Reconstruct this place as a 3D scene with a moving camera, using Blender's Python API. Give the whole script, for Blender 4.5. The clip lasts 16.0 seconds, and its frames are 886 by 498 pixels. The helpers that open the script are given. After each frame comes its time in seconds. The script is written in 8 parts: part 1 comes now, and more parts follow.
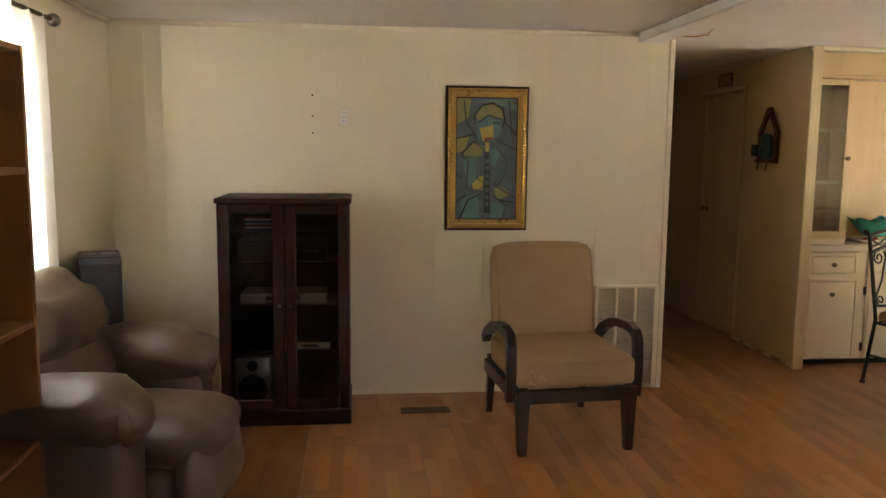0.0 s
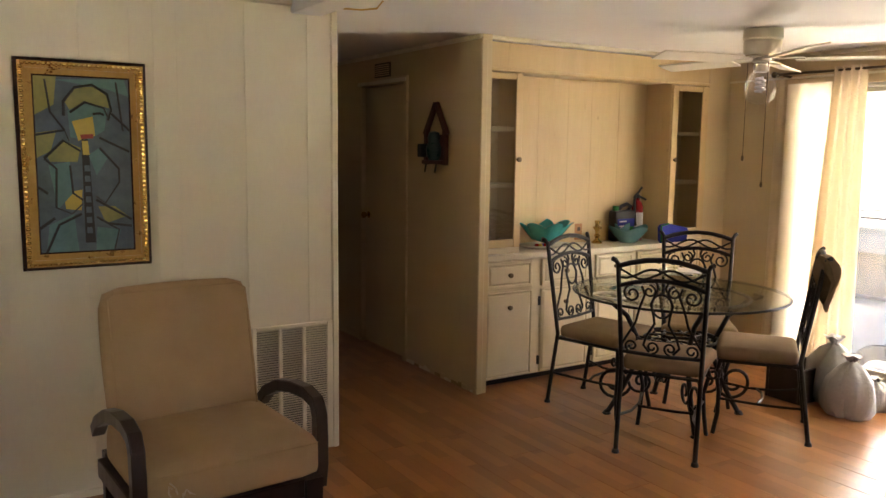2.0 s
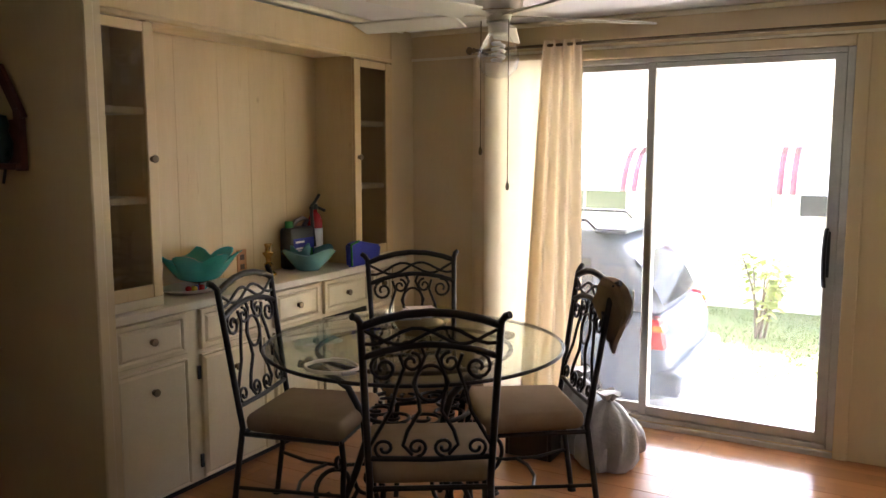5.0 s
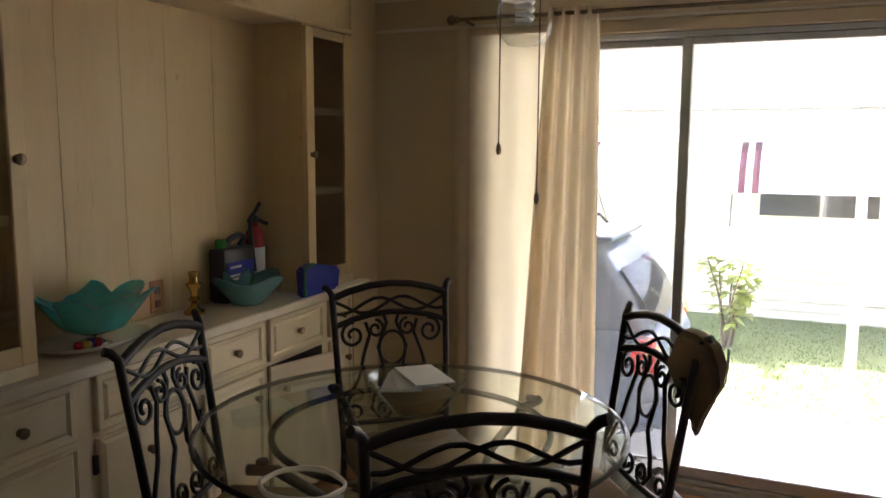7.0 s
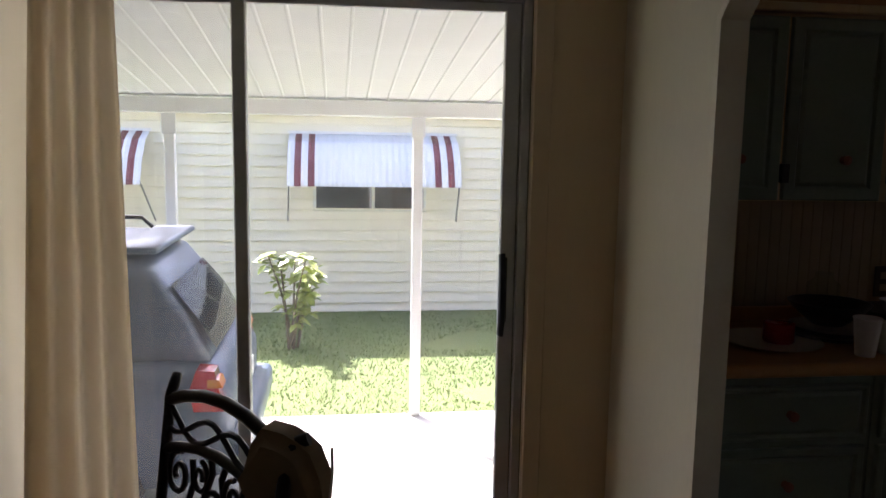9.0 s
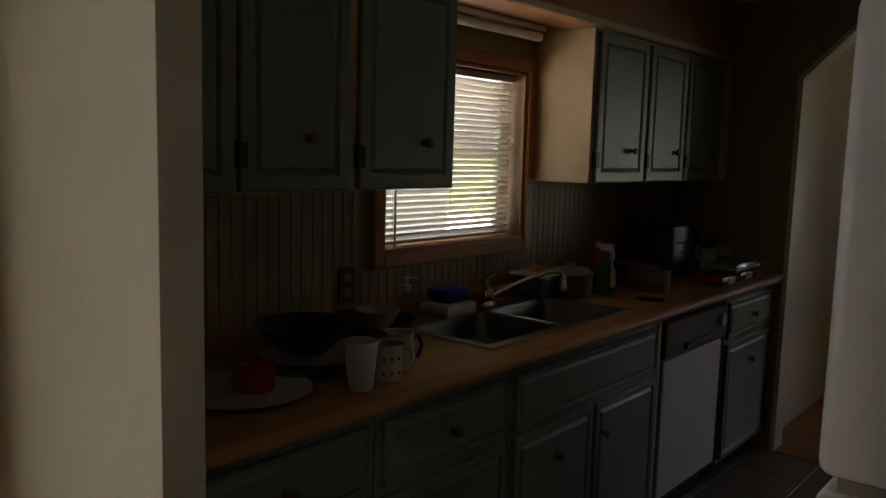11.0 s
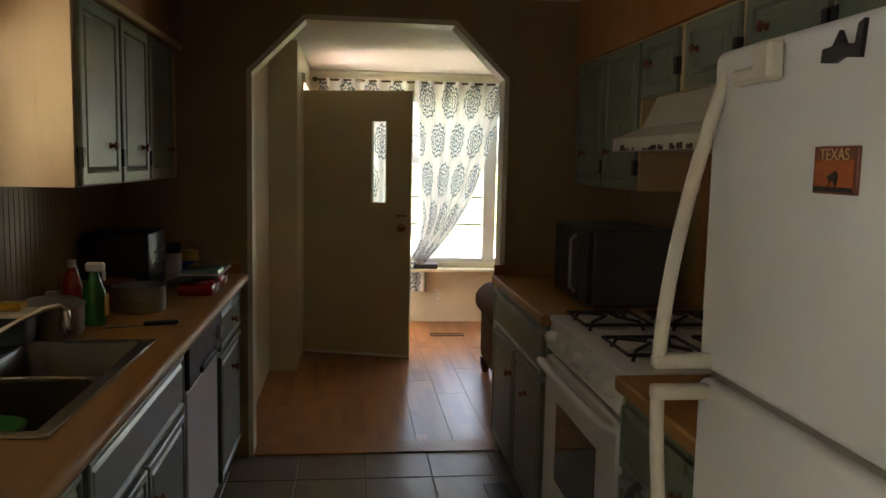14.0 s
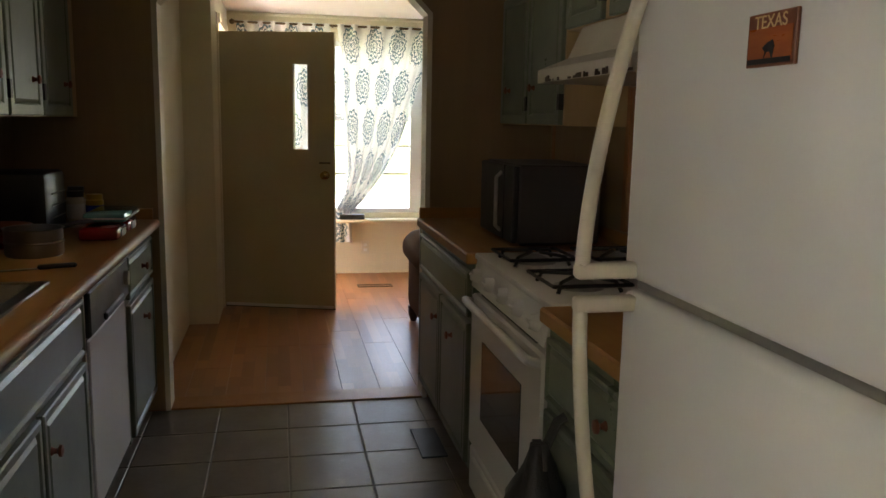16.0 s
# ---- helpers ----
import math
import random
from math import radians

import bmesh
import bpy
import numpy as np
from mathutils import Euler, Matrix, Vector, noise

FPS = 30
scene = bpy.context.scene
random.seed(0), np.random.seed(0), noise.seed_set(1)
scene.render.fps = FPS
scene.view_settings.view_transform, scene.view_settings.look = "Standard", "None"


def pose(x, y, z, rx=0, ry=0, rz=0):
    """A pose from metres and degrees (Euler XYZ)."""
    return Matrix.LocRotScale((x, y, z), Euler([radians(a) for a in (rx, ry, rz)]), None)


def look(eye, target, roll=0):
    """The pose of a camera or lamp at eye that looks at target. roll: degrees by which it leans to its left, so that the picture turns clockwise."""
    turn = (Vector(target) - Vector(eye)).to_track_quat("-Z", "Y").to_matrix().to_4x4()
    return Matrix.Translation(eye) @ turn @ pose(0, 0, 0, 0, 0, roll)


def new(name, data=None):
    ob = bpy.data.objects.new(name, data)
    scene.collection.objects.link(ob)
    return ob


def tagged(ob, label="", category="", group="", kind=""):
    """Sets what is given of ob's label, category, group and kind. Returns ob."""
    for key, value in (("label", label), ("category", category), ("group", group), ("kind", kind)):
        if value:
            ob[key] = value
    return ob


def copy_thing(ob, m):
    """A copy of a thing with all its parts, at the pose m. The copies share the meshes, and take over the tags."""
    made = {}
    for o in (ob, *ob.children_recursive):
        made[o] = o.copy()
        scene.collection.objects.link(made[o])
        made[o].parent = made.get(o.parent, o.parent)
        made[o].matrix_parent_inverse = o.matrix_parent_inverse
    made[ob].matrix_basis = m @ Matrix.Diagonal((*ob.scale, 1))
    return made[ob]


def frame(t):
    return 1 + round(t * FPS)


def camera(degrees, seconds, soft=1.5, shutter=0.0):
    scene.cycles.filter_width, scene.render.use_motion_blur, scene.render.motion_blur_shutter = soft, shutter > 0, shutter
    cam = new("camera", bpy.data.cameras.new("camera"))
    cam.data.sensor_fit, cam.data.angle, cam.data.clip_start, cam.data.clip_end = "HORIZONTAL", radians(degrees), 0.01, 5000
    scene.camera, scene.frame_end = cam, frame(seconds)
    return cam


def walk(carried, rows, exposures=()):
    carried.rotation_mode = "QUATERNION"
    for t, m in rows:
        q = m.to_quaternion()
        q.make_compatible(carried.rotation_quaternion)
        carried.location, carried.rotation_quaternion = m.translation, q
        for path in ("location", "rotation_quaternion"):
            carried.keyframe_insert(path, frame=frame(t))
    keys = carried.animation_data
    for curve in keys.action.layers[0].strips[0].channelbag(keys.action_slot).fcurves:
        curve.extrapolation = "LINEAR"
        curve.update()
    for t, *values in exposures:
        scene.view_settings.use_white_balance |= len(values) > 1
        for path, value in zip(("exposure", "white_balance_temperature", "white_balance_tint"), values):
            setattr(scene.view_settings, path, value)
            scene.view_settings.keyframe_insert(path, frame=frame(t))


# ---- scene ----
cam = camera(58.3, 16.0)
PATH = [
    (0, (0.739, 0.425, 1.537), (0.951, 2.398, 1.287), 0.6),
    (0.5, (0.756, 0.735, 1.562), (1.158, 2.678, 1.307), 0.5),
    (1, (0.862, 1.006, 1.569), (1.464, 2.896, 1.31), 0.6),
    (1.5, (0.952, 1.272, 1.563), (1.757, 3.085, 1.309), 0.6),
    (2, (1.02, 1.587, 1.575), (2.07, 3.27, 1.32), 0.7),
    (2.5, (1.123, 1.852, 1.578), (2.366, 3.397, 1.317), 0.6),
    (3, (1.263, 2.115, 1.583), (2.658, 3.523, 1.319), 0.6),
    (3.5, (1.372, 2.428, 1.554), (2.921, 3.667, 1.301), 0.5),
    (4, (1.538, 2.626, 1.525), (3.177, 3.746, 1.281), 0.3),
    (6.3, (2.375, 3.615, 1.539), (4.16, 4.481, 1.281), 0.2),
    (6.5, (2.453, 3.661, 1.546), (4.244, 4.512, 1.285), 0.3),
    (7, (2.645, 3.792, 1.543), (4.462, 4.589, 1.284), 0.3),
    (7.5, (2.858, 3.882, 1.544), (4.733, 4.525, 1.281), 0.2),
    (8, (3.093, 3.915, 1.549), (5.035, 4.31, 1.283), 0.3),
    (8.5, (3.295, 3.912, 1.548), (5.274, 4.015, 1.278), 0.6),
    (9, (3.531, 3.919, 1.539), (5.495, 3.652, 1.27), 1.0),
    (9.5, (3.672, 3.872, 1.554), (5.538, 3.205, 1.283), 1.1),
    (10, (3.901, 3.763, 1.527), (5.627, 2.788, 1.262), 1.2),
    (12.3, (4.83, 3.47, 1.462), (5.395, 1.564, 1.242), 1.6),
    (12.5, (4.88, 3.452, 1.465), (5.352, 1.521, 1.246), 1.5),
    (13, (5.013, 3.416, 1.471), (5.179, 1.435, 1.252), 1.4),
    (13.5, (5.094, 3.4, 1.469), (4.998, 1.415, 1.251), 1.3),
    (14, (5.111, 3.381, 1.468), (4.881, 1.406, 1.251), 1.2),
    (14.5, (5.098, 3.359, 1.449), (4.796, 1.394, 1.231), 1.1),
    (15, (5.087, 3.332, 1.406), (4.75, 1.374, 1.176), 1.1),
    (15.5, (5.072, 3.311, 1.385), (4.703, 1.364, 1.114), 1.1),
    (16, (5.062, 3.287, 1.382), (4.662, 1.354, 1.064), 1.1),
]
EXPOSURES = [(0, 5.45, 7000, 35), (0.5, 5.35, 7000, 35), (1.5, 5.4, 6950, 36), (3.0, 5.4, 6700, 38), (4.0, 5.05, 6400, 37), (6.5, 4.0, 6200, 36), (7.0, 3.75, 6200, 35),
             (8.0, 3.05, 6150, 35), (9.0, 2.4, 6000, 36), (10.0, 2.1, 6000, 36), (12.5, 3.8, 7250, 27), (14.0, 4.0, 7000, 26), (16.0, 4.2, 6850, 26)]
walk(cam, [(t, look(eye, target, roll)) for t, eye, target, roll in PATH], EXPOSURES)

# ---- world, sun, window light ----
SUN_ELEV, SUN_AZ = radians(50), math.atan2(0.43, 0.903)
world = bpy.data.worlds.new("sky")
scene.world = world
world.use_nodes = True
wn = world.node_tree
sky = wn.nodes.new("ShaderNodeTexSky")
sky.sky_type = 'NISHITA'
sky.sun_disc = False
sky.sun_elevation = SUN_ELEV
sky.sun_rotation = math.pi / 2 - SUN_AZ
sky.altitude, sky.air_density, sky.dust_density, sky.ozone_density = 10, 0.8, 4.0, 0.6
wn.nodes["Background"].inputs[1].default_value = 0.15
wn.links.new(sky.outputs[0], wn.nodes["Background"].inputs[0])
sun = new("sun", bpy.data.lights.new("sun", 'SUN'))
sun.data.energy, sun.data.angle, sun.data.color = 5.0, radians(0.5), (1.0, 0.95, 0.86)
sun_dir = Vector((math.cos(SUN_ELEV) * math.cos(SUN_AZ), math.cos(SUN_ELEV) * math.sin(SUN_AZ), math.sin(SUN_ELEV)))
sun.matrix_world = look(sun_dir * 40, (0, 0, 0))


def window_light(name, at, aim, w, h, watts, color=(1.0, 0.97, 0.92)):
    """The sky's light through one window opening."""
    lamp = new(name, bpy.data.lights.new(name, 'AREA'))
    lamp.data.shape, lamp.data.size, lamp.data.size_y = 'RECTANGLE', w, h
    lamp.data.energy, lamp.data.color = watts, color
    lamp.matrix_world = look(at, aim)
    return lamp


window_light("west_window_light", (-0.95, 3.35, 1.45), (1.0, 3.4, 1.3), 1.15, 1.05, 1.6)
window_light("front_window_light", (3.75, -4.1, 1.4), (3.7, -2.0, 1.1), 2.4, 1.4, 1.6)
window_light("patio_door_light", (6.33, 4.2, 1.05), (4.0, 4.2, 0.9), 1.7, 1.85, 0.5)
window_light("kitchen_window_light", (6.33, 1.36, 1.48), (5.0, 1.3, 1.2), 0.7, 0.6, 0.5)

# ---- materials ----
def node(nt, kind, **values):
    n = nt.nodes.new(kind)
    for key, value in values.items():
        n.inputs[key].default_value = value
    return n


def material(name, col, col2=None, rough=0.6, metal=0.0, scale=3.0, stretch=(1, 1, 1), fine=40.0, bump=0.15, contrast=0.5,
             vary=0.0, rough_vary=0.12, coat=0.0, spec=0.5, depth=0.002, stain=None, stain_at=0.62):
    """A surface with two scales of variation: broad drift from col to col2 and fine grain that also makes the relief."""
    m = bpy.data.materials.new(name)
    m.use_nodes = True
    nt = m.node_tree
    b = nt.nodes["Principled BSDF"]
    col2 = col2 or tuple(c * 0.82 for c in col)
    tc = nt.nodes.new("ShaderNodeTexCoord")
    mp = nt.nodes.new("ShaderNodeMapping")
    mp.inputs["Scale"].default_value = stretch
    nt.links.new(tc.outputs["Object"], mp.inputs["Vector"])
    n1 = node(nt, "ShaderNodeTexNoise", Scale=scale, Detail=5.0, Roughness=0.6)
    n2 = node(nt, "ShaderNodeTexNoise", Scale=fine, Detail=4.0, Roughness=0.65)
    source = mp.outputs[0]
    if vary:
        info = nt.nodes.new("ShaderNodeObjectInfo")
        shift = nt.nodes.new("ShaderNodeVectorMath")
        shift.operation = 'ADD'
        times = nt.nodes.new("ShaderNodeMath")
        times.operation = 'MULTIPLY'
        times.inputs[1].default_value = 37.0
        nt.links.new(info.outputs["Random"], times.inputs[0])
        nt.links.new(mp.outputs[0], shift.inputs[0])
        nt.links.new(times.outputs[0], shift.inputs[1])
        source = shift.outputs[0]
    nt.links.new(source, n1.inputs["Vector"])
    nt.links.new(source, n2.inputs["Vector"])
    ramp = nt.nodes.new("ShaderNodeMapRange")
    ramp.inputs[1].default_value, ramp.inputs[2].default_value = 0.5 - contrast * 0.4, 0.5 + contrast * 0.4
    mixn = nt.nodes.new("ShaderNodeMath")
    mixn.operation = 'MULTIPLY_ADD'
    mixn.inputs[1].default_value, mixn.inputs[2].default_value = 0.35, 0.0
    add = nt.nodes.new("ShaderNodeMath")
    add.operation = 'MULTIPLY_ADD'
    add.inputs[1].default_value = 0.65
    nt.links.new(n2.outputs["Fac"], mixn.inputs[0])
    nt.links.new(n1.outputs["Fac"], add.inputs[0])
    nt.links.new(mixn.outputs[0], add.inputs[2])
    nt.links.new(add.outputs[0], ramp.inputs[0])
    mix = nt.nodes.new("ShaderNodeMix")
    mix.data_type = 'RGBA'
    mix.inputs[6].default_value, mix.inputs[7].default_value = (*col, 1), (*col2, 1)
    nt.links.new(ramp.outputs[0], mix.inputs[0])
    out = mix.outputs[2]
    if stain:
        n3 = node(nt, "ShaderNodeTexNoise", Scale=scale * 1.7, Detail=6.0, Roughness=0.7)
        nt.links.new(source, n3.inputs["Vector"])
        r3 = nt.nodes.new("ShaderNodeMapRange")
        r3.inputs[1].default_value, r3.inputs[2].default_value = stain_at, stain_at + 0.14
        nt.links.new(n3.outputs["Fac"], r3.inputs[0])
        m3 = nt.nodes.new("ShaderNodeMix")
        m3.data_type = 'RGBA'
        m3.inputs[7].default_value = (*stain, 1)
        nt.links.new(r3.outputs[0], m3.inputs[0])
        nt.links.new(out, m3.inputs[6])
        out = m3.outputs[2]
    if vary:
        hsv = nt.nodes.new("ShaderNodeHueSaturation")
        r4 = nt.nodes.new("ShaderNodeMapRange")
        r4.inputs[3].default_value, r4.inputs[4].default_value = 1 - vary, 1 + vary
        nt.links.new(info.outputs["Random"], r4.inputs[0])
        nt.links.new(r4.outputs[0], hsv.inputs["Value"])
        nt.links.new(out, hsv.inputs["Color"])
        out = hsv.outputs[0]
    nt.links.new(out, b.inputs["Base Color"])
    rr = nt.nodes.new("ShaderNodeMapRange")
    rr.inputs[3].default_value, rr.inputs[4].default_value = max(rough - rough_vary, 0.02), min(rough + rough_vary, 1)
    nt.links.new(n1.outputs["Fac"], rr.inputs[0])
    nt.links.new(rr.outputs[0], b.inputs["Roughness"])
    b.inputs["Metallic"].default_value = metal
    b.inputs["Coat Weight"].default_value = coat
    b.inputs["Specular IOR Level"].default_value = spec
    if bump:
        bp = node(nt, "ShaderNodeBump", Strength=bump, Distance=depth)
        nt.links.new(n2.outputs["Fac"], bp.inputs["Height"])
        nt.links.new(bp.outputs[0], b.inputs["Normal"])
    return m


def glass(name, tint=(0.9, 0.95, 0.92), rough=0.0, gloss=0.1, dust=0.0):
    """A thin pane: clear, with a mirror gloss that grows at grazing angles."""
    m = bpy.data.materials.new(name)
    m.use_nodes = True
    nt = m.node_tree
    nt.nodes.remove(nt.nodes["Principled BSDF"])
    clear = node(nt, "ShaderNodeBsdfTransparent", Color=(*tint, 1))
    shine = node(nt, "ShaderNodeBsdfGlossy", Roughness=rough + 0.01)
    lw = node(nt, "ShaderNodeLayerWeight", Blend=0.5)
    power = nt.nodes.new("ShaderNodeMath")
    power.operation = 'POWER'
    power.inputs[1].default_value = 4.5
    fr = nt.nodes.new("ShaderNodeMath")
    fr.operation = 'MULTIPLY_ADD'
    fr.inputs[1].default_value, fr.inputs[2].default_value = 0.8, gloss * 0.4
    nt.links.new(lw.outputs["Facing"], power.inputs[0])
    nt.links.new(power.outputs[0], fr.inputs[0])
    mx = nt.nodes.new("ShaderNodeMixShader")
    nt.links.new(fr.outputs[0], mx.inputs[0])
    nt.links.new(clear.outputs[0], mx.inputs[1])
    nt.links.new(shine.outputs[0], mx.inputs[2])
    last = mx
    if dust:
        film = node(nt, "ShaderNodeBsdfTranslucent", Color=(0.85, 0.84, 0.80, 1))
        tc = nt.nodes.new("ShaderNodeTexCoord")
        nz = node(nt, "ShaderNodeTexNoise", Scale=3.0, Detail=5.0)
        nt.links.new(tc.outputs["Object"], nz.inputs["Vector"])
        am = nt.nodes.new("ShaderNodeMath")
        am.operation = 'MULTIPLY'
        am.inputs[1].default_value = dust * 2
        nt.links.new(nz.outputs["Fac"], am.inputs[0])
        last = nt.nodes.new("ShaderNodeMixShader")
        nt.links.new(am.outputs[0], last.inputs[0])
        nt.links.new(mx.outputs[0], last.inputs[1])
        nt.links.new(film.outputs[0], last.inputs[2])
    nt.links.new(last.outputs[0], nt.nodes["Material Output"].inputs[0])
    return m


def cloth(name, col, col2, through_light=0.5, scale=6.0, print_col=None):
    """Woven cloth that lets part of the light through; print_col: oval printed motifs in rows."""
    m = material(name, col, col2, rough=0.9, scale=scale, fine=300, bump=0.2, spec=0.1)
    nt = m.node_tree
    b = nt.nodes["Principled BSDF"]
    source = b.inputs["Base Color"].links[0].from_socket
    if print_col:
        tc = nt.nodes.new("ShaderNodeTexCoord")
        uv = nt.nodes.new("ShaderNodeSeparateXYZ")
        nt.links.new(tc.outputs["UV"], uv.inputs[0])

        def op(kind, a, c=None, d=None):
            n = nt.nodes.new("ShaderNodeMath")
            n.operation = kind
            for i, v in enumerate((a, c, d)):
                if v is None:
                    continue
                if isinstance(v, (int, float)):
                    n.inputs[i].default_value = v
                else:
                    nt.links.new(v, n.inputs[i])
            return n.outputs[0]
        row = op('DIVIDE', uv.outputs[1], 0.36)
        odd = op('MULTIPLY', op('FLOORED_MODULO', op('FLOOR', row), 2.0), 0.5)
        fu = op('SUBTRACT', op('FRACT', op('ADD', op('DIVIDE', uv.outputs[0], 0.27), odd)), 0.5)
        fv = op('SUBTRACT', op('FRACT', row), 0.5)
        r = op('SQRT', op('ADD', op('POWER', op('MULTIPLY', fu, 2.6), 2.0), op('POWER', op('MULTIPLY', fv, 2.15), 2.0)))
        ang = op('ARCTAN2', fu, fv)
        lobes = op('ADD', r, op('MULTIPLY', op('SINE', op('MULTIPLY', ang, 12.0)), 0.06))
        rings = op('GREATER_THAN', op('SINE', op('MULTIPLY', lobes, 24.0)), -0.25)
        inside = op('LESS_THAN', lobes, 1.05)
        nz = node(nt, "ShaderNodeTexNoise", Scale=55.0, Detail=3.0)
        nt.links.new(tc.outputs["UV"], nz.inputs["Vector"])
        worn = op('GREATER_THAN', nz.outputs["Fac"], 0.42)
        fac = op('MULTIPLY', op('MULTIPLY', rings, inside), op('MULTIPLY', worn, 0.92))
        mx = nt.nodes.new("ShaderNodeMix")
        mx.data_type = 'RGBA'
        mx.inputs[7].default_value = (*print_col, 1)
        nt.links.new(fac, mx.inputs[0])
        nt.links.new(source, mx.inputs[6])
        source = mx.outputs[2]
        nt.links.new(source, b.inputs["Base Color"])
    tr = nt.nodes.new("ShaderNodeBsdfTranslucent")
    nt.links.new(source, tr.inputs[0])
    mx = nt.nodes.new("ShaderNodeMixShader")
    mx.inputs[0].default_value = through_light
    nt.links.new(b.outputs[0], mx.inputs[1])
    nt.links.new(tr.outputs[0], mx.inputs[2])
    nt.links.new(mx.outputs[0], nt.nodes["Material Output"].inputs[0])
    return m


CREAM = material("cream_wall_paint", (0.72, 0.66, 0.49), (0.66, 0.60, 0.44), rough=0.55, scale=1.2, fine=60, stretch=(1, 1, 0.35), bump=0.12)
CREAM_DINING = material("beige_panel_paint", (0.60, 0.47, 0.28), (0.55, 0.42, 0.245), rough=0.5, scale=1.6, fine=50, stretch=(1, 1, 0.3), bump=0.12, stain=(0.46, 0.36, 0.22), stain_at=0.68)
CEILING = material("white_ceiling", (0.74, 0.72, 0.68), (0.70, 0.67, 0.62), rough=0.85, scale=1.5, fine=160, bump=0.35, depth=0.003)
TRIM = material("cream_trim_paint", (0.74, 0.68, 0.52), (0.66, 0.59, 0.43), rough=0.45, scale=4, fine=60)
BOARD = material("laminate_board", (0.43, 0.19, 0.07), (0.36, 0.15, 0.052), rough=0.30, scale=1.6, stretch=(5, 0.7, 1), fine=18, bump=0.02, vary=0.07, contrast=1.1, depth=0.0004, rough_vary=0.05)


def add_strips(m):
    """The printed narrow strips of a laminate board, staggered along its length."""
    nt = m.node_tree
    b = nt.nodes["Principled BSDF"]
    source = b.inputs["Base Color"].links[0].from_socket
    tc, info = nt.nodes.new("ShaderNodeTexCoord"), nt.nodes.new("ShaderNodeObjectInfo")
    sep, com = nt.nodes.new("ShaderNodeSeparateXYZ"), nt.nodes.new("ShaderNodeCombineXYZ")
    mad = nt.nodes.new("ShaderNodeMath")
    mad.operation = 'MULTIPLY_ADD'
    mad.inputs[1].default_value = 9.0
    nt.links.new(tc.outputs["Object"], sep.inputs[0])
    nt.links.new(info.outputs["Random"], mad.inputs[0])
    nt.links.new(sep.outputs[1], mad.inputs[2])
    nt.links.new(mad.outputs[0], com.inputs[0])
    nt.links.new(sep.outputs[0], com.inputs[1])
    br = nt.nodes.new("ShaderNodeTexBrick")
    br.inputs["Color1"].default_value, br.inputs["Color2"].default_value, br.inputs["Mortar"].default_value = (1.12, 1.1, 1.05, 1), (0.74, 0.69, 0.64, 1), (0.7, 0.65, 0.6, 1)
    br.inputs["Scale"].default_value, br.inputs["Mortar Size"].default_value = 1.0, 0.0006
    br.inputs["Brick Width"].default_value, br.inputs["Row Height"].default_value = 0.43, 0.065
    br.offset, br.offset_frequency = 0.37, 2
    nt.links.new(com.outputs[0], br.inputs["Vector"])
    mx = nt.nodes.new("ShaderNodeMix")
    mx.data_type, mx.blend_type = 'RGBA', 'MULTIPLY'
    mx.inputs[0].default_value = 1.0
    nt.links.new(source, mx.inputs[6])
    nt.links.new(br.outputs["Color"], mx.inputs[7])
    nt.links.new(mx.outputs[2], b.inputs["Base Color"])


add_strips(BOARD)
PICKLED = material("pickled_pine", (0.65, 0.48, 0.26), (0.51, 0.355, 0.17), rough=0.45, scale=2.5, stretch=(3.5, 3.5, 0.45), fine=16, bump=0.08, contrast=1.0, stain=(0.38, 0.245, 0.11), stain_at=0.62)


def add_knots(m, scale, size, col):
    """Small dark knots scattered over pine boards, longer along the grain."""
    nt = m.node_tree
    b = nt.nodes["Principled BSDF"]
    source = b.inputs["Base Color"].links[0].from_socket
    tc, mp = nt.nodes.new("ShaderNodeTexCoord"), nt.nodes.new("ShaderNodeMapping")
    mp.inputs["Scale"].default_value = (1, 1, 0.6)
    vo = node(nt, "ShaderNodeTexVoronoi", Scale=scale)
    wob = node(nt, "ShaderNodeTexNoise", Scale=14.0, Detail=3.0)
    add = nt.nodes.new("ShaderNodeMath")
    add.operation = 'MULTIPLY_ADD'
    add.inputs[1].default_value = 0.12
    rg = nt.nodes.new("ShaderNodeMapRange")
    rg.inputs[1].default_value, rg.inputs[2].default_value, rg.inputs[3].default_value, rg.inputs[4].default_value = size + 0.06, size + 0.12, 0.7, 0.0
    mx = nt.nodes.new("ShaderNodeMix")
    mx.data_type = 'RGBA'
    mx.inputs[7].default_value = (*col, 1)
    nt.links.new(tc.outputs["Object"], mp.inputs["Vector"])
    nt.links.new(mp.outputs[0], vo.inputs["Vector"])
    nt.links.new(mp.outputs[0], wob.inputs["Vector"])
    nt.links.new(wob.outputs["Fac"], add.inputs[0])
    nt.links.new(vo.outputs["Distance"], add.inputs[2])
    nt.links.new(add.outputs[0], rg.inputs[0])
    nt.links.new(rg.outputs[0], mx.inputs[0])
    nt.links.new(source, mx.inputs[6])
    nt.links.new(mx.outputs[2], b.inputs["Base Color"])


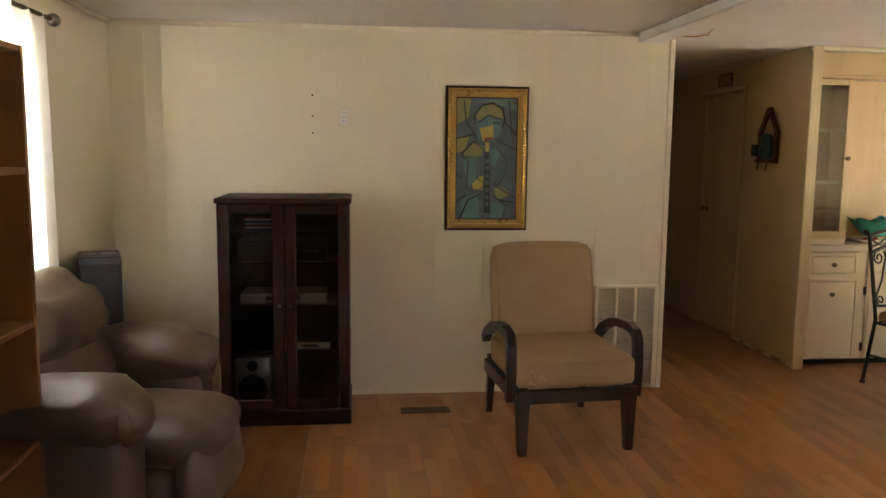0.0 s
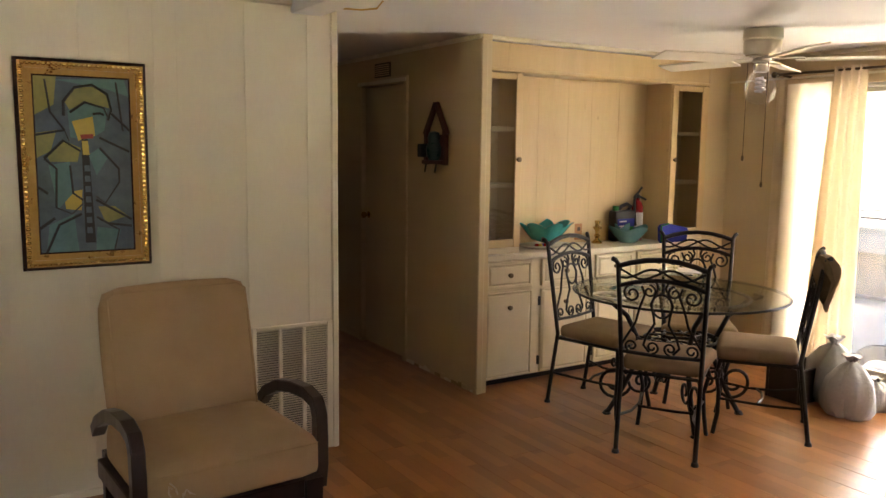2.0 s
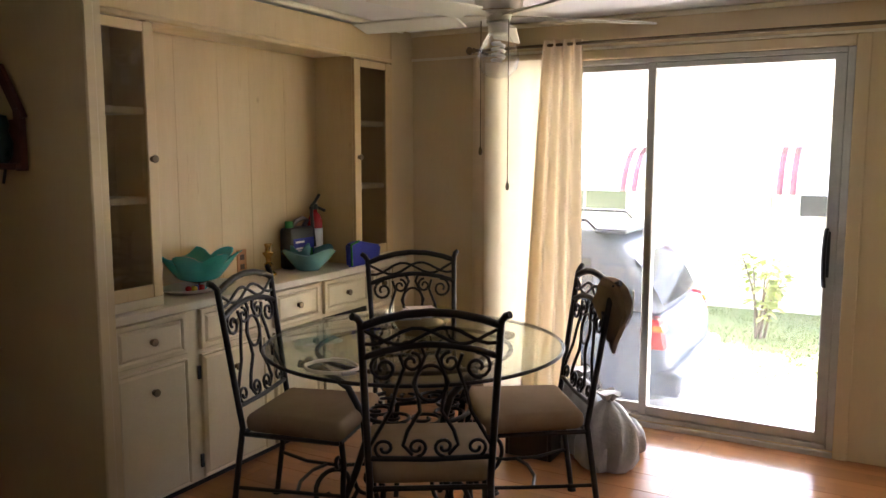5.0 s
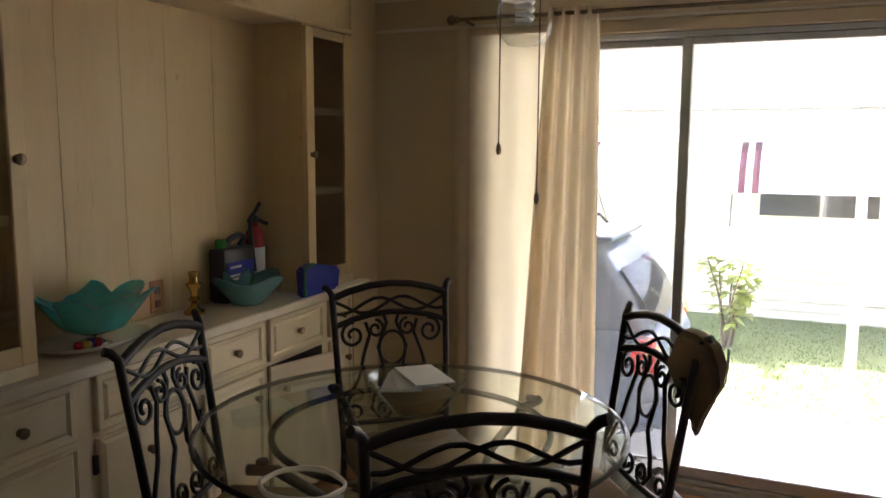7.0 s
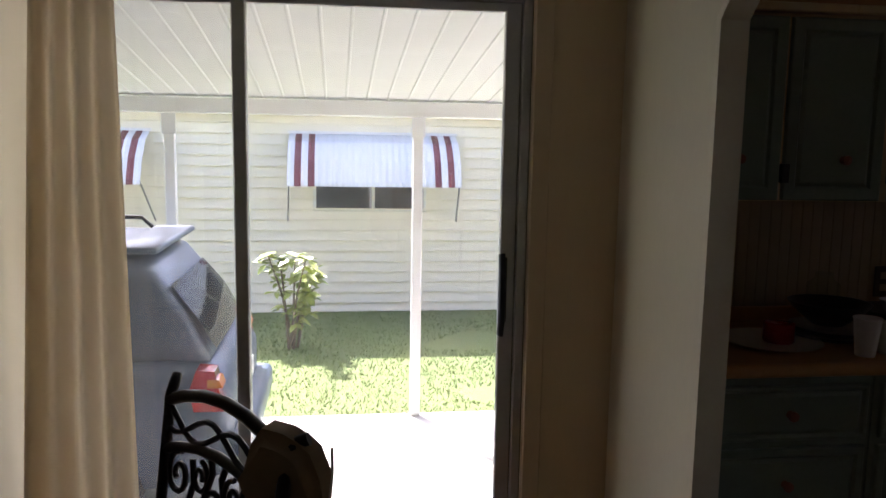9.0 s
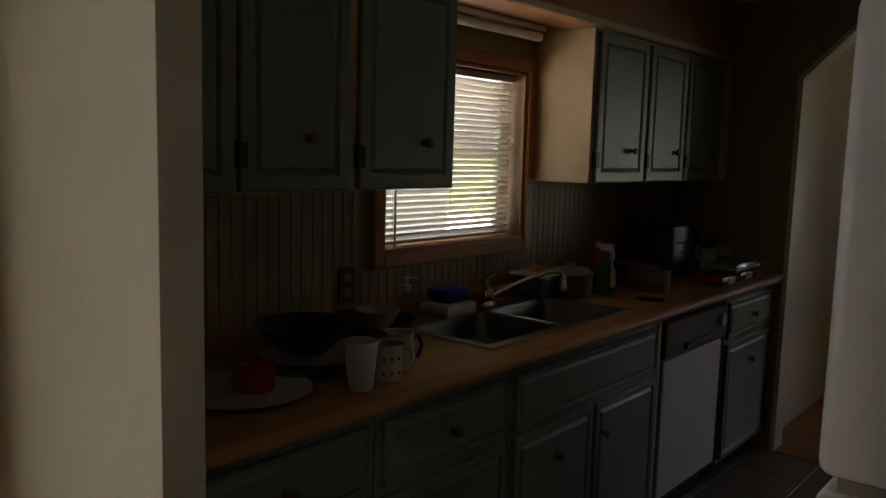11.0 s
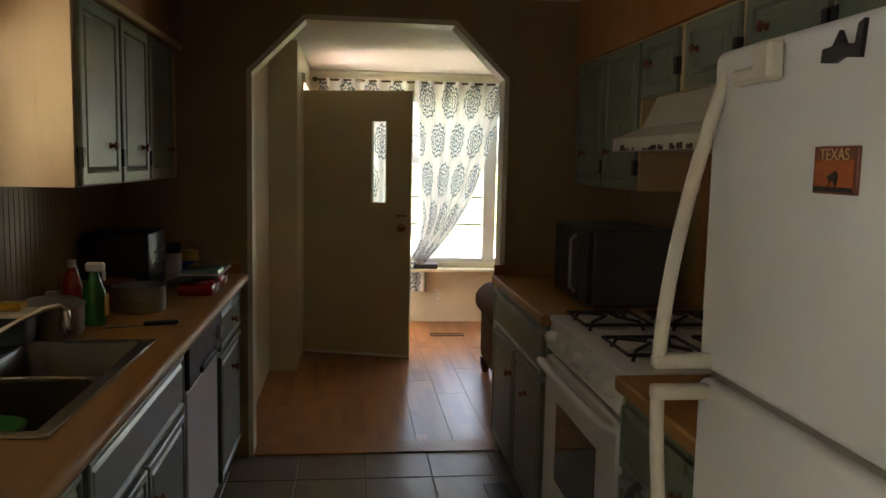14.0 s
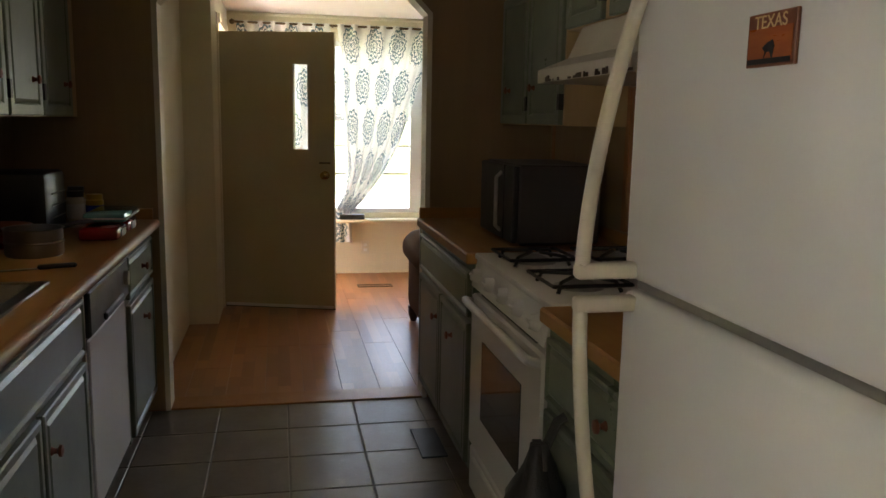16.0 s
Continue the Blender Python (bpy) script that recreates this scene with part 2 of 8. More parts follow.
add_knots(PICKLED, 4.2, -0.015, (0.29, 0.175, 0.075))
HUTCH_PAINT = material("hutch_cream_paint", (0.70, 0.60, 0.41), (0.62, 0.52, 0.34), rough=0.42, scale=3, fine=70, stain=(0.52, 0.40, 0.24), stain_at=0.7)
LAMINATE = material("speckled_laminate", (0.66, 0.58, 0.45), (0.58, 0.50, 0.38), rough=0.35, scale=8, fine=180, bump=0.03)
DARK_PANEL = material("brown_wall_panelling", (0.40, 0.27, 0.14), (0.29, 0.19, 0.095), rough=0.5, scale=2.0, stretch=(4, 4, 0.4), fine=20, bump=0.1, contrast=0.8)
ORANGE_WOOD = material("orange_stained_wood", (0.45, 0.20, 0.06), (0.33, 0.13, 0.035), rough=0.4, scale=2.4, stretch=(4, 4, 0.6), fine=24, bump=0.08, contrast=0.8)
GREEN_PAINT = material("sage_cabinet_paint", (0.20, 0.24, 0.17), (0.155, 0.19, 0.135), rough=0.32, scale=3, fine=70, bump=0.08)
BUTCHER = material("orange_laminate_worktop", (0.46, 0.23, 0.062), (0.38, 0.175, 0.045), rough=0.46, scale=3, stretch=(4, 0.7, 1), fine=30, bump=0.03, contrast=0.7)
TILE = material("grey_brown_floor_tile", (0.25, 0.205, 0.145), (0.19, 0.152, 0.105), rough=0.36, scale=5, fine=45, bump=0.12, vary=0.1, contrast=0.45)
GROUT = material("grout", (0.22, 0.195, 0.155), rough=0.9, scale=10, fine=150)
IRON = material("black_wrought_iron", (0.012, 0.011, 0.011), (0.022, 0.019, 0.017), rough=0.38, metal=0.3, scale=20, fine=120, bump=0.12)
SUEDE = material("tan_microfibre", (0.43, 0.29, 0.155), (0.36, 0.235, 0.12), rough=0.92, scale=5, fine=260, bump=0.25, spec=0.15)
BROWN_SUEDE = material("brown_microfibre_seat", (0.30, 0.20, 0.12), (0.24, 0.155, 0.09), rough=0.9, scale=6, fine=260, bump=0.25, spec=0.15)
LEATHER = material("brown_leather", (0.098, 0.064, 0.041), (0.072, 0.046, 0.029), rough=0.45, scale=6, fine=55, bump=0.35, depth=0.004)
MAHOGANY = material("dark_mahogany", (0.034, 0.010, 0.006), (0.016, 0.005, 0.0035), rough=0.42, scale=4, stretch=(4, 4, 0.5), fine=22, bump=0.05, contrast=0.8, spec=0.16)
ESPRESSO = material("espresso_stained_wood", (0.040, 0.017, 0.010), (0.022, 0.010, 0.006), rough=0.33, scale=5, stretch=(4, 4, 0.6), fine=24, bump=0.05)
BLACK = material("black_plastic", (0.012, 0.012, 0.013), (0.02, 0.02, 0.02), rough=0.4, scale=10, fine=150)
SILVER = material("silver_plastic", (0.45, 0.45, 0.44), (0.40, 0.40, 0.39), rough=0.35, metal=0.5, scale=10, fine=150, bump=0.03)
STEEL = material("brushed_steel", (0.36, 0.35, 0.33), (0.31, 0.30, 0.28), rough=0.30, metal=1.0, scale=6, stretch=(1, 3, 3), fine=60, bump=0.02, rough_vary=0.04)
CHROME = material("chrome", (0.75, 0.75, 0.74), (0.70, 0.70, 0.69), rough=0.10, metal=1.0, scale=10, fine=90, bump=0.02, rough_vary=0.05)
BRASS = material("brass", (0.62, 0.42, 0.14), (0.48, 0.31, 0.09), rough=0.24, metal=1.0, scale=12, fine=120, bump=0.05)
ANTIQUE = material("antique_brass_knob", (0.20, 0.15, 0.09), (0.12, 0.085, 0.05), rough=0.34, metal=0.9, scale=30, fine=160, bump=0.1)
COPPER = material("red_brown_knob", (0.25, 0.08, 0.035), (0.16, 0.05, 0.02), rough=0.35, scale=20, fine=120)
GILT = material("gilt_frame", (0.55, 0.33, 0.10), (0.36, 0.19, 0.05), rough=0.3, metal=0.75, scale=14, fine=90, bump=0.3, contrast=0.8)
WHITE = material("white_enamel", (0.76, 0.76, 0.74), (0.71, 0.71, 0.68), rough=0.30, scale=2, fine=220, bump=0.10, depth=0.0008, rough_vary=0.02)
OFFWHITE = material("ivory_plastic", (0.70, 0.66, 0.54), (0.62, 0.57, 0.45), rough=0.35, scale=6, fine=90, bump=0.05)
ALU = material("aluminium_frame", (0.50, 0.49, 0.46), (0.40, 0.39, 0.36), rough=0.42, metal=0.85, scale=6, fine=120, bump=0.06, stain=(0.30, 0.27, 0.22), stain_at=0.68)
CURTAIN = cloth("cream_curtain_cloth", (0.66, 0.54, 0.37), (0.60, 0.48, 0.32), 0.38)
LINING = cloth("cream_lining_cloth", (0.76, 0.66, 0.49), (0.72, 0.62, 0.45), 0.7)
SHEER = cloth("white_sheer_cloth", (0.80, 0.79, 0.76), (0.74, 0.73, 0.70), 0.6)
PRINTED = cloth("printed_curtain_cloth", (0.80, 0.80, 0.78), (0.75, 0.75, 0.73), 0.20, print_col=(0.10, 0.18, 0.22))
CLEAR = glass("window_glass")
GLOBE = glass("lamp_globe_glass", (0.975, 0.98, 0.975), gloss=0.2)
DUSTY = glass("dusty_patio_glass", dust=0.022)
TABLE_GLASS = glass("table_glass", (0.93, 0.97, 0.94))
SMOKED = glass("smoked_glass", (0.84, 0.82, 0.78), gloss=0.2)
DARK_GLASS = glass("dark_cabinet_glass", (0.66, 0.65, 0.63), gloss=0.07)
TEAL = material("teal_art_glass", (0.02, 0.30, 0.32), (0.03, 0.42, 0.40), rough=0.10, scale=14, fine=60, bump=0.1, coat=0.5)
PALE_TEAL = material("pale_teal_glass", (0.16, 0.36, 0.36), (0.10, 0.28, 0.30), rough=0.15, scale=14, fine=60, bump=0.08, coat=0.4)
CERAMIC = material("cream_ceramic", (0.70, 0.66, 0.56), (0.64, 0.60, 0.50), rough=0.2, scale=5, fine=90, bump=0.03)
RED = material("red_enamel", (0.42, 0.02, 0.02), (0.32, 0.015, 0.015), rough=0.25, scale=8, fine=90, bump=0.03)
BLUE = material("blue_cloth", (0.015, 0.03, 0.30), (0.012, 0.02, 0.20), rough=0.85, scale=12, fine=200, bump=0.25)
GREEN_PL = material("green_plastic", (0.02, 0.22, 0.05), (0.02, 0.16, 0.04), rough=0.25, scale=10, fine=90, bump=0.03)
YELLOW = material("yellow_plastic", (0.62, 0.36, 0.02), (0.5, 0.28, 0.02), rough=0.35, scale=10, fine=90, bump=0.03)
PAPER = material("white_paper", (0.74, 0.73, 0.72), (0.68, 0.67, 0.66), rough=0.8, scale=8, fine=120, bump=0.05)
HAT = material("khaki_canvas", (0.26, 0.18, 0.10), (0.19, 0.13, 0.07), rough=0.9, scale=12, fine=260, bump=0.3)
BAG = material("grey_white_bag_plastic", (0.46, 0.45, 0.44), (0.34, 0.34, 0.34), rough=0.35, scale=9, fine=60, bump=0.5, depth=0.006)
CONCRETE = material("pale_concrete", (0.60, 0.58, 0.54), (0.53, 0.51, 0.47), rough=0.9, scale=1.2, fine=80, bump=0.25)
GRASS = material("lawn_soil_green", (0.10, 0.16, 0.04), (0.19, 0.21, 0.07), rough=0.95, scale=1.6, fine=30, bump=0.8, depth=0.03, contrast=0.8, stain=(0.27, 0.22, 0.12), stain_at=0.66)
BLADE = material("grass_blades", (0.09, 0.17, 0.035), (0.21, 0.25, 0.07), rough=0.7, scale=1.3, fine=20, bump=0, contrast=0.8)
SIDING = material("cream_vinyl_siding", (0.82, 0.75, 0.58), (0.78, 0.71, 0.54), rough=0.5, scale=1.5, fine=60, stretch=(1, 0.3, 1), bump=0.06)
WHITE_METAL = material("white_painted_metal", (0.74, 0.74, 0.73), (0.68, 0.68, 0.66), rough=0.4, scale=3, fine=60, bump=0.05)
MAROON = material("maroon_painted_metal", (0.20, 0.045, 0.045), (0.16, 0.035, 0.035), rough=0.45, scale=5, fine=60)
CAR_PAINT = material("slate_blue_car_paint", (0.085, 0.115, 0.165), (0.07, 0.095, 0.14), rough=0.42, metal=0.1, scale=2, fine=40, bump=0.0, coat=0.15)
RUBBER = material("black_rubber", (0.02, 0.02, 0.02), rough=0.75, scale=20, fine=120)
CAR_GLASS = material("dark_car_glass", (0.045, 0.055, 0.06), (0.06, 0.07, 0.075), rough=0.06, scale=2, fine=30, bump=0, coat=0.8, rough_vary=0.03)
TAIL_RED = material("red_lamp_lens", (0.55, 0.03, 0.02), (0.45, 0.02, 0.02), rough=0.12, scale=20, fine=60, coat=0.5)
TAIL_ORANGE = material("orange_lamp_lens", (0.75, 0.22, 0.02), (0.65, 0.17, 0.02), rough=0.12, scale=20, fine=60, coat=0.5)
LEAF = material("shrub_leaf", (0.26, 0.34, 0.06), (0.44, 0.46, 0.12), rough=0.45, scale=4, fine=30, bump=0.1)
BARK = material("shrub_bark", (0.20, 0.15, 0.10), rough=0.9, scale=15, fine=60, bump=0.4)
# Near-black for dark parts, also laid where an opening would be in shade.
DARK_VENT = material("dark_parts_and_recess_shade", (0.025, 0.022, 0.02), rough=0.9, scale=8, fine=60)
BROWN_PL = material("brown_metal_register", (0.10, 0.055, 0.03), (0.07, 0.04, 0.02), rough=0.45, metal=0.4, scale=10, fine=90)
TUB_BLUE = material("grey_blue_plastic", (0.07, 0.10, 0.12), (0.05, 0.075, 0.09), rough=0.25, scale=8, fine=90, bump=0.03)
# The sink steel again in a darker tone, for the inside of the bowls.
BOWL_STEEL = material("darker_sink_steel", (0.17, 0.165, 0.155), (0.13, 0.125, 0.115), rough=0.34, metal=1.0, scale=6, stretch=(1, 3, 3), fine=60, bump=0.02, rough_vary=0.05)
GREY_SUEDE = material("olive_brown_sofa", (0.15, 0.085, 0.04), (0.11, 0.062, 0.03), rough=0.9, scale=5, fine=200, bump=0.25, spec=0.12)
FUR = material("dark_brown_plush", (0.05, 0.03, 0.02), rough=1.0, scale=30, fine=200, bump=0.6, depth=0.006)
CASE_GREY = material("dark_grey_metal_case", (0.10, 0.095, 0.09), (0.08, 0.075, 0.07), rough=0.4, metal=0.4, scale=6, fine=120, bump=0.05)
BIN = material("dark_grey_bag_plastic", (0.035, 0.035, 0.035), (0.06, 0.06, 0.058), rough=0.35, scale=9, fine=50, bump=0.5, depth=0.006)

# ---- shapes ----
def put_box(bm, x0, x1, y0, y1, z0, z1, bevel=0.0, m=None, seg=1):
    """Adds a box to bm, with rounded edges when bevel is given, turned by m."""
    made = bmesh.ops.create_cube(bm, size=1.0)["verts"]
    mid, size = Vector(((x0 + x1) / 2, (y0 + y1) / 2, (z0 + z1) / 2)), (abs(x1 - x0), abs(y1 - y0), abs(z1 - z0))
    for v in made:
        v.co = Vector([v.co[i] * size[i] for i in range(3)]) + mid
    if bevel:
        edges = {e for v in made for e in v.link_edges}
        got = bmesh.ops.bevel(bm, geom=list(edges), offset=min(bevel, min(size) * 0.45), segments=seg, profile=0.5, affect='EDGES')
        made = list({v for f in got["faces"] for v in f.verts} | {v for v in made if v.is_valid})
    if m:
        bmesh.ops.transform(bm, matrix=m, verts=made)
    return made


def put_tube(bm, pts, r, sides=8, r2=None, closed=False, flat=1.0):
    """A round bar along pts, tapered from r to r2."""
    pts = [Vector(p) for p in pts]
    n = len(pts)
    rings = []
    side = None
    for i, p in enumerate(pts):
        if closed:
            d = pts[(i + 1) % n] - pts[i - 1]
        else:
            d = pts[min(i + 1, n - 1)] - pts[max(i - 1, 0)]
        d = d.normalized() if d.length else Vector((0, 0, 1))
        if side is None:
            side = d.orthogonal().normalized()
        side = (side - d * side.dot(d))
        side = side.normalized() if side.length > 1e-6 else d.orthogonal().normalized()
        up = d.cross(side)
        rad = r if r2 is None else r + (r2 - r) * i / max(n - 1, 1)
        rings.append([bm.verts.new(p + (side * math.cos(a) + up * math.sin(a) * flat) * rad) for a in (math.tau * k / sides for k in range(sides))])
    for i in range(n if closed else n - 1):
        a, b = rings[i], rings[(i + 1) % n]
        for k in range(sides):
            bm.faces.new((a[k], a[(k + 1) % sides], b[(k + 1) % sides], b[k]))
    if not closed:
        bm.faces.new(rings[0][::-1])
        bm.faces.new(rings[-1])


def put_lathe(bm, profile, at=(0, 0, 0), sides=24, wave=None):
    """Turns a profile of (radius, height) about the upright axis at a place."""
    at = Vector(at)
    rings = []
    for r, z in profile:
        ring = []
        for k in range(sides):
            a = math.tau * k / sides
            rr, zz = (wave(a, r, z) if wave else (r, z))
            ring.append(bm.verts.new(at + Vector((rr * math.cos(a), rr * math.sin(a), zz))))
        rings.append(ring)
    for a, b in zip(rings, rings[1:]):
        for k in range(sides):
            bm.faces.new((a[k], a[(k + 1) % sides], b[(k + 1) % sides], b[k]))
    if profile[0][0] > 1e-5:
        bm.faces.new(rings[0][::-1])
    if profile[-1][0] > 1e-5:
        bm.faces.new(rings[-1])


def put_prism(bm, outline, axis, a, b):
    """Extrudes a flat outline of (u, v) pairs along axis 0, 1 or 2 from a to b."""
    def place(u, v, w):
        return {0: (w, u, v), 1: (u, w, v), 2: (u, v, w)}[axis]
    lo = [bm.verts.new(place(u, v, a)) for u, v in outline]
    hi = [bm.verts.new(place(u, v, b)) for u, v in outline]
    n = len(outline)
    bm.faces.new(lo)
    bm.faces.new(hi[::-1])
    for k in range(n):
        bm.faces.new((lo[k], hi[k], hi[(k + 1) % n], lo[(k + 1) % n]))


def finish(bm, smooth=None):
    bmesh.ops.recalc_face_normals(bm, faces=bm.faces)
    if smooth:
        for f in bm.faces:
            f.smooth = True
        for e in bm.edges:
            if len(e.link_faces) == 2 and e.calc_face_angle(0) > radians(smooth):
                e.smooth = False


def part(name, bm, mat, parent=None, label="", smooth=None, kind=""):
    """Links a bmesh, in world places, as one mesh object under a thing or a part."""
    finish(bm, smooth)
    me = bpy.data.meshes.new(name)
    bm.to_mesh(me)
    bm.free()
    me.materials.append(mat)
    ob = new(name, me)
    if parent:
        ob.parent = parent
        if parent.parent is None:
            ob.matrix_parent_inverse = parent.matrix_basis.inverted()
    tagged(ob, label, kind=kind)
    return ob


def thing(name, at, label, category, group=""):
    ob = new(name)
    ob.empty_display_size = 0.1
    ob.matrix_basis = Matrix.Translation(at)
    return tagged(ob, label, category, group)


def box(name, x0, x1, y0, y1, z0, z1, mat, parent=None, bevel=0.0, label="", seg=1, m=None):
    bm = bmesh.new()
    put_box(bm, x0, x1, y0, y1, z0, z1, bevel, m, seg)
    return part(name, bm, mat, parent, label, smooth=40 if seg > 1 else None)


def tube(name, pts, r, mat, parent=None, sides=8, r2=None, closed=False, label="", flat=1.0):
    bm = bmesh.new()
    put_tube(bm, pts, r, sides, r2, closed, flat)
    return part(name, bm, mat, parent, label, smooth=50)


def lathe(name, profile, at, mat, parent=None, sides=24, label="", wave=None):
    bm = bmesh.new()
    put_lathe(bm, profile, at, sides, wave)
    return part(name, bm, mat, parent, label, smooth=40)


def structure(ob, label):
    return tagged(ob, label, kind="structure")


def arc(cx, cz, r, a0, a1, n, y=0.0, rz=None):
    """Points of an arc in the x-z plane, degrees counted from +x towards +z."""
    rz = rz or r
    return [(cx + r * math.cos(radians(a0 + (a1 - a0) * i / n)), y, cz + rz * math.sin(radians(a0 + (a1 - a0) * i / n))) for i in range(n + 1)]


def wall_x(name, x0, x1, y0, y1, z0, z1, holes, mat, label):
    """A wall in the y-z plane, x0 to x1 thick, with openings (y0, y1, z0, z1)."""
    bm = bmesh.new()
    at = y0
    for a, b, c, d in sorted(holes):
        put_box(bm, x0, x1, at, a, z0, z1)
        if c > z0:
            put_box(bm, x0, x1, a, b, z0, c)
        if d < z1:
            put_box(bm, x0, x1, a, b, d, z1)
        at = b
    put_box(bm, x0, x1, at, y1, z0, z1)
    return structure(part(name, bm, mat), label)


def wall_y(name, y0, y1, x0, x1, z0, z1, holes, mat, label):
    """A wall in the x-z plane, y0 to y1 thick, with openings (x0, x1, z0, z1)."""
    bm = bmesh.new()
    at = x0
    for a, b, c, d in sorted(holes):
        put_box(bm, at, a, y0, y1, z0, z1)
        if c > z0:
            put_box(bm, a, b, y0, y1, z0, c)
        if d < z1:
            put_box(bm, a, b, y0, y1, d, z1)
        at = b
    put_box(bm, at, x1, y0, y1, z0, z1)
    return structure(part(name, bm, mat), label)

# ---- setting ----
H = 2.26
structure(box("floor", -0.82, 6.32, -4.0, 8.7, -0.14, -0.012, GROUT), "wooden subfloor under the laminate boards")
structure(box("ceiling", -0.82, 6.32, -4.0, 8.7, H, H + 0.1, CEILING), "white textured ceiling of the whole home")
wall_x("wall_west", -0.82, -0.70, -3.83, 5.30, 0, H, [(2.75, 3.95, 0.85, 1.98)], CREAM, "cream painted panel wall with a window")
wall_y("wall_north_living", 5.30, 5.40, -0.82, 2.69, 0, H, [], CREAM, "cream painted panel wall with a painting")
wall_x("wall_hall_west", 2.60, 2.69, 5.40, 8.60, 0, H, [], CREAM_DINING, "beige panel wall of the hallway")
wall_y("wall_hall_end", 8.60, 8.70, 2.60, 3.92, 0, H, [], CREAM_DINING, "beige end wall of the hallway")
wall_x("wall_hall_east", 3.83, 3.90, 5.66, 8.60, 0, H, [(6.62, 7.30, 0, 2.03)], CREAM_DINING, "beige panel wall beside the hallway door")
wall_y("wall_hutch_back", 6.02, 6.10, 3.90, 6.32, 0, H, [], CREAM_DINING, "beige wall behind the built-in hutch")
wall_x("wall_east_dining", 6.20, 6.32, 2.94, 6.02, 0, H, [(3.26, 5.13, 0.03, 2.03)], CREAM_DINING, "beige exterior wall around the sliding door")
wall_x("wall_east_kitchen", 6.20, 6.32, -0.61, 2.94, 0, H, [(0.97, 1.74, 1.15, 1.78)], DARK_PANEL, "brown panelled kitchen wall with a window")
wall_x("wall_kitchen_west", 3.64, 3.74, -0.61, 2.94, 0, H, [], DARK_PANEL, "brown panelled kitchen wall behind the stove")
structure(box("wall_kitchen_west_face", 3.628, 3.64, -0.61, 2.94, 0, H, CREAM), "cream painted living room face of the kitchen wall")
wall_y("wall_south", -3.95, -3.83, -0.82, 6.32, 0, H, [(2.45, 5.05, 0.55, 2.05)], CREAM, "cream painted front wall with a wide window")
wall_x("wall_foyer_east", 5.67, 5.79, -2.13, -0.61, 0, H, [], CREAM, "cream wall of the entry")
wall_y("wall_foyer_jog", -2.25, -2.13, 5.48, 5.79, 0, H, [], CREAM, "cream wall jog beside the front door")
wall_x("wall_foyer_door", 5.48, 5.60, -3.83, -2.25, 0, H, [(-3.46, -2.66, 0, 2.03)], CREAM, "cream wall around the open front doorway")


def arched_wall(name, y0, y1, x0, x1, a, b, spring, top, mat, label):
    """A wall across the kitchen with a passage whose upper corners are cut at a slant."""
    cut = top - spring
    bm = bmesh.new()
    put_box(bm, x0, a, y0, y1, 0, H)
    put_box(bm, b, x1, y0, y1, 0, H)
    put_box(bm, a, b, y0, y1, top, H)
    put_prism(bm, [(a, spring), (a + cut, top), (a, top)], 1, y0, y1)
    put_prism(bm, [(b, spring), (b, top), (b - cut, top)], 1, y0, y1)
    return structure(part(name, bm, mat), label)


def arch_trim(a, b, spring, top, y0, y1, mat, label):
    """The thin casing round such a passage, proud of both faces of the wall."""
    cut = top - spring
    w = 0.016
    outer = [(a - w, 0), (a - w, spring + w * 0.4), (a + cut - w * 0.4, top + w), (b - cut + w * 0.4, top + w), (b + w, spring + w * 0.4), (b + w, 0)]
    inner = [(a, 0), (a, spring), (a + cut, top), (b - cut, top), (b, spring), (b, 0)]
    bm = bmesh.new()
    for ya, yb in ((y0 - 0.014, y0 - 0.001), (y1 + 0.001, y1 + 0.014)):
        for k in range(5):
            put_prism(bm, [outer[k], outer[k + 1], inner[k + 1], inner[k]], 1, ya, yb)
    lip = 0.008
    inn2 = [(a + lip, 0), (a + lip, spring - lip * 0.4), (a + cut + lip * 0.4, top - lip), (b - cut - lip * 0.4, top - lip), (b - lip, spring - lip * 0.4), (b - lip, 0)]
    for k in range(5):
        put_prism(bm, [inner[k], inner[k + 1], inn2[k + 1], inn2[k]], 1, y0 - 0.014, y1 + 0.014)
    return structure(part("trim", bm, mat), label)


arched_wall("wall_kitchen_south", -0.61, -0.51, 3.74, 6.20, 4.365, 5.59, 1.875, 2.13, DARK_PANEL, "brown panelled kitchen wall with a cut-corner passage")
arch_trim(4.365, 5.59, 1.875, 2.13, -0.61, -0.51, TRIM, "cream casing of the passage to the entry")
arched_wall("wall_kitchen_north", 2.89, 2.94, 3.74, 6.20, 4.42, 5.495, 1.86, 2.12, CREAM, "cream wall with a cut-corner passage to the kitchen")
arch_trim(4.42, 5.495, 1.86, 2.12, 2.89, 2.94, TRIM, "cream casing of the kitchen passage")
structure(box("wall_kitchen_north_end", 3.628, 3.74, 2.94, 2.95, 0, H, CREAM), "cream end of the kitchen wall")
structure(box("wall_kitchen_north_lining", 3.74, 4.40, 2.878, 2.89, 0, H, DARK_PANEL), "brown panel lining inside the kitchen")
structure(box("wall_kitchen_north_lining", 5.53, 6.20, 2.878, 2.89, 0, H, DARK_PANEL), "brown panel lining inside the kitchen")

